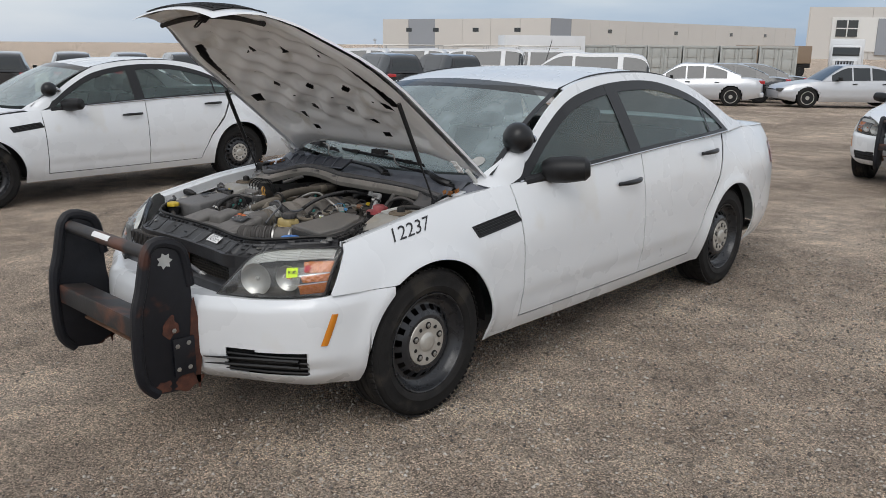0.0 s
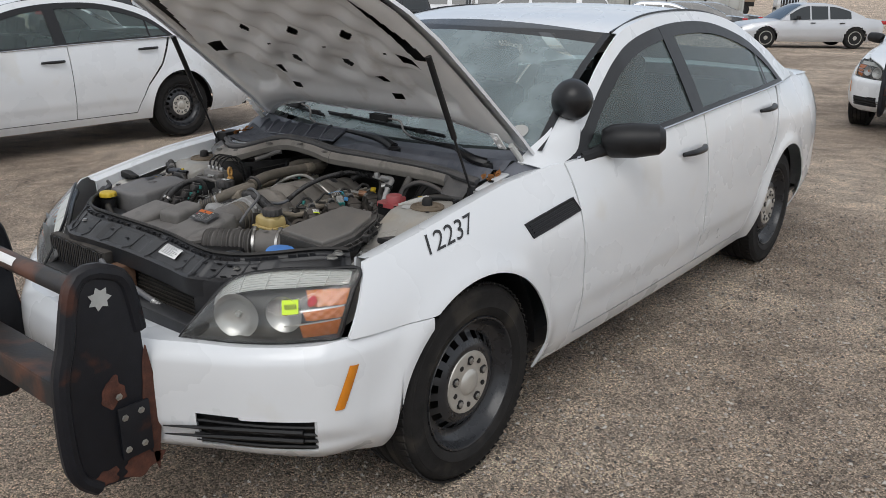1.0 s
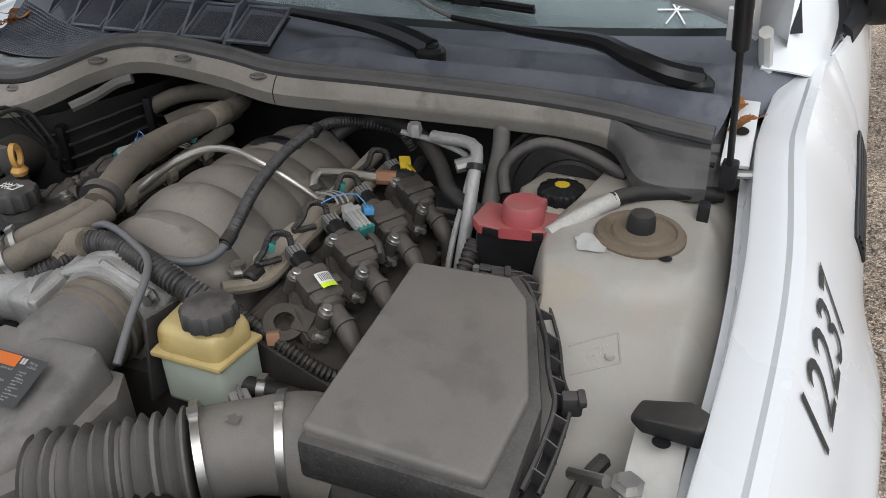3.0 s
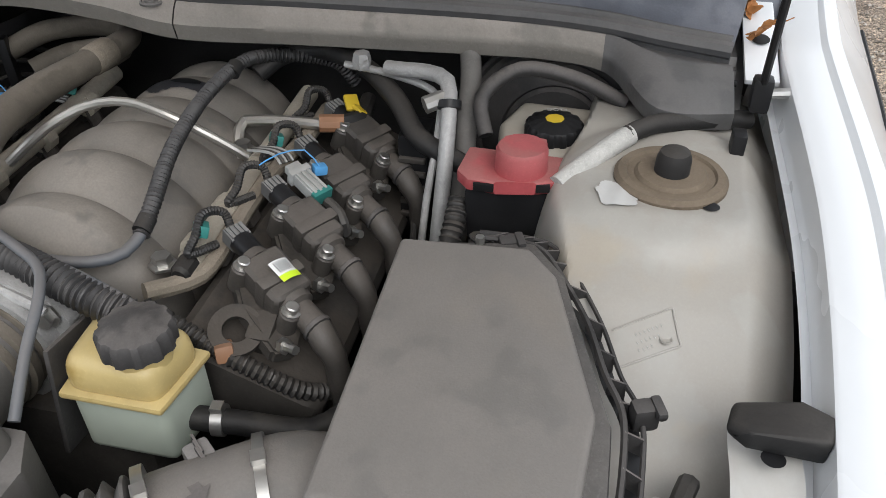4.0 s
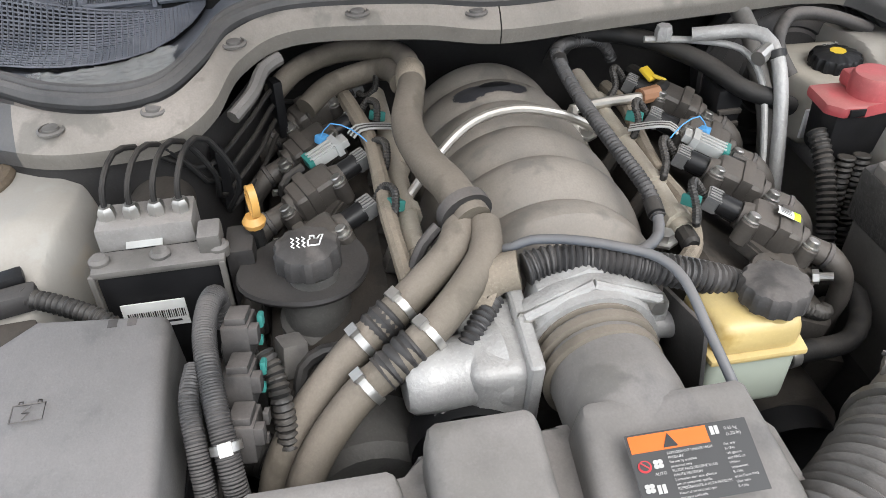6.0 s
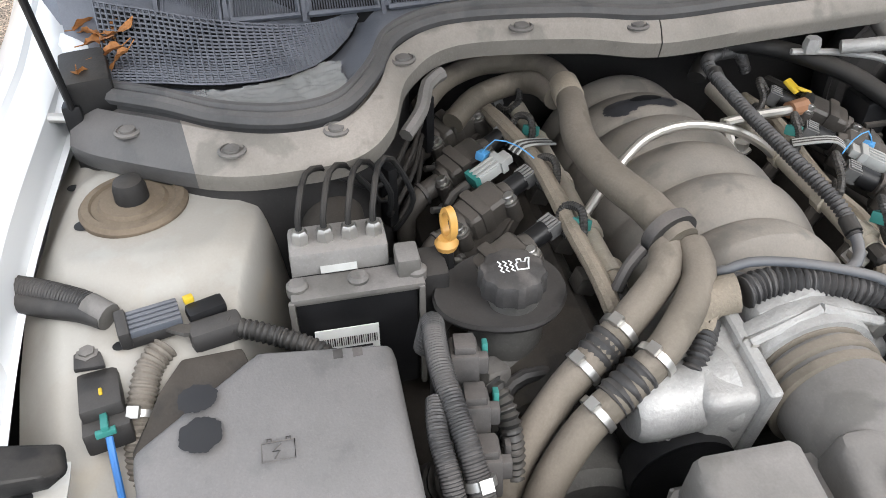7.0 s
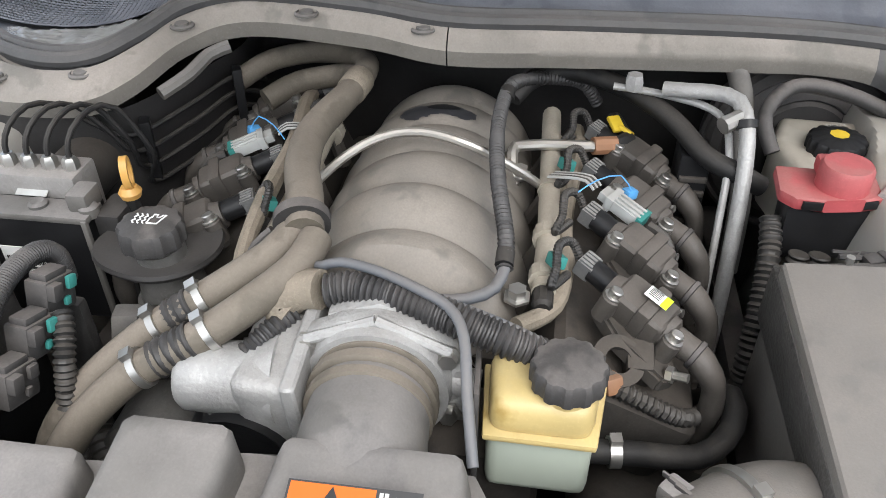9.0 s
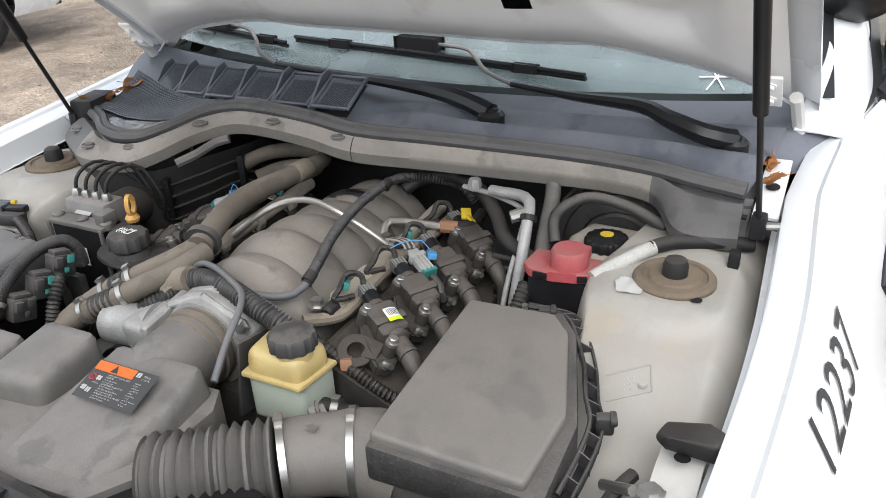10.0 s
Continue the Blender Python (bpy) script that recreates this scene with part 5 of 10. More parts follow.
# ---- the engine bay ----
def text_bm(body, size):
    """Flat letters from the built-in font, from the left end of their baseline."""
    cu = bpy.data.curves.new("letters", "FONT")
    cu.body, cu.size = body, size
    cu.resolution_u = 3
    ob = new("letters", cu)
    dg = bpy.context.evaluated_depsgraph_get()
    dg.update()
    ev = ob.evaluated_get(dg)
    me = ev.to_mesh()
    bm = B()
    bm.from_mesh(me)
    ev.to_mesh_clear()
    bpy.data.objects.remove(ob)
    bpy.data.curves.remove(cu)
    return bm


def smooth01(t):
    t = max(0.0, min(1.0, t))
    return t * t * (3 - 2 * t)


def cap_ribbed(name, p, r, h, material, parent, label, teeth=12, d=(0, 0, 1), dome=0.003):
    bm = lathe(B(), [(r * 0.93, 0), (r, h * 0.08), (r, h * 0.78), (r * 0.93, h * 0.95), (r * 0.55, h + dome), (0, h + dome)], frame_at(p, d), seg=teeth * 6, wob=0.07, teeth=teeth)
    return part(name, bm, material, parent, label)


def clip(parent, p, d=(0, 0, 1), r=0.014):
    bm = lathe(B(), [(r, 0), (r, 0.002), (r * 0.82, 0.0035), (r * 0.78, 0.002), (r * 0.6, 0.002), (r * 0.55, 0.0045), (0, 0.005)], frame_at(p, d), 18)
    return part("push_clip", bm, DUSTY2, parent, "round dusty push clip")


def clamp(parent, p, d, r, w=0.010):
    bm = lathe(B(), [(r, -w / 2), (r + 0.0022, -w / 2), (r + 0.0022, w / 2), (r, w / 2)], frame_at(p, d), 24)
    k = frame_at(p, d) @ Matrix.Translation((0, r + 0.004, 0))
    vs = bmesh.ops.create_cube(bm, size=1)["verts"]
    for v in vs:
        v.co = k @ Vector((v.co.x * 0.010, v.co.y * 0.006, v.co.z * 0.010))
    return part("hose_clamp", bm, STEEL, parent, "bright steel hose clamp")


F_LIP = [(0.150, 0.645, 0.900), (0.118, 0.612, 0.902), (0.062, 0.525, 0.906), (0.038, 0.475, 0.909), (0.030, 0.42, 0.912), (0.030, 0.355, 0.919), (0.062, 0.316, 0.931), (0.135, 0.287, 0.944),
         (0.174, 0.225, 0.955), (0.167, 0.09, 0.951), (0.161, -0.01, 0.938), (0.182, -0.14, 0.933), (0.203, -0.284, 0.928), (0.212, -0.36, 0.926), (0.222, -0.43, 0.922), (0.215, -0.495, 0.914),
         (0.132, -0.548, 0.902), (0.142, -0.625, 0.898)]
R_LIP = [(0.215, 0.640, 0.930), (0.183, 0.598, 0.932), (0.148, 0.540, 0.933), (0.104, 0.482, 0.935), (0.080, 0.416, 0.937), (0.084, 0.364, 0.943), (0.122, 0.327, 0.955), (0.178, 0.296, 0.966),
         (0.200, 0.225, 0.974), (0.193, 0.09, 0.970), (0.185, -0.01, 0.961), (0.204, -0.14, 0.956), (0.222, -0.284, 0.951), (0.230, -0.36, 0.948), (0.236, -0.43, 0.944), (0.236, -0.495, 0.939),
         (0.230, -0.55, 0.933), (0.220, -0.62, 0.929)]


def cowl(car):
    f, r = cat(F_LIP, n=8), cat(R_LIP, n=8)
    n = len(f) - 1

    def at(c, u):
        k = u * n
        i = min(int(k), n - 1)
        return c[i].lerp(c[i + 1], k - i)

    def ledge(u, v):
        a, b = at(f, u), at(r, u)
        if v < 0.2:
            return a + Vector((0.004, 0, -0.018)) * (1 - v / 0.2)
        t = (v - 0.2) / 0.8
        p = a.lerp(b, t)
        p.z += 0.006 * math.sin(math.pi * t) - 0.010 * smooth01((t - 0.72) / 0.2)
        return p

    u_seam = 10 / 17
    for u0, u1, tone in ((0, 0.13, LEDGEEND), (0.13, u_seam - 0.0004, COWLLIP), (u_seam + 0.0004, 0.875, COWLLIP), (0.875, 1, LEDGEEND)):
        bm = sheet(B(), lambda u, v: ledge(u0 + (u1 - u0) * u, v), 90, 14)
        lp = part("cowl_ledge", bm, tone, car, "dusty black plastic cowl ledge" if tone is COWLLIP else "grey-black plastic cowl end piece")
    for p in ((0.128, 0.579, 0.921), (0.060, 0.474, 0.925), (0.062, 0.372, 0.934), (0.150, 0.291, 0.957), (0.180, 0.153, 0.966), (0.175, 0.018, 0.956)):
        clip(lp, p)
    bm = B()
    tube(bm, [at(r, k / 60) + Vector((0, 0, 0.004)) for k in range(61)], 0.009, 8, 0.02)
    tube(bm, [at(r, k / 60) + Vector((0.012, 0, 0.010)) for k in range(61)], 0.006, 6, 0.02)
    part("cowl_seal", bm, SEAL, car, "dusty rubber seal along the cowl")
    bm = sheet(B(), lambda u, v: at(r, u) + Vector((-0.004 * v, 0, 0.006 - 0.045 * v)), 120, 2)
    part("seal_wall", bm, SEAL, car, "dark plastic wall below the seal")
    # drop wall below the ledge
    wall = cat([(0.16, 0.645, 0), (0.13, 0.612, 0), (0.05, 0.485, 0), (0.058, 0.36, 0), (0.11, 0.318, 0), (0.24, 0.272, 0), (0.33, 0.255, 0), (0.335, 0.1, 0), (0.335, -0.2, 0), (0.335, -0.56, 0)], n=8)
    bm = sheet(B(), lambda u, v: wall[round(u * (len(wall) - 1))] + Vector((0, 0, 0.893 - 0.40 * v)), len(wall) - 1, 4)
    part("plenum_wall", bm, DARKDUST, car, "black plenum wall")
    # deck from the seal back to the screen
    def deck(u, v):
        a = at(r, u)
        y = a.y * 1.02
        w = y / 0.70
        b = Vector((0.412 + 0.060 * w * w, y * 1.06, 0.977 + 0.030 * w * w))
        p = a.lerp(b, v)
        side = smooth01((y - 0.29) / 0.05)
        p.z -= 0.018 * side * math.sin(math.pi * min(1, v * 1.35)) ** 2
        drv = smooth01((-y + 0.02) / 0.05)
        p.z += 0.016 * drv * math.exp(-((v - 0.30) / 0.07) ** 2) + 0.012 * drv * math.exp(-((v - 0.62) / 0.06) ** 2) - 0.006 * drv * math.exp(-((v - 0.46) / 0.05) ** 2)
        p.z += 0.010 * math.exp(-((y + 0.10) / 0.05) ** 2) * math.exp(-((v - 0.25) / 0.12) ** 2)
        p.z -= 0.004 * (1 - side) * math.sin(math.pi * v)
        return p
    bm = sheet(B(), deck, 90, 30)
    cw = part("cowl_panel", bm, COWL, car, "blue-black plastic cowl panel")
    # slatted air inlets, with upright fins between them
    ys = [0.555, 0.475, 0.385, 0.295, 0.205, 0.115, 0.025]
    def inlet(y, t):
        x = lerp((0.02, 0.3, 0.56), (0.222, 0.250, 0.304), y)
        return Vector((x + 0.075 * t, y, lerp((0.02, 0.3, 0.56), (0.985, 0.972, 0.952), y) + 0.035 * t))
    for ya, yb in zip(ys, ys[1:]):
        bm = B()
        ya, yb = ya - 0.006, yb + 0.006
        k = 26
        for i in range(k + 1):
            y = ya + (yb - ya) * i / k
            tube(bm, [inlet(y, 0.10), inlet(y, 0.95)], 0.0008, 4, smooth=False)
        tube(bm, [inlet(ya, 0.05), inlet(yb, 0.05), inlet(yb, 1.0), inlet(ya, 1.0), inlet(ya, 0.05)], 0.004, 6, smooth=False)
        part("inlet_grille", bm, COWL, cw, "slatted air inlet")
        # Black sheet below the slats puts the opening's shade into colour.
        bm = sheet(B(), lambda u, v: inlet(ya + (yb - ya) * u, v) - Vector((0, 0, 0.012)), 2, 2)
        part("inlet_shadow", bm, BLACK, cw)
    for y in ys[:-1]:
        a, b = inlet(y, 0.0), inlet(y, 1.05)
        bm = B()
        tri = [a + Vector((0, 0, -0.004)), b + Vector((0, 0, -0.002)), b + Vector((-0.008, 0, 0.011)), b + Vector((-0.03, 0, 0.005))]
        vs = [[bm.verts.new(q + Vector((0, o, 0))) for q in tri] for o in (-0.0025, 0.0025)]
        bm.faces.new(vs[0])
        bm.faces.new(vs[1][::-1])
        for i in range(4):
            bm.faces.new((vs[0][i], vs[1][i], vs[1][(i + 1) % 4], vs[0][(i + 1) % 4]))
        part("inlet_fin", bm, COWL, cw)
    # leaf mesh in the passenger's corner
    bm = B()
    def net(a, b):
        return deck((1 + 5.4 * b) / 17, 0.05 + 0.34 * b + a * (0.55 - 0.47 * b)) + Vector((0, 0, 0.009))
    for i in range(47):
        tube(bm, [net(q, i / 46) for q in (0, 0.25, 0.5, 0.75, 1)], 0.0014, 4, smooth=False)
    for j in range(21):
        tube(bm, [net(j / 20, q / 10) for q in range(11)], 0.0014, 4, smooth=False)
    part("leaf_mesh", bm, COWL, cw, "black plastic leaf mesh")
    # Black sheet under the mesh stands in for the shade in its holes.
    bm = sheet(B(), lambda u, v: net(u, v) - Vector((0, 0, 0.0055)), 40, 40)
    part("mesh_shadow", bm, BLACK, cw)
    def bag(u, v):
        p = deck((2.4 + 3.1 * v) / 17, 0.03 + (0.10 + 0.22 * v) * u)
        x, y = p.x, p.y
        return p + Vector((0, 0, 0.006 + 0.004 * noise.noise(Vector((x * 45, y * 45, 2))) + 0.002 * noise.noise(Vector((x * 140, y * 140, 5)))))
    bm = sheet(B(), bag, 40, 60, lambda u, v: math.hypot((u - 0.5) * 2, (v - 0.5) * 2) < 0.98 + 0.1 * math.sin(9 * u + 7 * v))
    part("film_scrap", bm, FOIL, cw, "crumpled clear film lying in the cowl")
    for sgn in (-1, 1):
        q = [Vector((x, sgn * y, z)) for x, y, z in ((0.33, 0.630, 0.945), (0.41, 0.655, 0.985), (0.475, 0.690, 1.012), (0.52, 0.735, 0.975), (0.45, 0.725, 0.945), (0.33, 0.685, 0.925))]
        bm = B()
        bm.faces.new([bm.verts.new(p) for p in q])
        part("cowl_corner", bm, COWL, cw, "black plastic cowl corner")
    # foam block and bracket by the passenger's hinge
    part("foam_block", box(B(), (0.215, 0.625, 0.935), (0.085, 0.05, 0.05), 0.008, (0, 0, 12)), RUBBER, cw, "grey foam block")


def wipers(car):
    """Two arms on their spindles, each with a bowed hook and a blade lying on the glass."""
    for nut, arm, hook, blade in (
            ((0.366, -0.216, 0.996), [(0.366, -0.216, 1.006), (0.385, -0.16, 1.017), (0.410, -0.08, 1.022), (0.435, 0.04, 1.022), (0.458, 0.19, 1.022), (0.474, 0.35, 1.026)],
             [(0.474, 0.35, 1.026), (0.496, 0.408, 1.040), (0.530, 0.445, 1.062), (0.556, 0.490, 1.078), (0.566, 0.586, 1.084)], [(0.580, 0.700, 1.072), (0.562, 0.551, 1.062), (0.538, 0.362, 1.050)]),
            ((0.398, -0.640, 0.985), [(0.398, -0.640, 0.996), (0.378, -0.595, 1.008), (0.395, -0.530, 1.022), (0.425, -0.475, 1.030), (0.448, -0.345, 1.028), (0.477, -0.21, 1.030)],
             [(0.477, -0.21, 1.030), (0.503, -0.145, 1.044), (0.530, -0.110, 1.062), (0.548, -0.075, 1.074), (0.552, 0.03, 1.076)], [(0.556, 0.349, 1.060), (0.546, 0.085, 1.053), (0.536, -0.131, 1.047), (0.524, -0.344, 1.040)])):
        wb = tube(B(), arm, 0.010, 8, 0.02, radii=(0.019, 0.017, 0.013, 0.010, 0.007, 0.006))
        lathe(wb, [(0.025, -0.016), (0.025, 0.008), (0.019, 0.015), (0, 0.016)], Matrix.Translation(nut), 20)
        wp = part("wiper_arm", wb, TRIM, car, "black wiper arm")
        part("wiper_hook", tube(B(), hook, 0.0045, 8, 0.01), DUSTY2, wp, "grey bowed wiper rod")
        part("wiper_nut", lathe(B(), [(0.013, 0.012), (0.013, 0.020), (0.006, 0.022), (0, 0.022)], Matrix.Translation(nut), 6), BLACK, wp)
        d = Vector(blade[-1]) - Vector(blade[0])
        bb = tube(B(), blade, 0.005, 6, 0.03)
        tube(bb, [Vector(q) + Vector((-0.006, 0, 0.009)) for q in blade], 0.0045, 6, 0.03)
        box(bb, hook[-1], (0.030, 0.095, 0.016), 0.006, (0, 0, math.degrees(math.atan2(d.y, d.x)) - 90))
        for q in (0.18, 0.82):
            box(bb, Vector(blade[0]) + d * q + Vector((-0.004, 0, 0.006)), (0.014, 0.05, 0.012), 0.003, (0, 0, math.degrees(math.atan2(d.y, d.x)) - 90))
        part("wiper_blade", bb, TRIM, wp, "black wiper blade")


def apron(car, sgn):
    """Strut tower and inner fender, with its mount plate."""
    def top(x):
        return lerp((-0.45, -0.32, -0.22, -0.10, -0.02, 0.15, 0.30), (0.70, 0.735, 0.775, 0.842, 0.868, 0.872, 0.86), x)

    def pt(u, v):
        x, y = -0.45 + 0.76 * u, 0.365 + 0.31 * v
        wall = 0.435 + 0.05 * smooth01((-x - 0.12) / 0.2) - 0.03 * math.exp(-((x - 0.04) / 0.09) ** 2)
        k = smooth01((y - wall) / 0.055)
        z = 0.50 + (top(x) - 0.50) * k ** 0.8
        r = math.hypot(x - 0.045, y - 0.565)
        z += 0.010 * (1 - smooth01((r - 0.085) / 0.03)) * k
        z += 0.006 * noise.noise(Vector((x * 9, y * 9, 1))) * k
        z -= 0.03 * smooth01((y - 0.63) / 0.05)
        return Vector((x, sgn * y, z))
    bm = sheet(B(), pt, 130, 96)
    ap = part("strut_tower", bm, TOWER, car, "off-white strut tower with dust and runs")
    m = Matrix.Translation((0.042 if sgn < 0 else 0.060, sgn * (0.565 if sgn < 0 else 0.577), 0.874))
    bm = lathe(B(), [(0.044, -0.012), (0.050, -0.004), (0.0525, 0.002), (0.0525, 0.007), (0.049, 0.011), (0.042, 0.0115), (0.040, 0.009), (0.034, 0.009), (0.031, 0.0125), (0.0, 0.013)], m, 40)
    part("mount_plate", bm, TOWERCAP, ap, "brown rusty strut mount plate")
    bm = lathe(B(), [(0.0165, 0.011), (0.016, 0.026), (0.0135, 0.033), (0.008, 0.036), (0, 0.037)], m, 24)
    part("mount_cap", bm, RUBBER, ap, "black rubber strut cap")
    for hx, hy, r in ((0.0, 0.600, 0.006),) if sgn < 0 else ((0.036, 0.622, 0.007), (0.125, 0.648, 0.005), (-0.078, 0.600, 0.004), (-0.10, 0.583, 0.005)):
        z = pt((hx + 0.45) / 0.76, (hy - 0.365) / 0.31).z
        bm = lathe(B(), [(r, 0.0022), (0, 0.0028)], Matrix.Translation((hx, sgn * hy, z)) @ Matrix.Rotation(-0.15, 4, "Y") @ Matrix.Diagonal((1, 1.3, 1, 1)), 14)
        part("drain_hole", bm, BLACK, ap)
    if sgn < 0:
        def skin(x, y, up):
            return pt((x + 0.45) / 0.76, (-y - 0.365) / 0.31) + Vector((0, 0, up))
        bm = sheet(B(), lambda u, v: skin(0.022 - 0.042 * v + 0.006 * u, -0.494 - 0.036 * u - 0.010 * v, 0.0022 + 0.0006 * math.sin(9 * u + 5 * v)), 24, 24,
                   lambda u, v: abs(2 * u - 1) ** 4 + abs(2 * v - 1) ** 4 < 0.80 + 0.5 * noise.noise(Vector((u * 4, v * 4, 9))))
        part("tape_patch", bm, STAMPED, ap, "torn white tape patch on the tower")
        # stamped plate with its worn letters
        def plate(u, v, up=0.0006):
            return skin(-0.123 + 0.022 * u - 0.026 * v, -0.526 - 0.046 * u - 0.009 * v, up)
        bm = B()
        tube(bm, [plate(q / 8, 0.0) for q in range(9)] + [plate(1.0, q / 5) for q in range(1, 6)] + [plate(1 - q / 8, 1.0) for q in range(1, 9)], 0.0010, 6)
        part("plate_edge", bm, TOWER, ap, "stamped edge of a pressed plate")
        bm = B()
        for v0, n0 in ((0.30, 7), (0.52, 6), (0.72, 4)):
            for q in range(n0):
                tube(bm, [plate(0.34 + 0.07 * q, v0), plate(0.36 + 0.07 * q, v0 + 0.08)], 0.0005, 4, smooth=False)
        part("worn_letters", bm, STAMPED, ap)
        part("plate_dimple", lathe(B(), [(0.0055, 0.0), (0.005, 0.0012), (0.003, 0.0), (0, -0.0004)], Matrix.Translation(plate(0.80, 0.72, 0.0004)), 16), TOWER, ap)
    # ledge with bump stop along the fender
    bm = B()
    sheet(bm, lambda u, v: Vector((-0.345 + 0.14 * u, sgn * (0.612 + 0.046 * v), 0.815 + 0.026 * u + 0.003 * math.sin(12 * u) - 0.010 * (1 - v))), 12, 4)
    thicken(bm, 0.003)
    br = part("fender_bracket", bm, PAINT_IN, ap, "white fender bracket")
    bm = lathe(B(), [(0.012, 0.0), (0, 0.0005)], Matrix.Translation((-0.243, sgn * 0.637, 0.842)) @ Matrix.Diagonal((0.65, 0.7, 1, 1)), 16)
    part("bracket_hole", bm, BLACK, br)
    part("bracket_bolt", bolt(B(), (-0.287, sgn * 0.618, 0.826), (0, 0, 1), 0.010, 0.008), STEEL, br)
    bm = prism(B(), [(-0.203, sgn * 0.612), (-0.205, sgn * 0.656), (-0.222, sgn * 0.674), (-0.244, sgn * 0.670), (-0.240, sgn * 0.618), (-0.228, sgn * 0.606)][::-sgn], 0.842, 0.866, 0.006, seg=3, tops=[0.852, 0.864, 0.870, 0.866, 0.862, 0.850][::-sgn])
    part("bump_stop", bm, RUBBER, br, "black rubber hood bump stop")
    bm = box(B(), (0.26, sgn * 0.652, 0.93), (0.15, 0.035, 0.006), 0.002, (0, -12, 0))
    hp = part("hinge_base", bm, PAINT, ap, "white hinge base plate")
    part("hinge_hole", lathe(B(), [(0.010, 0), (0, 0.0005)], pose(0.255, sgn * 0.652, 0.9345, 0, -12, 0), 14), BLACK, hp)


def gas_strut(car, sgn):
    """One of the two struts that hold the hood up."""
    lo, hi = Vector((0.214, sgn * 0.712, 0.934)), Vector((0.013, sgn * 0.685, 1.402))
    mid = lo.lerp(hi, 0.42)
    gs = part("gas_strut", tube(B(), [mid, hi], 0.0105, 12, smooth=False), TRIM, car, "black hood gas strut")
    part("strut_rod", tube(B(), [lo, mid], 0.0045, 10, smooth=False), BLACK, gs, "thin strut rod")
    bm = box(B(), lo, (0.022, 0.022, 0.04), 0.005)
    part("ball_socket", bm, BLACK, gs)
    part("ball_stud", tube(B(), [lo, lo + Vector((0, sgn * 0.03, 0.004))], 0.006, 8, smooth=False), STEEL, gs)


def front_panel(car):
    """Radiator support, cooler, condenser and small fillers."""
    rear = [(-0.31, 0.60), (-0.345, 0.53), (-0.455, 0.46), (-0.525, 0.36), (-0.53, 0.22), (-0.525, 0.08), (-0.53, -0.08), (-0.553, -0.22), (-0.555, -0.32), (-0.52, -0.395), (-0.45, -0.455), (-0.345, -0.525), (-0.308, -0.60)]
    fore = [(-0.36, -0.655), (-0.42, -0.575), (-0.515, -0.465), (-0.60, -0.385), (-0.645, -0.31), (-0.635, -0.20), (-0.625, -0.05), (-0.625, 0.10), (-0.635, 0.22), (-0.645, 0.31), (-0.60, 0.385), (-0.515, 0.465), (-0.36, 0.645)]
    R, Fo = cat([(x, y, 0) for x, y in rear], n=8), cat([(x, y, 0) for x, y in fore[::-1]], n=8)

    def at(c, u):
        k = u * (len(c) - 1)
        i = min(int(k), len(c) - 2)
        return c[i].lerp(c[i + 1], k - i)

    def pt(u, v):
        a, b = at(R, u), at(Fo, u)
        p = a.lerp(b, min(1, max(0, (v - 0.12) / 0.76)))
        end = 0.016 * abs(2 * u - 1) ** 2
        if v < 0.12:
            return Vector((p.x, p.y, 0.806 + end - 0.10 * (1 - v / 0.12) ** 2))
        t = (v - 0.12) / 0.76
        z = 0.806 + end - 0.012 * smooth01(t / 0.12) - 0.040 * smooth01((t - 0.25) / 0.75)
        z += 0.010 * math.exp(-((t - 0.1) / 0.04) ** 2) * 0.5
        # sunk bays between cross ribs
        z -= 0.008 * smooth01((abs(math.sin(u * 19)) - 0.25) / 0.2) * smooth01((t - 0.22) / 0.08) * smooth01((0.92 - t) / 0.08)
        if v > 0.88:
            z -= 0.055 * ((v - 0.88) / 0.12)
        return Vector((p.x - (0.006 if v > 0.88 else 0), p.y, z))

    bm = sheet(B(), pt, 220, 52)
    rs = part("radiator_support", bm, RADSUP, car, "grimy black plastic radiator support")
    for u in (0.235, 0.30, 0.37, 0.44, 0.505, 0.60, 0.655, 0.715, 0.775):
        bm = tube(B(), [pt(u + 0.006 * math.sin(3 * q), 0.12 + 0.76 * q) + Vector((0, 0, 0.0015)) for q in (0.12, 0.3, 0.5, 0.7, 0.9, 0.99)], 0.0026, 6)
        part("support_rib", bm, RADSUP, rs)
    for k in range(46):
        u = 0.10 + 0.80 * k / 45
        p = pt(u, 0.12 + 0.76 * 0.16)
        d = (pt(u + 0.004, 0.24) - pt(u - 0.004, 0.24)).normalized()
        if k % 5 != 2:
            part("seal_clip", box(B(), p + Vector((0, 0, 0.004)), (0.010, 0.014 + 0.006 * (k % 3), 0.006), 0.0015, (0, 0, math.degrees(math.atan2(d.y, d.x)) - 90)), RADSUP, rs)
    for u, t in ((0.665, 0.42), (0.70, 0.30), (0.765, 0.72), (0.735, 0.38), (0.60, 0.52), (0.36, 0.42), (0.30, 0.6), (0.42, 0.55), (0.70, 0.55), (0.74, 0.75), (0.66, 0.8), (0.22, 0.6), (0.80, 0.5), (0.55, 0.85)):
        p = pt(u, 0.12 + 0.76 * t)
        part("support_hole", lathe(B(), [(0.009, 0.001), (0, 0.0015)], Matrix.Translation(p), 12), BLACK, rs)
    for u, t in ((0.76, 0.5), (0.26, 0.45)):
        part("support_bolt", bolt(B(), pt(u, 0.12 + 0.76 * t), (0, 0, 1), 0.008, 0.006), STEEL, rs)
    bm = tube(B(), [at(R, k / 30) + Vector((-0.004, 0, 0.812 + 0.016 * abs(2 * k / 30 - 1) ** 2)) for k in range(31)], 0.006, 6, 0.02)
    part("support_seal", bm, RUBBER, rs, "black rubber seal on the radiator support")
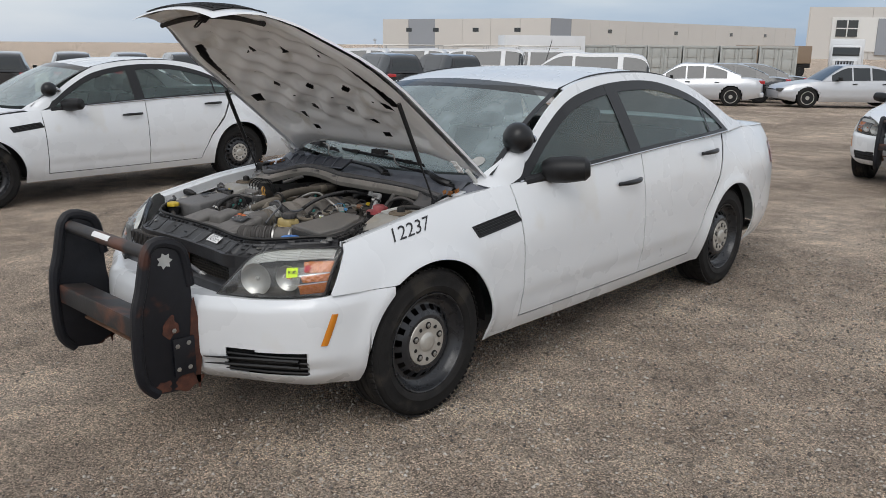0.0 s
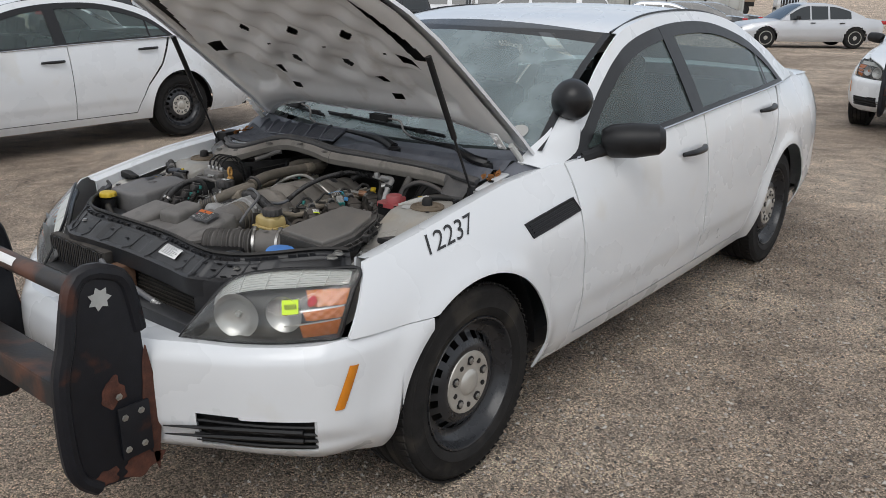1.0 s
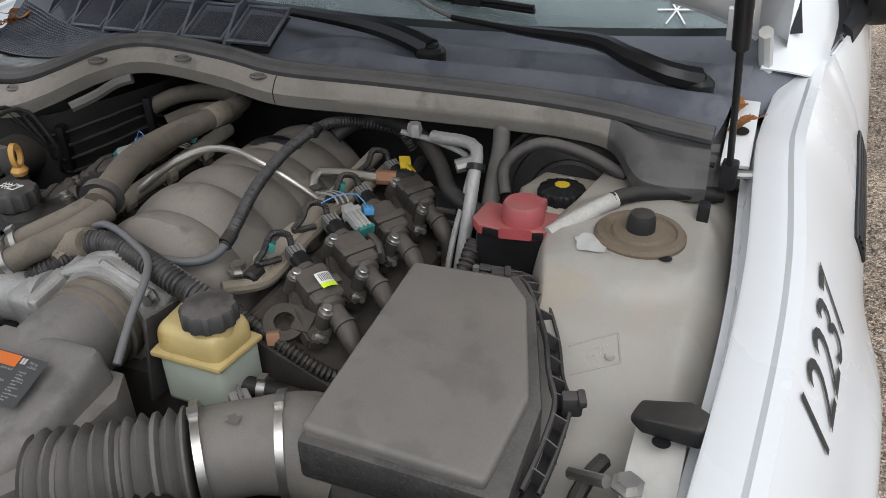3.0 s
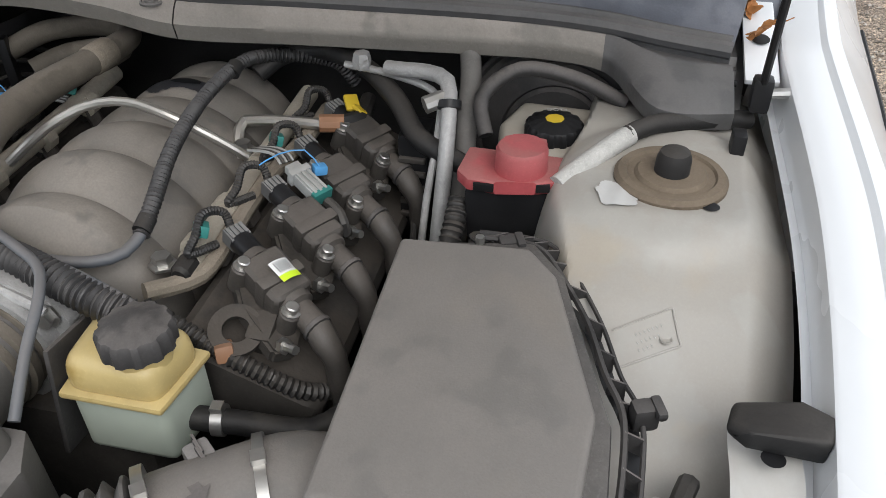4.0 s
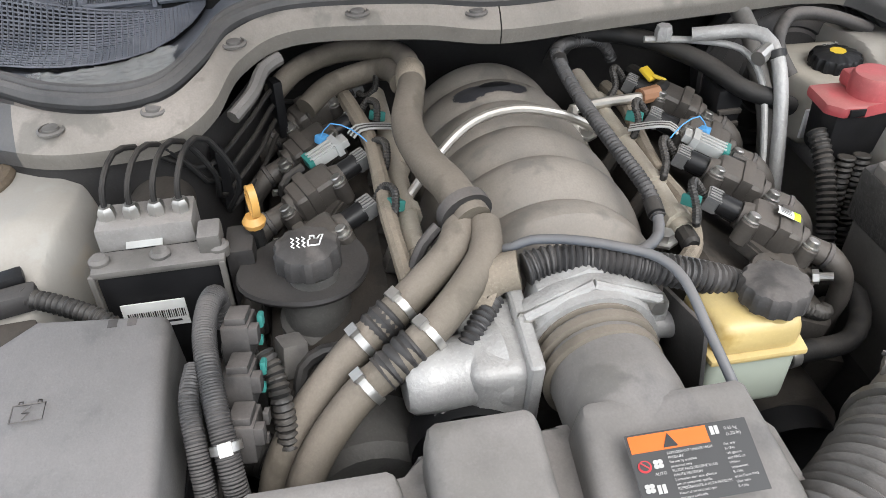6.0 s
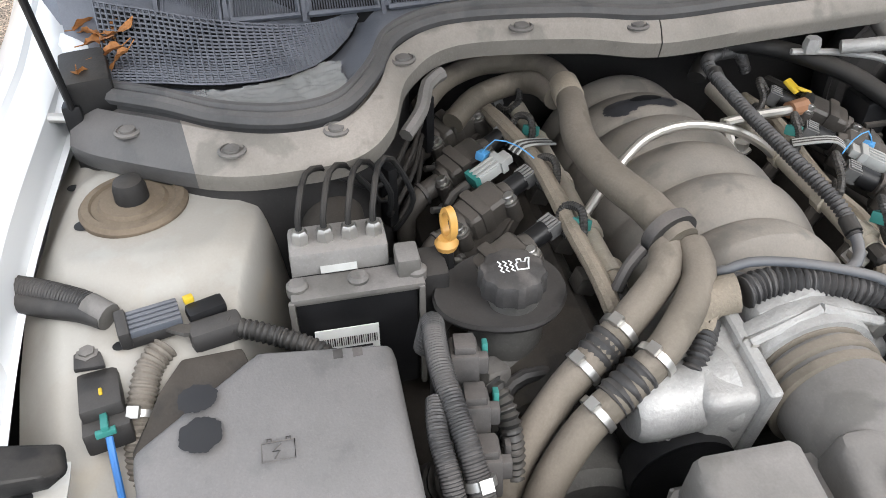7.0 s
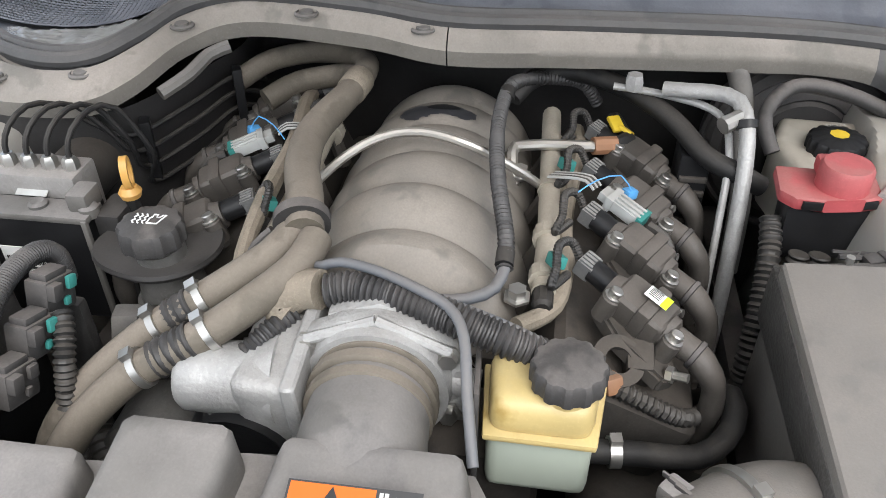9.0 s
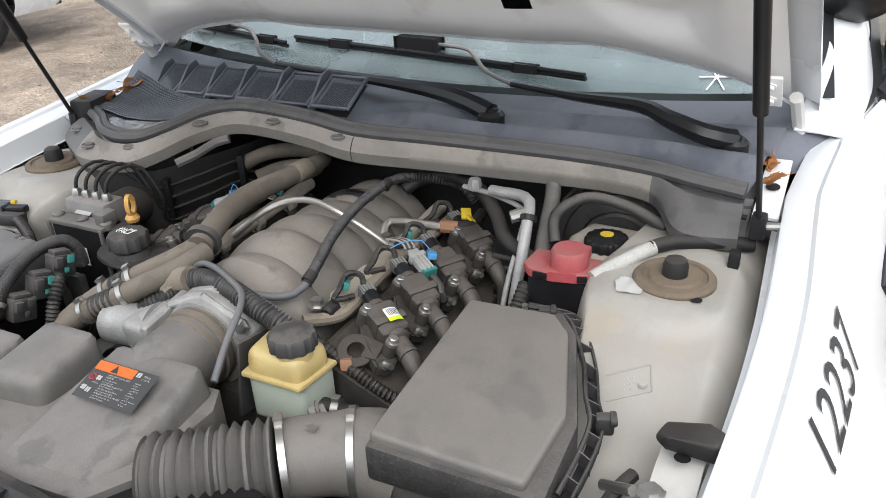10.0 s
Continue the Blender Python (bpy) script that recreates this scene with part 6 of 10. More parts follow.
    bm = sheet(B(), lambda u, v: pt(0.520 + 0.052 * u, 0.38 + 0.26 * v) + Vector((0, 0, 0.009)), 4, 4)
    lb = part("support_label", bm, WHITE, rs, "white information label with print")
    for k in range(8):
        bm = sheet(B(), lambda u, v: pt(0.523 + 0.046 * u * (1, 0.7, 0.85, 0.6, 0.95)[k % 5], 0.40 + 0.028 * k + 0.009 * v) + Vector((0, 0, 0.0102)), 4, 1)
        part("label_line", bm, LABELGREY, lb)
    for sgn in (-1, 1):
        bm = prism(B(), [(-0.648, sgn * 0.315), (-0.60, sgn * 0.315), (-0.575, sgn * 0.41), (-0.615, sgn * 0.40)][::sgn], 0.46, 0.755, 0.008)
        part("support_leg", bm, RADSUP, rs)
        # bolts that hold the support to the fender
    for x, y, z in ((-0.374, -0.591, 0.815), (-0.345, -0.590, 0.820)):
        part("support_bolt", bolt(B(), (x, y, z), (0, 0, 1), 0.012, 0.009), STEEL, rs)
    bm = box(B(), (-0.69, 0, 0.615), (0.06, 0.80, 0.06), 0.008)
    part("lower_bar", bm, RADSUP, rs, "black lower cross bar")
    # condenser and oil cooler
    bm = box(B(), (-0.575, 0.0, 0.58), (0.02, 0.78, 0.36), 0.003)
    cd = part("condenser", bm, BLACK, car, "dark condenser core")
    for k in range(22):
        part("condenser_fin", box(B(), (-0.587, 0, 0.43 + 0.0135 * k), (0.006, 0.74, 0.006), 0), DARKENG, cd)
    bm = box(B(), (-0.645, 0.26, 0.655), (0.03, 0.32, 0.16), 0.005)
    oc = part("oil_cooler", bm, DARKENG, car, "finned oil cooler with stone-chipped fins")
    for k in range(26):
        part("cooler_fin", box(B(), (-0.664, 0.115 + 0.0116 * k, 0.655), (0.012, 0.006, 0.15), 0), RADSUP if k % 2 else DARKENG, oc)
    bm = prism(B(), [(-0.675, 0.03), (-0.67, 0.085), (-0.60, 0.085), (-0.60, 0.03)], 0.56, 0.70, 0.004)
    part("cooler_bracket", bm, RUSTY, oc, "rust-brown bracket")
    for pts, fit in (([(-0.672, 0.10, 0.712), (-0.69, 0.03, 0.70), (-0.685, -0.08, 0.672), (-0.675, -0.16, 0.645)], (-0.674, -0.165, 0.643)),
                     ([(-0.675, 0.10, 0.60), (-0.70, 0.0, 0.585), (-0.69, -0.12, 0.60), (-0.665, -0.20, 0.59)], (-0.664, -0.205, 0.588))):
        pp = part("cooler_pipe", tube(B(), pts, 0.009, 8), GREYLINE, oc, "black cooler pipe")
        part("pipe_fitting", tube(B(), [Vector(pts[-1]), Vector(pts[-1]) + (Vector(pts[-1]) - Vector(pts[-2])).normalized() * 0.045], 0.012, 10, rib=0.0015, pitch=0.009), STEEL, pp)
    # fillers along the driver's front
    bm = lathe(B(), [(0.044, 0.0), (0.046, 0.006), (0.042, 0.013), (0.02, 0.018), (0, 0.018)], Matrix.Translation((-0.408, -0.425, 0.797)) @ Matrix.Rotation(radians(-6), 4, "Y") @ Matrix.Diagonal((0.86, 1.08, 1, 1)), 32)
    box(bm, (-0.394, -0.480, 0.803), (0.03, 0.018, 0.010), 0.003)
    part("washer_cap", bm, BLUE, car, "bright blue washer filler cap")
    part("washer_neck", tube(B(), [(-0.404, -0.423, 0.66), (-0.406, -0.424, 0.80)], 0.026, 16, smooth=False), BLACK, car)
    rc = cap_ribbed("radiator_cap", (-0.502, -0.330, 0.774), 0.030, 0.026, BLACK, car, "black radiator cap with yellow print", 8)
    bm = lathe(B(), [(0.0075, 0.0), (0.0095, 0.0006), (0.0075, 0.0)], Matrix.Translation((-0.509, -0.330, 0.8016)), 20)
    tri = text_bm("!", 0.016)
    bmesh.ops.transform(tri, matrix=Matrix.Translation((-0.491, -0.324, 0.8018)) @ Matrix.Rotation(-1.3, 4, "Z"), verts=tri.verts)
    part("cap_print", bm, YELLOW, rc)
    part("cap_mark", tri, YELLOW, rc)
    part("filler_neck", tube(B(), [(-0.502, -0.330, 0.66), (-0.502, -0.330, 0.774)], 0.024, 14, smooth=False), BLACK, car)
    part("valve_cap", lathe(B(), [(0.011, 0), (0.012, 0.02), (0.010, 0.03), (0, 0.031)], Matrix.Translation((-0.449, -0.368, 0.762)), 12, wob=0.08, teeth=6), RED, car, "dark red service valve cap")
    part("valve_pipe", tube(B(), [(-0.449, -0.368, 0.765), (-0.451, -0.366, 0.73), (-0.475, -0.385, 0.70), (-0.515, -0.385, 0.66)], 0.009, 10), ALU, car, "bare aluminium line")
    cap_ribbed("coolant_cap", (-0.40, 0.47, 0.808), 0.030, 0.017, YELLOW, car, "yellow coolant cap", 10)
    part("coolant_neck", tube(B(), [(-0.40, 0.47, 0.66), (-0.40, 0.47, 0.80)], 0.027, 14, smooth=False), BLACK, car)
    part("coolant_hose", tube(B(), [(-0.42, 0.44, 0.78), (-0.44, 0.40, 0.77), (-0.43, 0.36, 0.72), (-0.40, 0.34, 0.64)], 0.012, 10), RUBBER, car)
    bm = B()
    box(bm, (-0.44, 0.10, 0.60), (0.10, 0.70, 0.34), 0.01)
    part("fan_shroud", bm, BLACK, car, "black fan shroud")


def air_intake(car):
    """Resonator cover, corrugated duct, airbox and throttle duct."""
    body = B()
    poly = [(-0.30, 0.050), (-0.30, -0.100), (-0.335, -0.120), (-0.46, -0.118), (-0.505, -0.09), (-0.515, 0.10), (-0.49, 0.125), (-0.48, 0.285), (-0.46, 0.305), (-0.345, 0.305), (-0.33, 0.29), (-0.33, 0.175), (-0.308, 0.165), (-0.308, 0.07)]
    prism(body, poly, 0.72, 0.808, 0.004, inset=0.0, seg=2)
    ic = part("intake_cover", body, DUSTY2, car, "dusty grey-black plastic intake resonator")
    bm = prism(B(), [(-0.302, 0.048), (-0.302, -0.100), (-0.42, -0.116), (-0.50, -0.085), (-0.505, 0.066)], 0.775, 0.85, 0.016, inset=0.012, seg=4, tops=[0.850, 0.852, 0.826, 0.806, 0.806])
    la = part("label_lobe", bm, DUSTY2, ic)
    bm = prism(B(), [(-0.308, 0.165), (-0.308, 0.070), (-0.415, 0.070), (-0.425, 0.165)], 0.775, 0.856, 0.018, inset=0.006, seg=4, tops=[0.858, 0.858, 0.842, 0.842])
    part("mid_lobe", bm, DUSTY2, ic)
    bm = prism(B(), [(-0.332, 0.303), (-0.332, 0.180), (-0.488, 0.168), (-0.490, 0.30)], 0.775, 0.838, 0.016, inset=0.006, seg=4, tops=[0.842, 0.842, 0.816, 0.815])
    part("side_lobe", bm, DUSTY2, ic)
    # printed label on the lobe
    def lab(u, v, up):
        """u across from the passenger's side, v towards the nose."""
        return Vector((-0.356 - 0.050 * v, 0.021 - 0.092 * u, 0.8485 - 0.0168 * v + 0.0075 + up - 0.0025 * u * 0))
    def patch(u0, u1, v0, v1, up, material, name, parent, label=""):
        return part(name, sheet(B(), lambda u, v: lab(u0 + (u1 - u0) * u, v0 + (v1 - v0) * v, up), 3, 3), material, parent, label)
    base = patch(0, 1, 0, 1, 0, LABELGREY, "refrigerant_label", la, "dark label with orange warning band and print")
    patch(0.02, 0.66, 0.03, 0.27, 0.0006, LABELORANGE, "warning_band", base, "orange warning band")
    tri = B()
    vs = [tri.verts.new(lab(*q, 0.0011)) for q in ((0.34, 0.055), (0.28, 0.25), (0.40, 0.25))]
    tri.faces.new(vs)
    part("warning_sign", tri, INK, base)
    def put(text, u, v, size):
        bm = text_bm(text, size)
        for q in bm.verts:
            q.co = lab(u + q.co.x / 0.092, v - q.co.y / 0.0528, 0.0008)
        part("label_print", bm, LABELINK, base)
    for k, (text, big) in enumerate((("REFRIGERANT UNDER HIGH", 1), ("PRESSURE", 1), ("Service by qualified", 0), ("personnel only.", 0), ("FLUIDE FRIGORIGENE SOUS", 1), ("HAUTE PRESSION", 1), ("L'entretien doit etre effectue", 0),
                                     ("par un personnel qualifie.", 0), ("REFRIGERANTE A ALTA PRESION", 1), ("Hacer el servicio solo por", 0), ("personal calificado.", 0))):
        put(text, 0.29, 0.345 + 0.060 * k, 0.0027 if big else 0.0026)
    put("AUTO", 0.150, 0.60, 0.0032)
    for k, text in enumerate(("Use only", "R-134a", "refrigerant", "and PAG oil", "Utiliser", "uniquement", "R-134a", "et de l'huile PAG", "Usar solo", "R-134a")):
        put(text, 0.75, 0.345 + 0.064 * k, 0.0026)
    put("0.55 kg", 0.80, 0.14, 0.0034)
    put("(1.20 lb)", 0.80, 0.22, 0.0034)
    for u, v in ((0.09, 0.46),):
        bm = B()
        ring = [lab(u + 0.055 * math.cos(a), v + 0.085 * math.sin(a), 0.0008) for a in (2 * math.pi * k / 20 for k in range(20))]
        bm.faces.new([bm.verts.new(q) for q in ring])
        st = part("stop_sign", bm, LABELRED, base)
        bm = B()
        bm.faces.new([bm.verts.new(lab(u + 0.040 * math.cos(a), v + 0.062 * math.sin(a), 0.0014)) for a in (2 * math.pi * k / 20 for k in range(20))])
        part("sign_field", bm, LABELGREY, st)
        part("sign_bar", tube(B(), [lab(u - 0.03, v - 0.045, 0.002), lab(u + 0.03, v + 0.045, 0.002)], 0.0006, 4, smooth=False), LABELRED, st)
    for u, v in ((0.20, 0.45), (0.08, 0.75)):
        bm = B()
        for k in range(4):
            a = math.pi / 4 + math.pi / 2 * k
            bm.faces.new([bm.verts.new(lab(u + 0.026 * math.cos(a) + 0.022 * math.cos(q), v + 0.04 * math.sin(a) + 0.034 * math.sin(q), 0.0008)) for q in (2 * math.pi * j / 10 for j in range(10))])
        part("fan_sign", bm, LABELINK, base)
    for u, v in ((0.17, 0.78), (0.72, 0.12)):
        patch(u - 0.035, u - 0.004, v - 0.06, v + 0.06, 0.0008, LABELINK, "book_sign", base)
        patch(u + 0.004, u + 0.035, v - 0.06, v + 0.06, 0.0008, LABELINK, "book_sign", base)
    # throttle duct
    bm = tube(B(), [(-0.335, -0.012, 0.790), (-0.30, -0.010, 0.803), (-0.265, -0.008, 0.805), (-0.215, -0.006, 0.803)], 0.052, 32, 0.006, radii=(0.050, 0.052, 0.050, 0.051))
    td = part("throttle_duct", bm, DUSTY2, car, "dusty rubber duct into the throttle body")
    for x, r in ((-0.250, 0.054), (-0.234, 0.056), (-0.218, 0.054)):
        part("duct_ring", lathe(B(), [(r - 0.003, -0.006), (r, -0.004), (r, 0.004), (r - 0.003, 0.006)], frame_at((x, -0.006, 0.803), (1, 0, 0)), 36), HOSE, td)
    # airbox
    low = [(-0.088, -0.340), (-0.078, -0.440), (-0.115, -0.475), (-0.255, -0.518), (-0.345, -0.512), (-0.350, -0.342)]
    bm = prism(B(), low, 0.66, 0.832, 0.010, seg=2)
    ab = part("airbox", bm, DUCT, car, "black plastic airbox")
    rimline = [(-0.080, -0.337), (-0.060, -0.452), (-0.096, -0.482), (-0.240, -0.530), (-0.352, -0.532), (-0.355, -0.340)]
    bm = prism(B(), rimline, 0.800, 0.846, 0.006, seg=2, tops=[0.862, 0.862, 0.858, 0.846, 0.838, 0.846])
    part("airbox_collar", bm, SPECKLED, ab, "dark scuffed plastic collar under the lid")
    lid = [(-0.092, -0.340), (-0.083, -0.450), (-0.112, -0.476), (-0.243, -0.518), (-0.346, -0.511), (-0.347, -0.342)]
    bm = prism(B(), lid, 0.836, 0.87, 0.006, seg=3, tops=[0.875, 0.873, 0.870, 0.858, 0.851, 0.858])
    part("airbox_lid", bm, LID, ab, "plain grey-black airbox lid, lightly scuffed")
    for q in ((-0.218, -0.552, 0.838), (-0.060, -0.430, 0.852)):
        bm = box(B(), q, (0.015, 0.020, 0.022), 0.004, (0, 0, 20))
        box(bm, Vector(q) + Vector((0, -0.009, 0.009)), (0.020, 0.008, 0.008), 0.003, (0, 0, 20))
        part("lid_latch", bm, DARKDUST, ab, "black lid latch")
    part("lid_mark", lathe(B(), [(0.004, 0.0), (0.003, 0.001), (0, 0.0012)], Matrix.Translation((-0.305, -0.43, 0.8555)), 10), LIDMARK, ab)
    part("lid_stud", tube(B(), [(-0.070, -0.405, 0.84), (-0.070, -0.405, 0.868)], 0.004, 8, smooth=False), STEEL, ab)
    # throat, sensor housing and corrugated duct
    bm = tube(B(), [(-0.30, -0.36, 0.775), (-0.305, -0.315, 0.785), (-0.325, -0.272, 0.787), (-0.352, -0.235, 0.787)], 0.047, 28, 0.01, radii=(0.055, 0.052, 0.046, 0.046))
    th = part("sensor_housing", bm, LID, car, "dusty round air sensor housing")
    part("sensor_plug", box(B(), (-0.303, -0.246, 0.815), (0.020, 0.026, 0.016), 0.004, (0, 0, -40)), DUSTY2, th)
    for k in range(3):
        part("plug_rib", box(B(), (-0.303 + 0.005 * k - 0.005, -0.246 + 0.004 * k - 0.004, 0.824), (0.002, 0.020, 0.005), 0.001, (0, 0, -40)), DUSTY, th)
    arrow = B()
    ar = [(-0.014, -0.004), (0.004, -0.004), (0.004, -0.009), (0.016, 0), (0.004, 0.009), (0.004, 0.004), (-0.014, 0.004)]
    m = pose(-0.338, -0.262, 0.8335, 0, -8, 232)
    arrow.faces.new([arrow.verts.new(m @ Vector((x, y, 0))) for x, y in ar])
    part("flow_arrow", arrow, DUSTY, th)
    bm = tube(B(), [(-0.360, -0.226, 0.787), (-0.39, -0.185, 0.787), (-0.415, -0.150, 0.787), (-0.437, -0.112, 0.786)], 0.047, 28, rib=0.0045, pitch=0.0125)
    part("corrugated_duct", bm, DUCT, car, "dusty black corrugated intake duct")
    clamp(th, (-0.354, -0.232, 0.787), (-0.6, 0.75, 0), 0.0515, 0.008)
    clamp(th, (-0.312, -0.297, 0.787), (-0.45, 0.85, 0), 0.0505, 0.008)


def engine(car):
    # block and heads below, so that the gaps show machinery
    bm = box(B(), (0.04, 0, 0.60), (0.56, 0.30, 0.30), 0.03, seg=2)
    part("engine_block", bm, DARKENG, car, "grimy engine block")
    for sgn in (-1, 1):
        bm = box(B(), (0.045, sgn * 0.205, 0.735), (0.46, 0.15, 0.09), 0.02, (sgn * -24, 0, 0), 3)
        part("valve_cover", bm, DARKENG, car, "dusty valve cover")
        bm = box(B(), (0.045, sgn * 0.29, 0.62), (0.44, 0.06, 0.12), 0.02, (sgn * -20, 0, 0))
        part("exhaust_shield", bm, DARKENG, car, "grimy exhaust heat shield")

    # intake manifold with its humps
    def man(u, v):
        x = 0.285 - 0.445 * u
        a = math.pi * (v - 0.5) * 1.15
        hump = 0.0125 * abs(math.sin(math.pi * (u * 6.0 + 0.09))) ** 0.7
        wide = lerp((0, 0.06, 0.3, 0.7, 0.93, 1), (0.060, 0.085, 0.096, 0.100, 0.094, 0.070), u)
        high = lerp((0, 0.05, 0.26, 0.7, 0.90, 0.97, 1), (0.045, 0.074, 0.088, 0.107, 0.098, 0.072, 0.04), u) + hump
        return Vector((x, -0.006 + (wide + hump * 0.5) * math.sin(a) * (1.02 + 0.12 * (1 - math.cos(a))), 0.765 + high * max(-0.4, math.cos(a)) ** 1 if math.cos(a) > 0 else 0.765 + high * math.cos(a)))
    bm = sheet(B(), man, 110, 40)
    im = part("intake_manifold", bm, MANI, car, "dusty grey-brown plastic intake manifold with humps")
    bm = box(B(), (0.05, -0.006, 0.765), (0.42, 0.20, 0.05), 0.015)
    part("manifold_base", bm, DARKENG, im)
    bm = sheet(B(), lambda u, v: man(0.205 + 0.125 * u, 0.33 + 0.34 * v) + Vector((-0.0008, 0, 0.0012)), 60, 60,
               lambda u, v: math.hypot((u - 0.5) * 2, (v - 0.5) * 2) < 0.55 + 0.65 * noise.noise(Vector((u * 3, v * 3, 7))) + 0.12 * noise.noise(Vector((u * 13, v * 13, 5))))
    part("oil_stain", bm, OILSTAIN, im, "dark oily stain on the manifold")
    bm = sheet(B(), lambda u, v: man(0.243 + 0.028 * u, 0.445 + 0.11 * v) + Vector((-0.001, 0, 0.0026)), 24, 30, lambda u, v: math.hypot((u - 0.5) * 2, (v - 0.5) * 2) < 0.98)
    part("lifting_slot", bm, BLACK, im)
    part("vacuum_pipe", tube(B(), [(0.0, 0.13, 0.83), (0.03, 0.085, 0.868), (0.052, 0.045, 0.887), (0.058, 0.0, 0.893), (0.052, -0.05, 0.885), (0.06, -0.095, 0.858), (0.070, -0.125, 0.832)], 0.0052, 10), PIPE, car, "bare steel crossover pipe")

    # fuel rails, injectors and looms
    for sgn, pts in ((-1, [(0.235, -0.133, 0.831), (0.12, -0.136, 0.829), (-0.017, -0.140, 0.827), (-0.104, -0.139, 0.825)]), (1, [(0.235, 0.135, 0.835), (0.06, 0.132, 0.832), (-0.107, 0.132, 0.828)])):
        rl = part("fuel_rail", tube(B(), pts, 0.0115, 12, smooth=False), RAIL, car, "dusty fuel rail")
        for x in (0.16, 0.07, -0.02, -0.085):
            y = sgn * 0.130 if sgn > 0 else -0.1385
            part("injector", tube(B(), [(x, y, 0.825), (x, sgn * 0.118, 0.785)], 0.009, 8, smooth=False), COIL, rl)
            part("rail_collar", tube(B(), [(x - 0.008, y, 0.828), (x + 0.008, y, 0.828)], 0.0145, 10, smooth=False), RAIL, rl)
            part("injector_plug", box(B(), (x + 0.012, sgn * 0.150, 0.812), (0.022, 0.022, 0.020), 0.003, (sgn * 20, 0, 0)), COIL, rl)
        part("rail_end", lathe(B(), [(0.010, 0), (0.010, 0.018), (0.007, 0.022), (0, 0.022)], frame_at(pts[-1], (-1, 0, -0.05)), 10), RUBBER, rl)
    bm = tube(B(), [(0.131, -0.092, 0.842), (0.133, -0.130, 0.846), (0.137, -0.18, 0.845), (0.145, -0.205, 0.843)], 0.0065, 10)
    tube(bm, [(0.131, -0.095, 0.842), (0.118, -0.092, 0.838), (0.09, -0.098, 0.815)], 0.0065, 8)
    part("fuel_line", bm, PIPE, car, "bare metal fuel line")
    part("fuel_fitting", tube(B(), [(0.138, -0.182, 0.845), (0.147, -0.208, 0.843)], 0.0105, 10, smooth=False), COPPER, car, "brown line fitting")
    part("fuel_hose", tube(B(), [(0.147, -0.206, 0.843), (0.162, -0.222, 0.842), (0.19, -0.218, 0.835), (0.235, -0.21, 0.83)], 0.010, 10), RUBBER, car)
    part("yellow_tag", box(box(B(), (0.179, -0.208, 0.853), (0.022, 0.017, 0.005), 0.002, (10, -28, 30)), (0.170, -0.220, 0.850), (0.018, 0.011, 0.005), 0.002, (30, -10, 50)), YELLOW, car, "yellow tag on the fuel line")
    part("wire_loom", tube(B(), [(0.255, 0.178, 0.835), (0.20, 0.172, 0.845), (0.10, 0.156, 0.85), (0.02, 0.153, 0.85), (-0.05, 0.152, 0.845), (-0.10, 0.148, 0.838), (-0.14, 0.142, 0.82)], 0.0095, 10, radii=(0.0085, 0.0105, 0.010, 0.009, 0.010, 0.0085, 0.010)), BROWNWRAP, car, "brown taped wiring loom")
    part("wire_loom", tube(B(), [(0.21, -0.165, 0.825), (0.14, -0.168, 0.83), (0.06, -0.158, 0.828), (0.0, -0.155, 0.825), (-0.06, -0.158, 0.825), (-0.11, -0.150, 0.815), (-0.15, -0.118, 0.822)], 0.009, 10), BROWNWRAP, car, "brown taped wiring loom")
    # ignition coils
    for sgn in (-1, 1):
        ax = Vector((-0.50, -0.80, -0.30) if sgn < 0 else (-0.36, 0.88, -0.30)).normalized()
        lat = Vector((-1, 0, 0)) + ax * ax.x
        lat.normalize()
        up = lat.cross(ax)
        up *= 1 if up.z > 0 else -1
        rows = ((-0.116, -0.229), (-0.032, -0.232), (0.055, -0.234), (0.143, -0.238)) if sgn < 0 else ((-0.045, 0.228), (0.047, 0.226), (0.140, 0.226), (0.225, 0.218))
        for k, (x, y) in enumerate(rows):
            c = Vector((x, y, 0.822))
            f = frame_at(c, ax)
            bm = box(B(), (0, 0, -0.002), (0.042, 0.036, 0.056), 0.009, seg=3)
            box(bm, (0, 0.004, 0.004), (0.046, 0.034, 0.014), 0.004)
            lathe(bm, [(0.0175, 0.024), (0.0165, 0.031), (0.0125, 0.034), (0.0125, 0.048), (0, 0.048)], seg=18)
            lathe(bm, [(0, -0.038), (0.014, -0.038), (0.0165, -0.028)], seg=18)
            bmesh.ops.transform(bm, matrix=f, verts=bm.verts)
            cl = part("ignition_coil", bm, COIL, car, "dusty black ignition coil")
            # plate below with a stud at its outer end
            q = [c + lat * 0.020 - ax * 0.036 - up * 0.014, c + lat * 0.036 + ax * 0.0 - up * 0.018, c + lat * 0.040 + ax * 0.052 - up * 0.020, c + lat * 0.020 + ax * 0.060 - up * 0.020, c - lat * 0.012 + ax * 0.03 - up * 0.018, c - lat * 0.012 - ax * 0.03 - up * 0.014]
            bm = B()
            tops, lows = [bm.verts.new(p + up * 0.005) for p in q], [bm.verts.new(p - up * 0.012) for p in q]
            bm.faces.new(tops)
            bm.faces.new(lows[::-1])
            for i in range(6):
                bm.faces.new((tops[i], tops[(i + 1) % 6], lows[(i + 1) % 6], lows[i]))
            bmesh.ops.bevel(bm, geom=list(bm.edges), offset=0.003, segments=2, affect="EDGES")
            part("coil_bracket", bm, DARKENG, cl, "grimy coil bracket")
            st = c + lat * 0.029 + ax * 0.050 - up * 0.014
            bm = tube(B(), [st, st + up * 0.010 + ax * 0.016], 0.0042, 8, smooth=False)
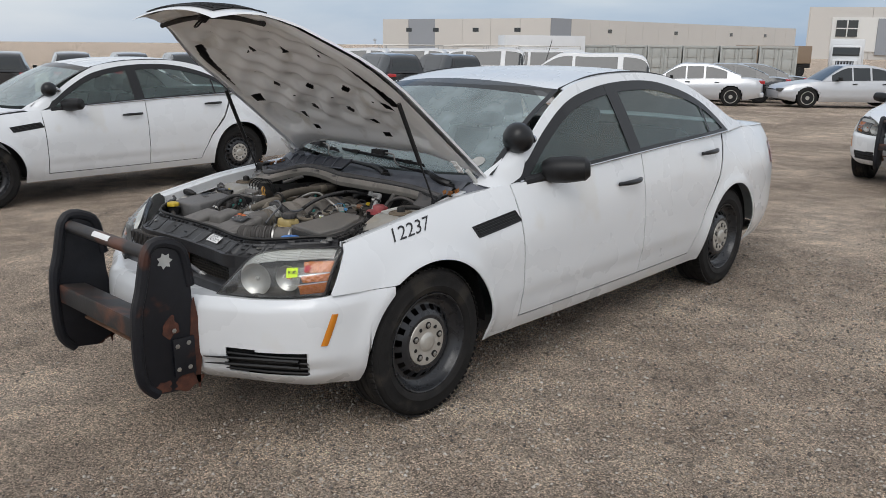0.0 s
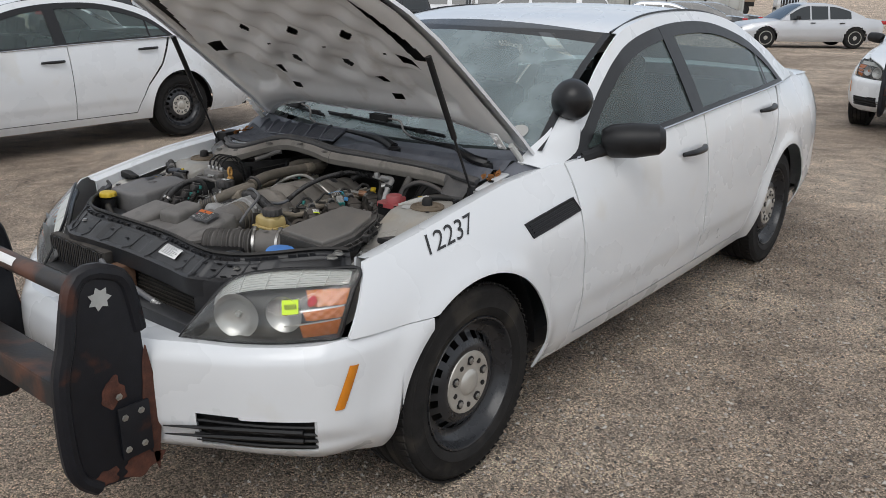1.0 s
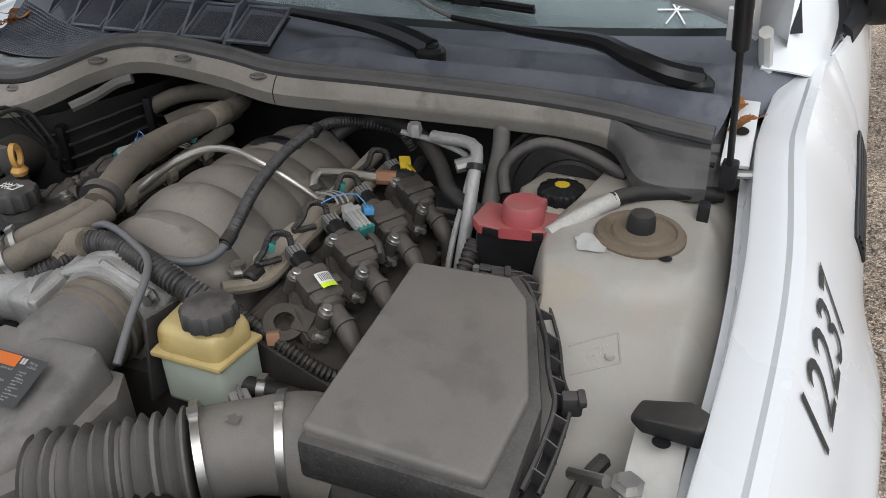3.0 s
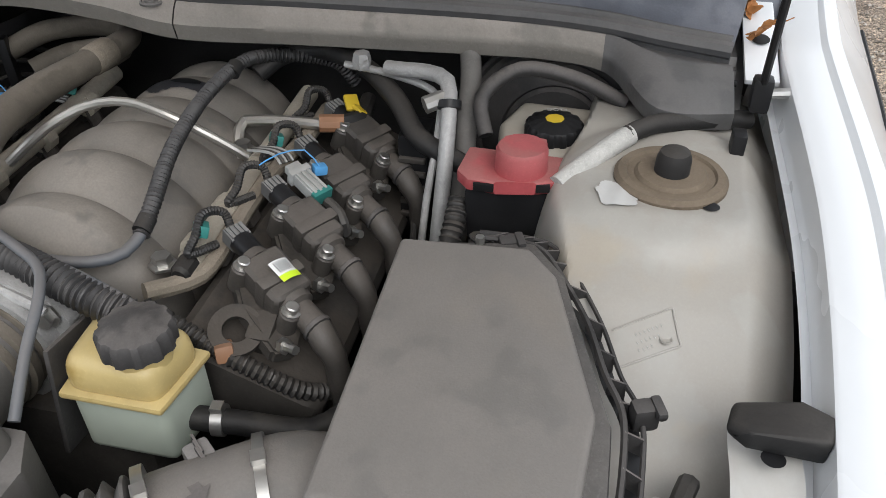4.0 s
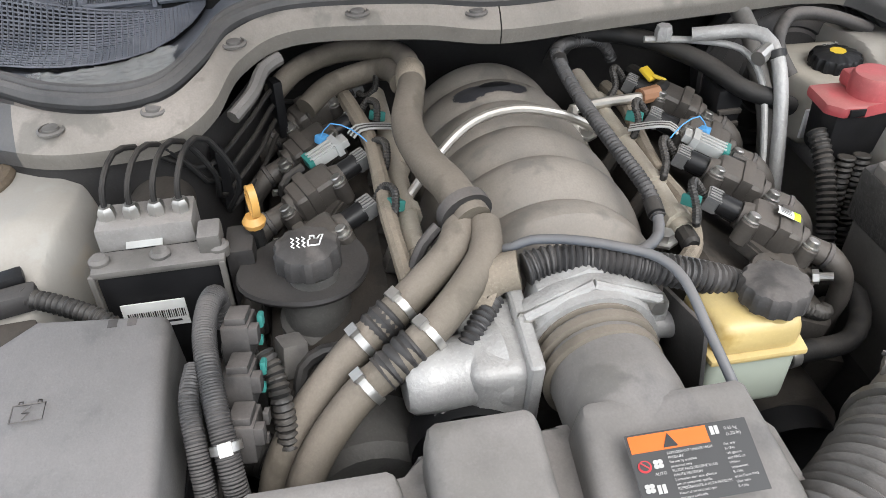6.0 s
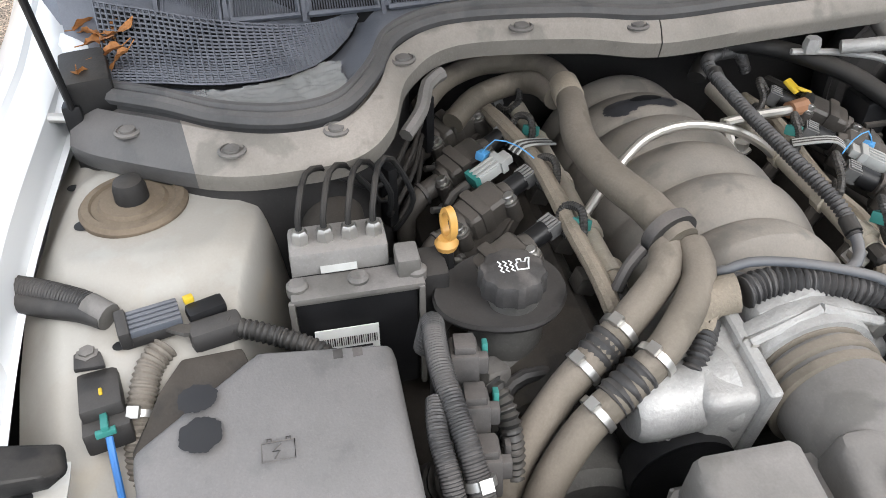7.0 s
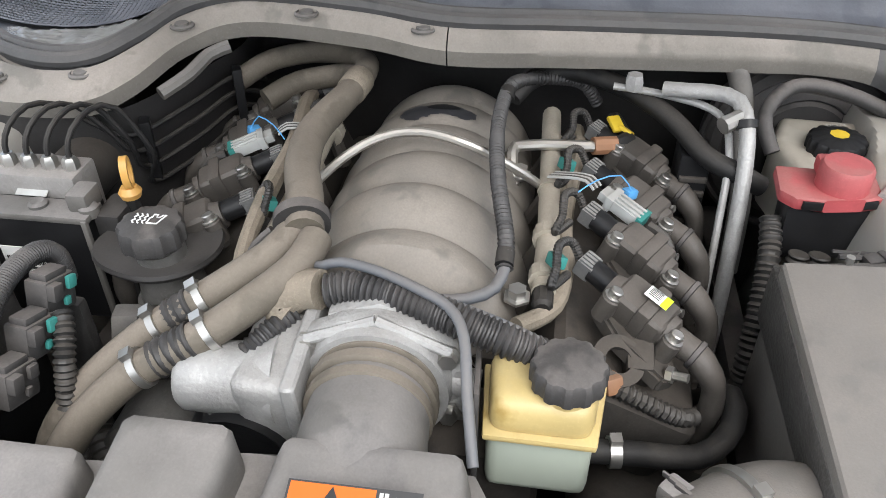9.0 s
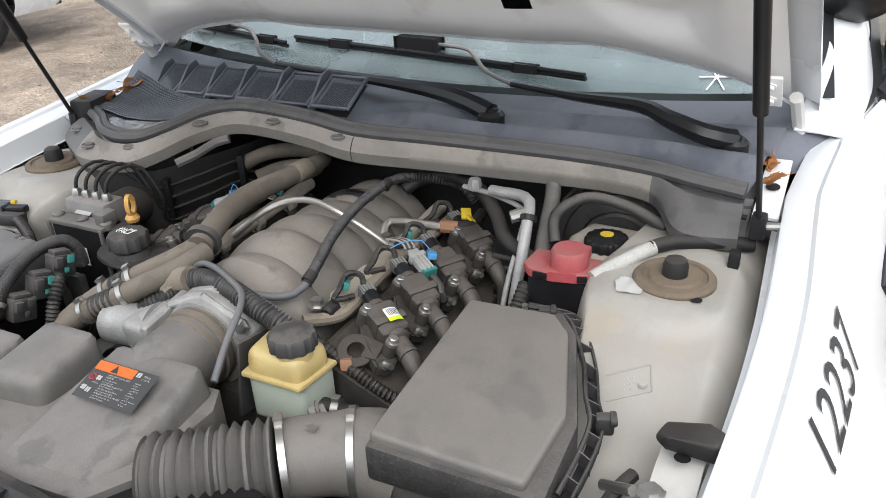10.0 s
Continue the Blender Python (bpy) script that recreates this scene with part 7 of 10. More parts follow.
            lathe(bm, [(0.0075, 0), (0.0075, 0.006), (0, 0.006)], frame_at(st, up * 0.6 + ax), 6)
            part("coil_stud", bm, STEEL, cl, "zinc stud")
            for p in (c + lat * 0.019 - ax * 0.027 + up * 0.004, c + lat * 0.014 + ax * 0.036 + up * 0.004):
                part("bolt_post", lathe(B(), [(0.0095, -0.022), (0.0095, 0.001), (0.008, 0.003), (0, 0.003)], frame_at(p, up), 14), COIL, cl)
                bm = lathe(B(), [(0.0088, 0.003), (0.0088, 0.0045), (0.0062, 0.005), (0.0062, 0.0105), (0.005, 0.0115), (0, 0.0115)], frame_at(p, up), 12)
                part("coil_bolt", bm, STEEL, cl, "zinc bolt")
            pn = c - ax * 0.036 - lat * 0.004
            part("plug_neck", tube(B(), [pn, pn - ax * 0.024], 0.0115, 12, smooth=False), BLACK, cl)
            pc = pn - ax * 0.030
            rot = frame_at(pc, -ax)
            bm = B()
            for sx, sy, sz, ox, oy in ((0.020, 0.016, 0.016, 0, 0), (0.003, 0.020, 0.013, -0.007, 0), (0.003, 0.020, 0.013, -0.0025, 0), (0.003, 0.020, 0.013, 0.0025, 0), (0.003, 0.020, 0.013, 0.007, 0)):
                for v in bmesh.ops.create_cube(bm, size=1)["verts"]:
                    v.co = rot @ Vector((v.co.x * sx + ox, v.co.y * sy + oy, v.co.z * sz))
            part("coil_plug", bm, PLUGGREY, cl, "dusty grey connector")
            e = c + ax * 0.046
            boot = [e, e + ax * 0.014, e + ax * 0.026 - up * 0.005, e + ax * 0.034 - Vector((0, 0, 0.014)), e + ax * 0.038 - Vector((0, 0, 0.038)), e + ax * 0.036 + Vector((0, 0, -0.09))]
            part("spark_boot", tube(B(), boot, 0.012, 12, 0.006, radii=(0.0125, 0.0130, 0.0105, 0.0115, 0.0085, 0.010)), COIL, cl, "grey-brown spark lead boot")
            part("boot_ring", lathe(B(), [(0.0125, -0.003), (0.0142, -0.002), (0.0142, 0.002), (0.0125, 0.003)], frame_at(e + ax * 0.012, ax), 16), DUSTY, cl)
            # wire from the loom into the plug
            w = pc - ax * 0.008
            loom = Vector((x + 0.03, sgn * 0.160, 0.835))
            part("coil_wire", tube(B(), [w, w - ax * 0.016 + up * 0.010, w - ax * 0.020 + lat * 0.020 + up * 0.012, w - ax * 0.008 + lat * 0.034, loom + lat * 0.03, loom], 0.0042, 8, rib=0.0004, pitch=0.003), LOOM, cl, "braided black wire loop")
            if k % 2 == 0:
                part("injector_lock", box(B(), w - ax * 0.014 + lat * 0.024 + Vector((0, 0, 0.0)), (0.016, 0.014, 0.012), 0.002, (20, 10, 30)), TEAL, cl, "teal lock tab")
        # pale multi-pin connector with its clips
        q = Vector((0.016, -0.212, 0.846) if sgn < 0 else (0.092, 0.206, 0.846))
        rot = frame_at(q, ax) @ Matrix.Diagonal((0.8, 0.8, 0.8, 1))
        lp = None
        for nm, sx, sy, sz, ox, oy, oz in (("loom_plug", 0.024, 0.016, 0.040, 0, 0, 0.006), ("plug_rib", 0.004, 0.004, 0.040, -0.008, 0.009, 0.008), ("plug_rib", 0.004, 0.004, 0.040, 0.0, 0.009, 0.008),
                                           ("plug_rib", 0.004, 0.004, 0.040, 0.008, 0.009, 0.008), ("plug_flange", 0.030, 0.020, 0.010, 0, 0.0, -0.016), ("plug_tail", 0.020, 0.012, 0.014, 0, 0, -0.026)):
            bm = box(B(), (ox, oy, oz), (sx, sy, sz), 0.0012)
            bmesh.ops.transform(bm, matrix=rot, verts=bm.verts)
            pp = part(nm, bm, PALEGREY, lp or car, "" if lp else "pale grey multi-pin loom connector")
            lp = lp or pp
        bm = B()
        for v in bmesh.ops.create_cube(bm, size=1)["verts"]:
            v.co = rot @ Vector((v.co.x * 0.027, v.co.y * 0.020, v.co.z * 0.008 + 0.029))
        part("lock_collar", bm, TEAL, lp, "teal lock collar")
        part("lock_tab", box(B(), q - ax * 0.006 - lat * 0.020 + up * 0.006, (0.012, 0.014, 0.010), 0.002, (10, 0, 40)), SKYBLUE, lp, "blue lock tab")
        part("tab_wire", tube(B(), [q - ax * 0.004 - lat * 0.018 + up * 0.010, q - ax * 0.02 - lat * 0.006 + up * 0.024, q - ax * 0.034 + lat * 0.014 + up * 0.014, q - ax * 0.040 + lat * 0.03], 0.0008, 6), SKYBLUE, lp, "thin blue wire")
        for j in range(5):
            e = q - ax * 0.033 + lat * (-0.008 + 0.004 * j)
            part("plug_wire", tube(B(), [e, e - ax * 0.012 + up * 0.003, e - ax * 0.03 - up * 0.006, e - ax * 0.05 - up * 0.02], 0.0016, 5), LOOM if j % 2 else PALEGREY, lp)
        e = q + ax * 0.032
        part("plug_loom", tube(B(), [e, e + ax * 0.02, e + ax * 0.034 - up * 0.012, e + ax * 0.02 - lat * 0.02 - up * 0.03], 0.006, 8), LOOM, lp)
    cax = Vector((-0.50, -0.80, -0.30)).normalized()
    def sticker(u, v, r=0.0243):
        a = 0.50 + 0.80 * v
        side = (Vector((-1, 0, 0)) + cax * cax.x).normalized()
        upw = side.cross(cax)
        upw *= 1 if upw.z > 0 else -1
        return Vector((-0.116, -0.229, 0.822)) + cax * (-0.008 + 0.023 * u) + (side * math.sin(a - 0.9) + upw * math.cos(a - 0.9)) * r
    sl = part("coil_label", sheet(B(), lambda u, v: sticker(u, v, 0.0250), 2, 8), WHITE, car, "small white barcode label")
    part("label_tip", sheet(B(), lambda u, v: sticker(0.72 + 0.3 * u, v, 0.0253), 1, 8), NEON, sl)
    for j in range(7):
        part("label_line", sheet(B(), lambda u, v: sticker(0.1 + 0.5 * u, 0.12 + 0.11 * j + 0.05 * v, 0.0253), 1, 2), LABELGREY, sl)
    for x, y in ((-0.111, -0.1155), (0.10, -0.103)):
        part("manifold_bolt", bolt(B(), (x, y, 0.822), (0, 0, 1), 0.009, 0.012), STEEL, car)
    bm = lathe(B(), [(0.012, -0.003), (0.024, -0.003), (0.024, 0.003), (0.012, 0.003), (0.012, -0.003)], Matrix.Translation((-0.163, -0.208, 0.805)) @ Matrix.Rotation(radians(-24), 4, "Y") @ Matrix.Rotation(radians(14), 4, "X"), 28)
    box(bm, (-0.146, -0.228, 0.785), (0.03, 0.024, 0.05), 0.004, (0, -20, 0))
    part("lifting_eye", bm, DARKENG, car, "cast lifting eye")
    part("red_clip", box(B(), (-0.180, -0.203, 0.795), (0.018, 0.016, 0.016), 0.003, (0, 20, 30)), COPPER, car, "orange-red loom clip")
    part("split_loom", tube(B(), [(-0.165, -0.125, 0.82), (-0.175, -0.18, 0.80), (-0.182, -0.22, 0.785), (-0.175, -0.27, 0.755), (-0.14, -0.30, 0.73)], 0.008, 8, rib=0.0012, pitch=0.006), LOOM, car, "black corrugated loom")

    # throttle body
    bm = lathe(B(), [(0.040, -0.012), (0.062, -0.012), (0.064, 0.0), (0.064, 0.016), (0.056, 0.022), (0.056, 0.045), (0.04, 0.045), (0.040, -0.012)], frame_at((-0.208, -0.006, 0.800), (1, 0, 0)), 36)
    tb = part("throttle_body", bm, ALU, car, "cast aluminium throttle body")
    bm = box(B(), (-0.208, 0.082, 0.788), (0.088, 0.058, 0.092), 0.016, (0, -8, 0), 4)
    box(bm, (-0.205, 0.056, 0.790), (0.104, 0.014, 0.108), 0.006, (0, -8, 0), 3)
    lathe(bm, [(0.0, -0.002), (0.024, -0.002), (0.029, 0.004), (0.031, 0.020), (0.032, 0.066), (0.040, 0.085)], frame_at((-0.226, 0.163, 0.800), (0.10, -1, 0)), 32)
    part("throttle_motor", bm, ALU, tb, "bare aluminium throttle motor housing")
    m = Matrix(((0, 0, 1, -0.206), (1, 0, 0, -0.006), (0, 1, 0, 0.800), (0, 0, 0, 1)))
    bm = prism(B(), [(-0.074, -0.045), (0.070, -0.045), (0.072, 0.030), (0.060, 0.046), (0.030, 0.062), (0.0, 0.068), (-0.030, 0.062), (-0.062, 0.046), (-0.076, 0.030)], 0.0, 0.016, 0.004, m)
    for a0, b0 in (((0.0, 0.066), (0.060, 0.042)), ((0.0, 0.066), (-0.062, 0.042))):
        tube(bm, [m @ Vector((*a0, 0.0)), m @ Vector((*b0, -0.004))], 0.005, 8, smooth=False)
    prism(bm, [(-0.050, 0.020), (0.050, 0.020), (0.046, 0.056), (0.0, 0.072), (-0.046, 0.056)], 0.014, 0.045, 0.006, m)
    part("throttle_flange", bm, ALU, tb)
    for y, z in ((0.053, 0.836), (-0.066, 0.836), (0.053, 0.768), (-0.066, 0.768)):
        part("flange_bolt", bolt(B(), (-0.207, y, z), (-1, 0, 0.05), 0.008, 0.010), STEEL, tb)
    part("side_port", tube(B(), [(-0.198, -0.060, 0.800), (-0.200, -0.092, 0.798)], 0.013, 14, smooth=False), ALU, tb)

    # looms and lines over the front of the engine
    part("convoluted_loom", tube(B(), [(-0.170, 0.045, 0.862), (-0.168, 0.02, 0.866), (-0.176, -0.02, 0.866), (-0.187, -0.06, 0.862), (-0.196, -0.10, 0.853), (-0.198, -0.135, 0.840), (-0.19, -0.16, 0.82)], 0.0140, 14, rib=0.0016, pitch=0.0058), LOOMD, car, "dusty corrugated loom across the throttle")
    part("loom_wrap", tube(B(), [(-0.168, 0.050, 0.861), (-0.165, 0.072, 0.855), (-0.172, 0.088, 0.842), (-0.178, 0.078, 0.835)], 0.018, 12), BROWNWRAP, car, "brown tape on the loom")
    part("loom_arm", tube(B(), [(-0.176, 0.075, 0.838), (-0.195, 0.088, 0.835), (-0.215, 0.105, 0.825), (-0.235, 0.125, 0.80), (-0.24, 0.135, 0.77)], 0.0100, 12, rib=0.0013, pitch=0.0055), LOOMD, car)
    part("grey_line", tube(B(), [(-0.105, 0.085, 0.852), (-0.145, 0.060, 0.868), (-0.152, 0.035, 0.880), (-0.165, 0.0, 0.884), (-0.182, -0.035, 0.884), (-0.198, -0.065, 0.880), (-0.222, -0.080, 0.872), (-0.262, -0.088, 0.85), (-0.305, -0.098, 0.822)], 0.0045, 12, 0.008), GREYLINE, car, "grey plastic breather line")
    part("grey_line", tube(B(), [(-0.150, 0.03, 0.862), (-0.168, -0.01, 0.874), (-0.178, -0.06, 0.868), (-0.188, -0.11, 0.858), (-0.195, -0.145, 0.845), (-0.205, -0.17, 0.83)], 0.0042, 10), GREYLINE, car)

    # reservoir
    foot = [(-0.258, -0.103), (-0.259, -0.187), (-0.196, -0.195), (-0.186, -0.098)]
    bm = prism(B(), foot, 0.802, 0.840, 0.016, seg=5, inset=0.004)
    rv = part("steering_reservoir", bm, YELLOWRES, car, "yellowed plastic fluid reservoir")
    bm = prism(B(), [(x + 0.002, y) for x, y in foot], 0.735, 0.806, 0.010, seg=3)
    part("reservoir_lower", bm, FLUIDRES, rv, "cloudy greenish lower half with fluid")
    bm = prism(B(), [(-0.262, -0.100), (-0.263, -0.190), (-0.193, -0.199), (-0.183, -0.094)], 0.801, 0.808, 0.003)
    part("reservoir_seam", bm, YELLOWRES, rv)
    part("reservoir_neck", tube(B(), [(-0.229, -0.163, 0.83), (-0.229, -0.163, 0.85)], 0.025, 20, smooth=False), YELLOWRES, rv)
    rcap = cap_ribbed("reservoir_cap", (-0.229, -0.163, 0.842), 0.0285, 0.022, DUSTY, rv, "dusty black ribbed cap", 12)
    part("cap_emblem", box(B(), (-0.236, -0.163, 0.8655), (0.005, 0.014, 0.001), 0.0004), DUSTY2, rcap)
    part("reservoir_bracket", box(B(), (-0.225, -0.092, 0.785), (0.075, 0.005, 0.10), 0.002, (0, 12, 4)), DUSTY, rv, "dark metal bracket")
    part("return_hose", tube(B(), [(-0.225, -0.185, 0.758), (-0.218, -0.225, 0.752), (-0.205, -0.285, 0.742), (-0.175, -0.315, 0.748), (-0.14, -0.318, 0.752), (-0.10, -0.30, 0.70)], 0.0110, 12), RUBBER, car, "black rubber return hose")
    clamp(car, (-0.220, -0.210, 0.754), (0.15, -1, 0), 0.0118, 0.010)

    # heater hoses
    part("heater_hose", tube(B(), [(0.21, 0.262, 0.865), (0.245, 0.225, 0.880), (0.272, 0.165, 0.882), (0.243, 0.104, 0.885), (0.16, 0.098, 0.890), (0.06, 0.117, 0.888), (-0.012, 0.110, 0.888), (-0.066, 0.092, 0.886), (-0.112, 0.080, 0.878)],
                             0.027, 16, radii=(0.0135, 0.0135, 0.0138, 0.0145, 0.0158, 0.0172, 0.0176, 0.0180, 0.0185)), HOSE, car, "thick dusty sleeved heater hose")
    part("heater_hose", tube(B(), [(0.20, 0.225, 0.845), (0.232, 0.19, 0.857), (0.250, 0.135, 0.862), (0.222, 0.112, 0.872), (0.17, 0.108, 0.880)], 0.0145, 14), HOSE, car, "dusty heater hose")
    hz = [[(-0.108, 0.093, 0.872), (-0.135, 0.105, 0.866), (-0.165, 0.145, 0.848), (-0.186, 0.182, 0.830), (-0.200, 0.212, 0.812), (-0.232, 0.258, 0.775), (-0.265, 0.285, 0.73), (-0.285, 0.285, 0.66)],
          [(-0.112, 0.070, 0.872), (-0.150, 0.078, 0.866), (-0.196, 0.120, 0.848), (-0.222, 0.165, 0.826), (-0.238, 0.205, 0.806), (-0.268, 0.248, 0.768), (-0.30, 0.27, 0.72), (-0.31, 0.268, 0.65)]]
    for pts, cs in zip(hz, (((-0.172, 0.158), (-0.190, 0.195)), ((-0.208, 0.140), (-0.235, 0.195)))):
        hh = part("coolant_hose", tube(B(), pts, 0.0158, 16), HOSE, car, "dusty coolant hose")
        c = cat(pts, n=12)
        for x, y in cs:
            k = min(range(1, len(c) - 1), key=lambda i: math.hypot(c[i].x - x, c[i].y - y))
            clamp(hh, c[k], c[k + 1] - c[k - 1], 0.0164, 0.007)
        k0 = min(range(len(c)), key=lambda i: math.hypot(c[i].x - cs[0][0], c[i].y - cs[0][1]))
        k1 = min(range(len(c)), key=lambda i: math.hypot(c[i].x - cs[1][0], c[i].y - cs[1][1]))
        part("quick_coupling", tube(B(), [c[k0].lerp(c[k1], 0.22), c[k0].lerp(c[k1], 0.78)], 0.0172, 16, rib=0.0012, pitch=0.009), DARKDUST, hh, "black quick coupling")
    c = Vector((-0.098, 0.086, 0.880))
    part("hose_clip", lathe(B(), [(0.023, -0.006), (0.0265, -0.006), (0.0265, 0.006), (0.023, 0.006)], frame_at(c, (-0.9, -0.25, -0.15)) @ Matrix.Diagonal((1.0, 0.95, 1, 1)), 28), DUSTY, car, "black plastic hose clip")
    part("clip_arm", tube(B(), [(-0.105, 0.112, 0.872), (-0.112, 0.128, 0.858), (-0.118, 0.138, 0.838)], 0.006, 8), DUSTY, car)
    part("hose_tape", lathe(B(), [(0.019, -0.018), (0.0205, -0.016), (0.0205, 0.016), (0.019, 0.018)], frame_at((0.165, 0.098, 0.890), (-1, 0.1, 0)) @ Matrix.Diagonal((0.86, 0.86, 1, 1)), 20), BROWNWRAP, car)

    # oil filler, dipstick
    bm = B()
    ring = []
    for k in range(40):
        a = 2 * math.pi * k / 40
        r = 0.055 + 0.016 * max(0, math.cos(a - 1.72)) ** 4
        ring.append((r * math.cos(a), r * math.sin(a)))
    c0 = Vector((-0.086, 0.234, 0.825))
    lv = [[bm.verts.new(c0 + Vector((x * s, y * s, h))) for x, y in ring] for s, h in ((1.0, 0.0), (1.03, 0.004), (1.0, 0.008), (0.5, 0.004), (0.25, 0.010))]
    for a, b in zip(lv, lv[1:]):
        for k in range(40):
            bm.faces.new((a[k], a[(k + 1) % 40], b[(k + 1) % 40], b[k]))
    bm.faces.new(lv[-1])
    bm.faces.new(lv[0][::-1])
    part("oil_drip_tray", bm, DARKDUST, car, "dusty black drip tray under the filler")
    oc = cap_ribbed("oil_cap", (-0.103, 0.235, 0.846), 0.0295, 0.024, DUSTY, car, "dusty black oil filler cap with white print", 10)
    part("oil_neck", lathe(B(), [(0.040, -0.10), (0.040, -0.052), (0.034, -0.048), (0.030, -0.02), (0.024, 0.0), (0.024, 0.02)], pose(-0.100, 0.232, 0.825, 0, -8, 0), 24), DULLALU, car, "cast filler neck")
    part("neck_plug", box(B(), (-0.145, 0.262, 0.772), (0.030, 0.026, 0.036), 0.005, (10, 15, 20)), DUSTY2, car, "grey sensor connector")
    part("neck_hose", tube(B(), [(-0.150, 0.205, 0.775), (-0.152, 0.232, 0.778), (-0.160, 0.252, 0.768), (-0.178, 0.258, 0.748), (-0.195, 0.262, 0.72)], 0.0075, 10), LOOMD, car, "dusty small hose")
    part("neck_bracket", prism(B(), [(-0.165, 0.290), (-0.165, 0.322), (-0.150, 0.322), (-0.150, 0.290)], 0.72, 0.812, 0.006), DUSTY, car, "dusty steel bracket")
    bm = B()
    z = 0.8737
    def op(x, y):
        return Vector((-0.105 + y * 0.001, 0.235 - x * 0.001, z))
    pic = [[(2, -6), (12, -6), (14, 2), (16, 8), (13, 8), (11, 4), (8, 4), (8, 8), (4, 8), (4, 4), (2, 2)]]
    for poly in pic:
        tube(bm, [op(*q) for q in poly + poly[:1]], 0.0009, 4, smooth=False)
    for k in range(3):
        tube(bm, [op(-2 - 5 * k + (1.2 if j % 2 else -1.2), 8 - 3 * j) for j in range(6)], 0.0009, 4, smooth=False)
    part("cap_print", bm, WHITE, oc)
    ds = part("dipstick", lathe(B(), [(0.0095, -0.003), (0.0135, -0.003), (0.0135, 0.003), (0.0095, 0.003), (0.0095, -0.003)], frame_at((-0.045, 0.282, 0.884), (-0.31, 0.95, 0.0)) @ Matrix.Diagonal((0.85, 1.35, 1.2, 1)), 24), ORANGE, car, "orange dipstick ring")
    part("dipstick_tube", tube(B(), [(-0.045, 0.284, 0.866), (-0.045, 0.283, 0.84), (-0.035, 0.272, 0.76), (-0.03, 0.262, 0.68)], 0.007, 8), RUBBER, ds)
    part("dipstick_plug", lathe(B(), [(0.010, -0.006), (0.012, 0), (0.008, 0.006)], Matrix.Translation((-0.045, 0.284, 0.862)), 12), ORANGE, ds)

    # front accessories seen through gaps
    for x, y, z, r in ((-0.245, 0.115, 0.735, 0.05), (-0.26, -0.20, 0.64, 0.07), (-0.27, 0.02, 0.62, 0.08), (-0.25, 0.24, 0.62, 0.06)):
        part("belt_pulley", lathe(B(), [(r * 0.3, 0.012), (r * 0.8, 0.010), (r, 0.014), (r, -0.014), (0, -0.016)], frame_at((x, y, z), (-1, 0, 0)), 28), BLACK, car, "black belt pulley")
    part("alternator", lathe(B(), [(0.05, -0.05), (0.062, -0.04), (0.062, 0.04), (0.05, 0.05), (0, 0.05)], frame_at((-0.20, 0.20, 0.685), (-1, 0, 0)), 24), DULLALU, car, "cast aluminium alternator")
    part("lower_hose", tube(B(), [(-0.30, 0.22, 0.66), (-0.25, 0.25, 0.69), (-0.20, 0.30, 0.70), (-0.17, 0.34, 0.66)], 0.020, 12, rib=0.0015, pitch=0.008), LOOM, car)
    part("compressor", lathe(B(), [(0.05, -0.08), (0.06, -0.07), (0.06, 0.07), (0.05, 0.08), (0, 0.08)], frame_at((-0.15, -0.24, 0.62), (-1, 0, 0)), 24), DARKENG, car)


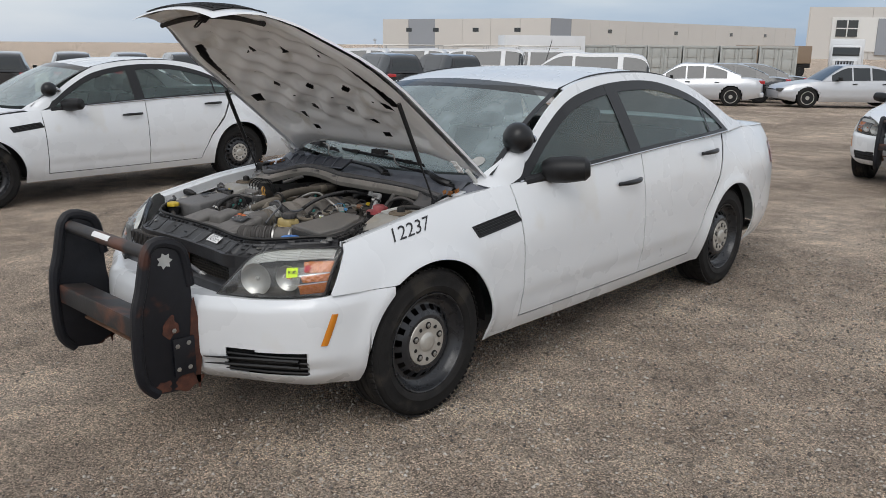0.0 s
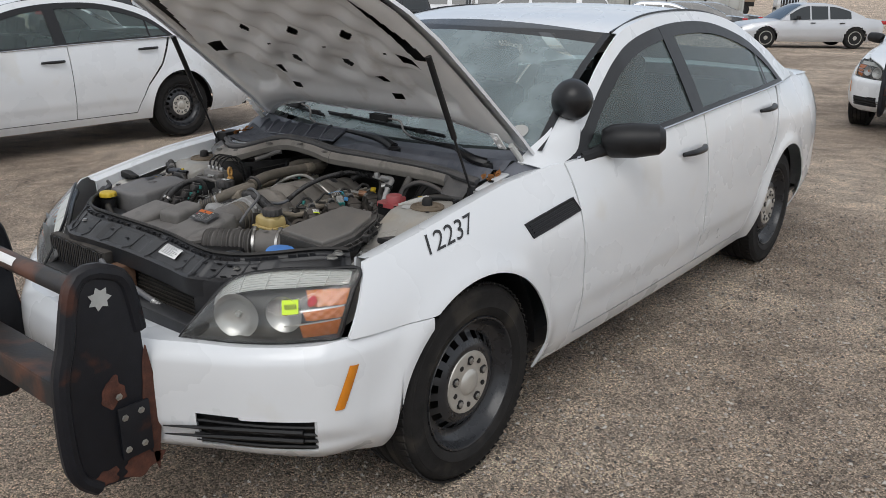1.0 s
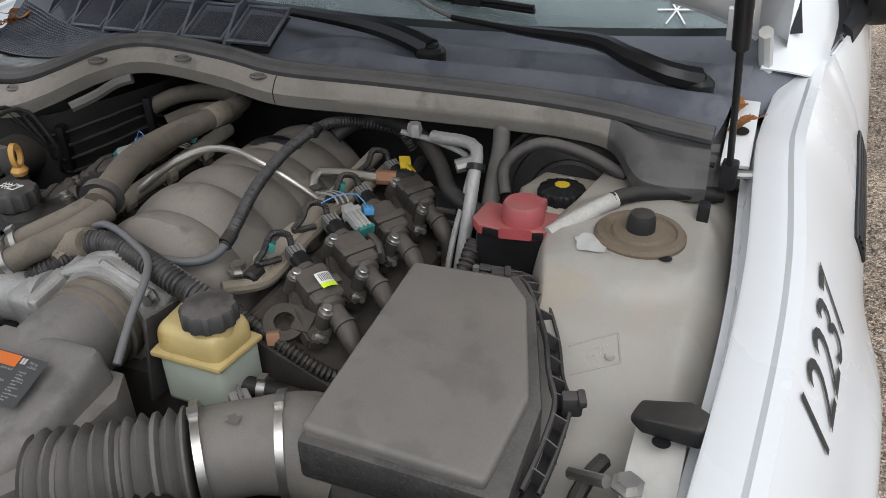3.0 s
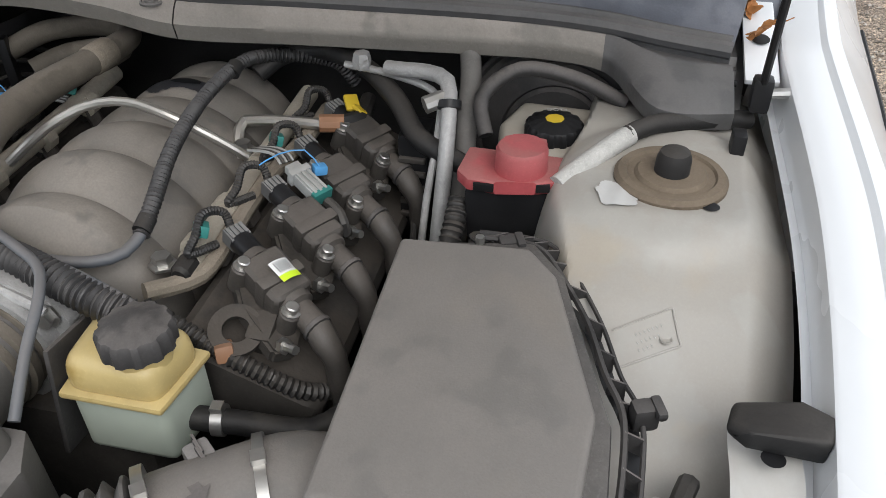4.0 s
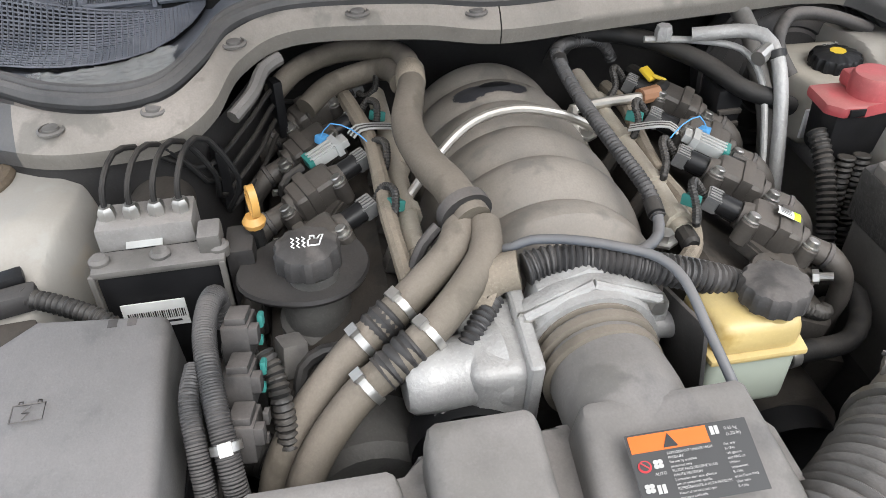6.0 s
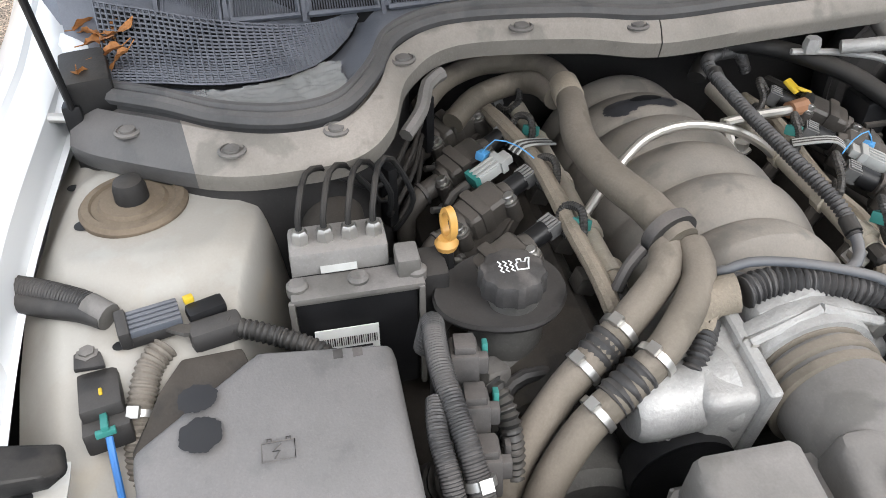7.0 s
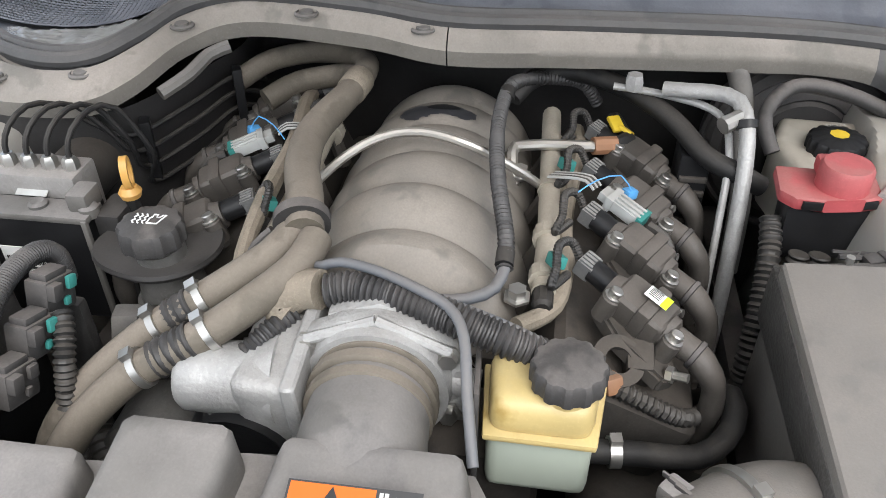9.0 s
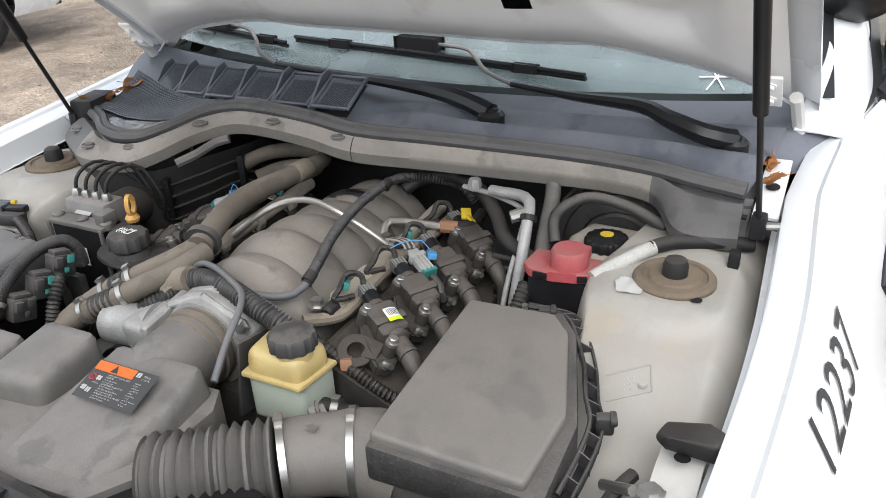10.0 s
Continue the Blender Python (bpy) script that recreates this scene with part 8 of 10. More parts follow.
def left_side(car):
    """Brake parts, terminal block, pipes on the driver's side."""
    bm = lathe(B(), [(0.095, 0.06), (0.108, 0.05), (0.116, 0.03), (0.120, 0.012), (0.120, 0.002), (0.116, -0.001), (0.112, 0.002), (0.106, -0.004), (0.094, -0.006), (0.091, -0.002), (0.087, -0.006), (0.066, -0.010), (0.063, -0.006), (0.058, -0.010), (0, -0.012)], frame_at((0.255, -0.440, 0.797), (1, 0, -0.06)), 56)
    part("brake_booster", bm, DUSTY, car, "big dusty black brake booster")
    bm = prism(B(), [(0.105, -0.395), (0.105, -0.495), (0.165, -0.520), (0.225, -0.515), (0.232, -0.40), (0.17, -0.380)], 0.765, 0.852, 0.012, seg=3, inset=0.003)
    br = part("brake_reservoir", bm, BRAKERES, car, "cloudy white brake fluid reservoir")
    cp = cap_ribbed("brake_cap", (0.152, -0.446, 0.848), 0.030, 0.020, BLACK, br, "black brake fluid cap with yellow print", 14)
    part("cap_disc", lathe(B(), [(0.0105, 0), (0, 0.0004)], Matrix.Translation((0.152, -0.446, 0.8715)), 8), YELLOW, cp)
    bm = text_bm("DOT4", 0.0085)
    m = pose(0.1675, -0.4355, 0.8718, 0, 0, -82)
    bmesh.ops.transform(bm, matrix=m, verts=bm.verts)
    part("cap_text", bm, LABELINK, cp)
    part("master_cylinder", tube(B(), [(0.20, -0.44, 0.745), (0.06, -0.44, 0.745)], 0.022, 16, smooth=False), ALU, br)
    # terminal block
    bm = prism(B(), [(0.024, -0.374), (0.034, -0.458), (0.080, -0.458), (0.082, -0.380)], 0.79, 0.857, 0.008, seg=2, inset=-0.004)
    tb = part("terminal_block", bm, BLACK, car, "black junction block with faded red cover")
    bm = prism(B(), [(0.034, -0.362), (0.018, -0.376), (0.018, -0.404), (0.024, -0.440), (0.030, -0.464), (0.046, -0.474), (0.078, -0.470), (0.082, -0.366)], 0.855, 0.869, 0.005, seg=2)
    lathe(bm, [(0.026, 0.0), (0.0255, 0.022), (0.023, 0.026), (0, 0.027)], Matrix.Translation((0.048, -0.424, 0.868)), 24)
    box(bm, (0.066, -0.424, 0.878), (0.03, 0.044, 0.018), 0.005)
    rc = part("red_cover", bm, RED, tb, "faded red plastic cover")
    part("cover_window", box(B(), (0.020, -0.392, 0.862), (0.008, 0.020, 0.009), 0.001, (0, 0, 3)), BLACK, rc)
    part("cover_window", box(B(), (0.029, -0.448, 0.862), (0.008, 0.014, 0.009), 0.001, (0, 0, 10)), BLACK, rc)
    for k, y in enumerate((-0.392, -0.412)):
        part("block_cable", tube(B(), [(0.01, y, 0.81), (0.002, y + 0.004, 0.77), (-0.02, y + 0.012, 0.68)], 0.010, 10, rib=0.0012, pitch=0.007), LOOM, tb)
    part("wrapped_cable", tube(B(), [(0.028, -0.462, 0.866), (0.055, -0.485, 0.876), (0.085, -0.512, 0.886), (0.098, -0.525, 0.890)], 0.0105, 12), WRAP, car, "cable wrapped in white tape")
    part("black_cable", tube(B(), [(0.094, -0.521, 0.890), (0.118, -0.545, 0.892), (0.142, -0.59, 0.889), (0.165, -0.645, 0.884)], 0.0098, 12), RUBBER, car, "black taped cable")
    part("cable_bracket", box(B(), (0.105, -0.628, 0.885), (0.02, 0.014, 0.03), 0.003), BLACK, car)
    part("cable_label", box(B(), (0.105, -0.40, 0.80), (0.004, 0.018, 0.04), 0.001, (0, 0, 10)), WHITE, car)
    # air conditioning pipe
    part("ac_pipe", tube(B(), [(0.175, -0.255, 0.902), (0.165, -0.28, 0.906), (0.160, -0.305, 0.908), (0.142, -0.330, 0.908), (0.112, -0.338, 0.890), (0.085, -0.340, 0.845), (0.055, -0.338, 0.77), (0.03, -0.336, 0.68), (0.0, -0.33, 0.58)], 0.0086, 14), ALU, car, "bare aluminium air conditioning pipe")
    part("ac_line", tube(B(), [(0.19, -0.20, 0.895), (0.18, -0.26, 0.892), (0.155, -0.315, 0.885), (0.112, -0.326, 0.86), (0.07, -0.322, 0.80), (0.03, -0.318, 0.70)], 0.0042, 10), ALU, car, "thin aluminium line")
    part("ac_clip", lathe(B(), [(0.010, -0.005), (0.013, -0.004), (0.013, 0.004), (0.010, 0.005)], frame_at((0.118, -0.337, 0.893), (-0.6, -0.1, -0.8)), 16), BLACK, car)
    part("service_port", tube(B(), [(0.126, -0.333, 0.898), (0.112, -0.312, 0.893)], 0.0095, 10, smooth=False), STEEL, car, "steel service port")
    part("pipe_union", lathe(B(), [(0.010, -0.01), (0.011, 0), (0.009, 0.008), (0, 0.009)], frame_at((0.185, -0.222, 0.905), (0, 0, 1)), 6), ALU, car)
    part("heater_pipe", tube(B(), [(0.20, -0.085, 0.868), (0.225, -0.11, 0.884), (0.24, -0.155, 0.887), (0.215, -0.215, 0.882), (0.16, -0.268, 0.872), (0.115, -0.302, 0.855), (0.10, -0.335, 0.845), (0.10, -0.365, 0.83)], 0.0115, 12), RUBBER, car, "black rubber heater pipe")
    part("vacuum_hose", tube(B(), [(0.235, -0.335, 0.915), (0.20, -0.345, 0.89), (0.16, -0.348, 0.85), (0.12, -0.352, 0.80), (0.09, -0.35, 0.72)], 0.012, 12), DUSTY2, car, "brown dusty hose")
    part("booster_hose", tube(B(), [(0.13, -0.375, 0.855), (0.16, -0.365, 0.885), (0.20, -0.40, 0.902), (0.21, -0.46, 0.892), (0.20, -0.52, 0.872)], 0.0085, 12), DUSTY, car, "dusty booster hose")
    part("side_loom", tube(B(), [(0.04, -0.365, 0.83), (0.0, -0.362, 0.80), (-0.05, -0.352, 0.74), (-0.08, -0.345, 0.66)], 0.011, 10, rib=0.0013, pitch=0.007), LOOM, car)
    part("lower_cable", tube(B(), [(0.10, -0.30, 0.76), (0.04, -0.31, 0.72), (-0.04, -0.315, 0.70), (-0.08, -0.31, 0.66)], 0.004, 8), LOOM, car)
    bm = box(B(), (0.145, -0.295, 0.79), (0.05, 0.035, 0.12), 0.006)
    part("relay_tower", bm, BLACK, car, "black relay stack")
    for k in range(5):
        part("relay_rib", box(B(), (0.118, -0.295, 0.75 + 0.018 * k), (0.006, 0.03, 0.006), 0.001), COIL, car)
    # inner wall below the tower
    bm = box(B(), (-0.02, -0.36, 0.58), (0.62, 0.03, 0.20), 0.006)
    part("frame_rail", bm, DUSTY, car, "dusty frame rail")
    part("bracket_loom", tube(B(), [(-0.33, -0.585, 0.79), (-0.30, -0.575, 0.79), (-0.27, -0.58, 0.80), (-0.24, -0.59, 0.80)], 0.008, 8), LOOM, car)
    part("ground_stud", tube(B(), [(-0.265, -0.565, 0.80), (-0.285, -0.60, 0.822)], 0.006, 8, smooth=False), STEEL, car)


def right_side(car):
    """Fuse box, brake unit, looms on the passenger's side."""
    poly = [(-0.143, 0.466), (-0.158, 0.350), (-0.345, 0.348), (-0.375, 0.40), (-0.37, 0.54), (-0.225, 0.566)]
    bm = prism(B(), poly, 0.775, 0.862, 0.012, seg=3, inset=0.006, tops=[0.864, 0.864, 0.850, 0.846, 0.846, 0.856])
    fb = part("fuse_box", bm, FUSELID, car, "dusty grey fuse box lid with two dark stains")
    bm = prism(B(), [(x * 1.0, y) for x, y in poly], 0.66, 0.775, 0.006)
    part("fuse_box_base", bm, BLACK, fb)
    bm = prism(B(), [(-0.118, 0.480), (-0.122, 0.532), (-0.150, 0.550), (-0.195, 0.572), (-0.225, 0.560), (-0.150, 0.470)], 0.74, 0.835, 0.004, tops=[0.838, 0.839, 0.830, 0.815, 0.812, 0.832])
    part("fuse_box_tray", bm, DARKENG, fb, "grimy dark tray beside the fuse box")
    for cx, cy, r in ((-0.192, 0.511, 0.0155), (-0.226, 0.508, 0.0175)):
        bm = B()
        ring = []
        for k in range(56):
            a = 2 * math.pi * k / 56
            q = r * (0.95 + 0.16 * noise.noise(Vector((2.2 * math.cos(a), 2.2 * math.sin(a), cx * 40))) + 0.10 * noise.noise(Vector((7 * math.cos(a), 7 * math.sin(a), cx * 90))))
            ring.append(Vector((cx + q * math.cos(a), cy + q * math.sin(a), 0.8668 - (-0.143 - cx) * 0.075)))
        bm.faces.new([bm.verts.new(q) for q in ring])
        part("dark_spot", bm, INK, fb, "round dark stain")
    sg = B()
    def fp(x, y):
        return Vector((-0.252 + y * 0.001, 0.452 - x * 0.001, 0.8585 + y * 0.00006))
    for poly2 in ([(-12, -7), (12, -7), (12, 9), (-12, 9), (-12, -7)], [(2, 7), (-4, 1), (1, 1), (-3, -5)], [(-8, 9), (-8, 12), (-5, 12), (-5, 9)], [(6, 9), (6, 12), (9, 12), (9, 9)]):
        tube(sg, [fp(*q) for q in poly2], 0.0007, 4, smooth=False)
    part("battery_mark", sg, DUSTY, fb, "moulded battery mark")
    for k in range(2):
        part("lid_mark", box(B(), (-0.168 - 0.001 * k, 0.40 - 0.016 * k, 0.8625), (0.010, 0.008, 0.0012), 0.0004), DUSTY, fb)
    # brake unit
    bm = prism(B(), [(-0.085, 0.318), (-0.085, 0.432), (-0.04, 0.432), (-0.04, 0.318)], 0.72, 0.848, 0.006, tops=[0.845, 0.845, 0.852, 0.852])
    au = part("brake_unit", bm, BLACK, car, "black brake control unit on an aluminium block")
    bm = prism(B(), [(-0.088, 0.312), (-0.088, 0.435), (-0.055, 0.435), (-0.055, 0.312)], 0.846, 0.854, 0.003)
    for y in (0.318, 0.372, 0.428):
        lathe(bm, [(0.010, -0.004), (0.010, 0.006), (0.007, 0.009), (0, 0.009)], pose(-0.070, y, 0.851, 0, 0, 0), 16)
    for y in (0.3155, 0.4345):
        box(bm, (-0.0865, y, 0.786), (0.006, 0.006, 0.130), 0.002)
    part("unit_rim", bm, DUSTY2, au, "dusty grey moulded rim")
    part("unit_connector", prism(B(), [(-0.075, 0.286), (-0.075, 0.314), (-0.030, 0.314), (-0.030, 0.286)], 0.735, 0.850, 0.006), DARKDUST, au, "dark connector on the unit's side")
    bm = box(B(), (-0.028, 0.386, 0.825), (0.045, 0.092, 0.10), 0.005)
    part("valve_block", bm, DULLCAST, au, "cast aluminium valve block")
    bm = lathe(B(), [(0.032, -0.04), (0.034, -0.03), (0.034, 0.03), (0.028, 0.038), (0, 0.04)], frame_at((0.035, 0.386, 0.83), (1, 0, 0)), 24)
    part("pump_motor", bm, DARKENG, au)
    part("unit_socket", box(B(), (-0.062, 0.325, 0.862), (0.03, 0.022, 0.022), 0.004), DUSTY2, au)
    bm = box(B(), (-0.0885, 0.388, 0.797), (0.0015, 0.060, 0.032), 0)
    lb = part("unit_label", bm, WHITE, au, "white barcode label")
    for k in range(26):
        part("barcode_bar", box(B(), (-0.0897, 0.413 - 0.0021 * k, 0.797), (0.0006, 0.0007 + 0.0007 * (k * 7 % 3 == 0), 0.010), 0), INK, lb)
    part("label_line", box(B(), (-0.0897, 0.388, 0.7875), (0.0006, 0.046, 0.0022), 0), INK, lb)
    part("block_label", box(B(), (-0.0515, 0.388, 0.858), (0.012, 0.034, 0.001), 0, (0, -25, 0)), PALEGREY, au)
    for k in range(4):
        y = 0.420 - 0.023 * k
        ln = part("brake_line", tube(B(), [(-0.030, y, 0.876), (-0.028, y, 0.895), (-0.018, y - 0.004, 0.912), (0.008, y - 0.012, 0.922), (0.03, y - 0.028, 0.914), (0.042, y - 0.05, 0.89 - 0.012 * k), (0.06, 0.332 - 0.004 * k, 0.865 - 0.02 * k), (0.13, 0.292 - 0.003 * k, 0.87 - 0.02 * k), (0.20, 0.262, 0.875 - 0.02 * k), (0.25, 0.24, 0.85 - 0.02 * k)], 0.0031, 8), RUBBER, au, "black brake line")
        part("line_nut", lathe(B(), [(0.0085, 0), (0.0085, 0.010), (0.006, 0.014), (0, 0.014)], Matrix.Translation((-0.030, y, 0.874)), 6), STEEL, ln)
    for x, y, z in ((0.075, 0.322, 0.84), (0.20, 0.258, 0.85)):
        part("line_clip", box(B(), (x, y, z), (0.02, 0.012, 0.075), 0.003, (0, 0, 25)), BLACK, au)
    part("breather_tube", tube(B(), [(0.085, 0.30, 0.905), (0.115, 0.278, 0.915), (0.150, 0.265, 0.925), (0.165, 0.245, 0.93)], 0.008, 8), DUSTY2, car, "grey breather tube")
    # loom beside the fuse box
    bl = [(-0.128, 0.322, 0.812), (-0.134, 0.318, 0.842), (-0.150, 0.318, 0.862), (-0.175, 0.321, 0.868), (-0.205, 0.322, 0.866), (-0.240, 0.318, 0.856), (-0.275, 0.312, 0.838), (-0.31, 0.305, 0.80), (-0.33, 0.300, 0.74)]
    part("braided_loom", tube(B(), bl, 0.0098, 12, rib=0.0005, pitch=0.0026), LOOMD, car, "braided loom over the fuse box edge")
    part("loom_stub", tube(B(), [(-0.226, 0.330, 0.856), (-0.256, 0.334, 0.850), (-0.290, 0.330, 0.83), (-0.33, 0.325, 0.78)], 0.0085, 10, rib=0.0005, pitch=0.0026), LOOMD, car)
    clamp(car, (-0.288, 0.309, 0.828), (-0.6, -0.1, -0.6), 0.0105, 0.007)
    for k in range(3):
        x, z = -0.182 - 0.040 * k, 0.842 - 0.016 * k
        bm = box(B(), (x, 0.298, z), (0.036, 0.024, 0.034), 0.003, (0, 16, -8))
        box(bm, (x + 0.004, 0.297, z + 0.019), (0.026, 0.018, 0.008), 0.002, (0, 16, -8))
        box(bm, (x - 0.010, 0.288, z + 0.010), (0.012, 0.016, 0.016), 0.002, (0, 16, -8))
        cn = part("fuse_box_plug", bm, DUSTY, car, "grey-black loom plug")
        bm = box(B(), (x + 0.006, 0.279, z + 0.010), (0.010, 0.005, 0.012), 0.0015, (0, 16, -8))
        box(bm, (x - 0.004, 0.281, z - 0.004), (0.006, 0.004, 0.008), 0.001, (0, 16, -8))
        part("plug_tab", bm, TEAL if k < 2 else DUSTY, cn, "teal lock tab" if k < 2 else "")
    part("split_loom", tube(B(), [(-0.200, 0.280, 0.835), (-0.215, 0.272, 0.825), (-0.235, 0.268, 0.80), (-0.255, 0.268, 0.74), (-0.27, 0.268, 0.64)], 0.009, 10, rib=0.0013, pitch=0.006), LOOM, car, "black corrugated loom")
    part("harness_bracket", prism(B(), [(-0.35, 0.338), (-0.35, 0.305), (-0.335, 0.305), (-0.335, 0.338)], 0.70, 0.82, 0.003), DUSTY, car)
    # loom across the strut tower
    part("tower_loom", tube(B(), [(0.0, 0.688, 0.860), (-0.02, 0.684, 0.862), (-0.042, 0.648, 0.866), (-0.062, 0.612, 0.864), (-0.078, 0.594, 0.860)], 0.0115, 12, rib=0.0005, pitch=0.003), DARKDUST, car, "black braided loom")
    part("tower_loom", tube(B(), [(-0.006, 0.695, 0.852), (-0.028, 0.690, 0.856), (-0.055, 0.650, 0.861), (-0.070, 0.615, 0.862), (-0.082, 0.594, 0.860)], 0.0095, 12), DARKDUST, car, "black taped loom")
    part("tape_collar", tube(B(), [(-0.066, 0.608, 0.864), (-0.080, 0.590, 0.860)], 0.0125, 12, smooth=False), DUSTY2, car, "grey tape on the loom")
    m = pose(-0.093, 0.555, 0.856, 0, 0, -76)
    bm = B()
    box(bm, (0.0, 0, -0.002), (0.050, 0.030, 0.012), 0.003)
    bmesh.ops.transform(bm, matrix=m, verts=bm.verts)
    tp = part("tower_plug", bm, DARKDUST, car, "grey-black loom connector")
    for k in range(5):
        bm = box(B(), (0.0, -0.012 + 0.006 * k, 0.006), (0.052, 0.0045, 0.008), 0.0015)
        bmesh.ops.transform(bm, matrix=m, verts=bm.verts)
        part("plug_rib", bm, PLUGBLUE, tp)
    bm = box(B(), (-0.022, 0, 0.004), (0.010, 0.034, 0.018), 0.003)
    bmesh.ops.transform(bm, matrix=m, verts=bm.verts)
    part("plug_collar", bm, DARKDUST, tp)
    for k in range(4):
        part("plug_wire", tube(B(), [(-0.099, 0.545 - 0.0 * k, 0.856), (-0.104 - 0.003 * k, 0.525, 0.858), (-0.107, 0.508, 0.852)], 0.0025, 6), LOOM, car)
    part("second_plug", box(B(), (-0.106, 0.500, 0.850), (0.026, 0.046, 0.020), 0.006, (0, 8, 14)), DARKDUST, car)
    part("tower_loom", tube(B(), [(-0.105, 0.49, 0.852), (-0.113, 0.468, 0.850), (-0.126, 0.44, 0.846), (-0.142, 0.412, 0.840), (-0.155, 0.39, 0.82)], 0.0085, 12, rib=0.0011, pitch=0.0055), LOOM, car, "black corrugated loom")
    part("yellow_tab", box(B(), (-0.078, 0.522, 0.866), (0.007, 0.009, 0.006), 0.0015, (0, 0, 20)), YELLOW, car, "yellow lock tab")
    part("tab_holder", box(B(), (-0.085, 0.508, 0.858), (0.018, 0.034, 0.012), 0.004, (0, 0, 20)), BLACK, car)
    part("brown_conduit", tube(B(), [(-0.108, 0.545, 0.842), (-0.125, 0.558, 0.836), (-0.148, 0.565, 0.824), (-0.172, 0.570, 0.806), (-0.195, 0.572, 0.775)], 0.0115, 12, rib=0.0011, pitch=0.0048), CONDUIT, car, "brown corrugated conduit")
    clamp(car, (-0.158, 0.567, 0.817), (-0.6, 0.12, -0.4), 0.0125, 0.006)
    rl = part("side_relay", box(box(B(), (-0.140, 0.598, 0.828), (0.056, 0.034, 0.018), 0.004, (0, 10, 13)), (-0.172, 0.590, 0.820), (0.026, 0.038, 0.022), 0.004, (0, 10, 13)), DARKDUST, car, "black relay with mounting tab")
    part("relay_tab", prism(B(), [(-0.088, 0.604), (-0.092, 0.624), (-0.118, 0.620), (-0.118, 0.594)], 0.836, 0.841, 0.002), DARKDUST, rl)
    part("relay_screw", bolt(B(), (-0.100, 0.611, 0.841), (0, 0, 1), 0.007, 0.003), DUSTY2, rl)
    part("relay_lock", box(box(B(), (-0.174, 0.590, 0.834), (0.022, 0.006, 0.005), 0.001, (0, 10, 13)), (-0.184, 0.588, 0.832), (0.006, 0.016, 0.005), 0.001, (0, 10, 13)), TEAL, rl, "green lock")
    part("relay_flag", box(B(), (-0.146, 0.595, 0.838), (0.008, 0.003, 0.005), 0.001, (0, 10, 13)), YELLOW, rl)
    part("relay_wire", tube(B(), [(-0.184, 0.587, 0.826), (-0.198, 0.585, 0.814), (-0.225, 0.582, 0.78)], 0.003, 8), BLUE, rl)
    bm = box(B(), (-0.02, 0.36, 0.58), (0.62, 0.03, 0.16), 0.006)
    part("frame_rail", bm, DUSTY, car, "dusty frame rail")


def stickers(car):
    """Digits on the fender, tags on the lamp, marks on the screen."""
    whole = text_bm("12237", 0.1)
    left, wide, tall = min(v.co.x for v in whole.verts), 0, max(v.co.y for v in whole.verts)
    wide = max(v.co.x for v in whole.verts) - left
    spans, todo = [], set(whole.verts)
    while todo:
        piece, heap = set(), [todo.pop()]
        while heap:
            v = heap.pop()
            piece.add(v)
            for e in v.link_edges:
                w = e.other_vert(v)
                if w in todo:
                    todo.discard(w)
                    heap.append(w)
        spans.append((min(v.co.x for v in piece) - 1e-5, max(v.co.x for v in piece) + 1e-5))
    for lo, hi in sorted(spans):
        bm = whole.copy()
        bmesh.ops.delete(bm, geom=[v for v in bm.verts if not lo < v.co.x < hi], context="VERTS")
        for v in bm.verts:
            X, Y = (v.co.x - left) / wide, v.co.y / tall
            p = on_side(-0.188 + 0.212 * X + (0.010 + 0.014 * X) * Y, 0.838 + 0.030 * X + 0.052 * Y, 0.0032)
            v.co = Vector((p.x, -p.y, p.z))
        part("fleet_digit", bm, INK, car, "black digit on the driver's fender")
    def tag(u, v, off=0.004):
        p = lamp_point(u, v) + Vector((-0.75, 0.66, 0)) * off
        return Vector((p.x, -p.y, p.z))
    bm = sheet(B(), lambda u, v: tag(0.622 + 0.088 * u - 0.016 * v, 0.475 + 0.19 * v), 6, 5)
    tg = part("auction_tag", bm, NEON, car, "neon yellow tag on the headlamp")
    for k in range(7):
        bm = sheet(B(), lambda u, v: tag(0.634 + 0.0095 * k + 0.005 * u - 0.01 * v, 0.545 + 0.065 * v, 0.0055), 1, 2)
        part("tag_bar", bm, INK, tg)
    bm = B()
    bm.faces.new([bm.verts.new(tag(0.765 + 0.022 * math.cos(a), 0.63 + 0.068 * math.sin(a))) for a in (2 * math.pi * k / 20 for k in range(20))])
    part("round_tag", bm, LABELRED, car, "round red sticker on the headlamp")
    # marks on the windscreen
    def onscreen(u, v):
        return windscreen(u, v) + Vector((-0.002, 0, 0.004))
    bm = B()
    bm.faces.new([bm.verts.new(onscreen(0.115 + 0.045 * math.sin(a), 0.085 + 0.026 * math.cos(a))) for a in (2 * math.pi * k / 28 for k in range(28))])
    part("oval_sticker", bm, PALEGREY, car, "pale oval sticker on the windscreen")
    bm = B()
    for k in range(3):
        a = math.pi * k / 3
        tube(bm, [onscreen(0.060 + 0.04 * math.sin(a), 0.125 + 0.02 * math.cos(a)), onscreen(0.060 - 0.04 * math.sin(a), 0.125 - 0.02 * math.cos(a))], 0.002, 4, smooth=False)
    part("chalk_mark", bm, WHITE, car, "white hand-drawn mark on the windscreen")


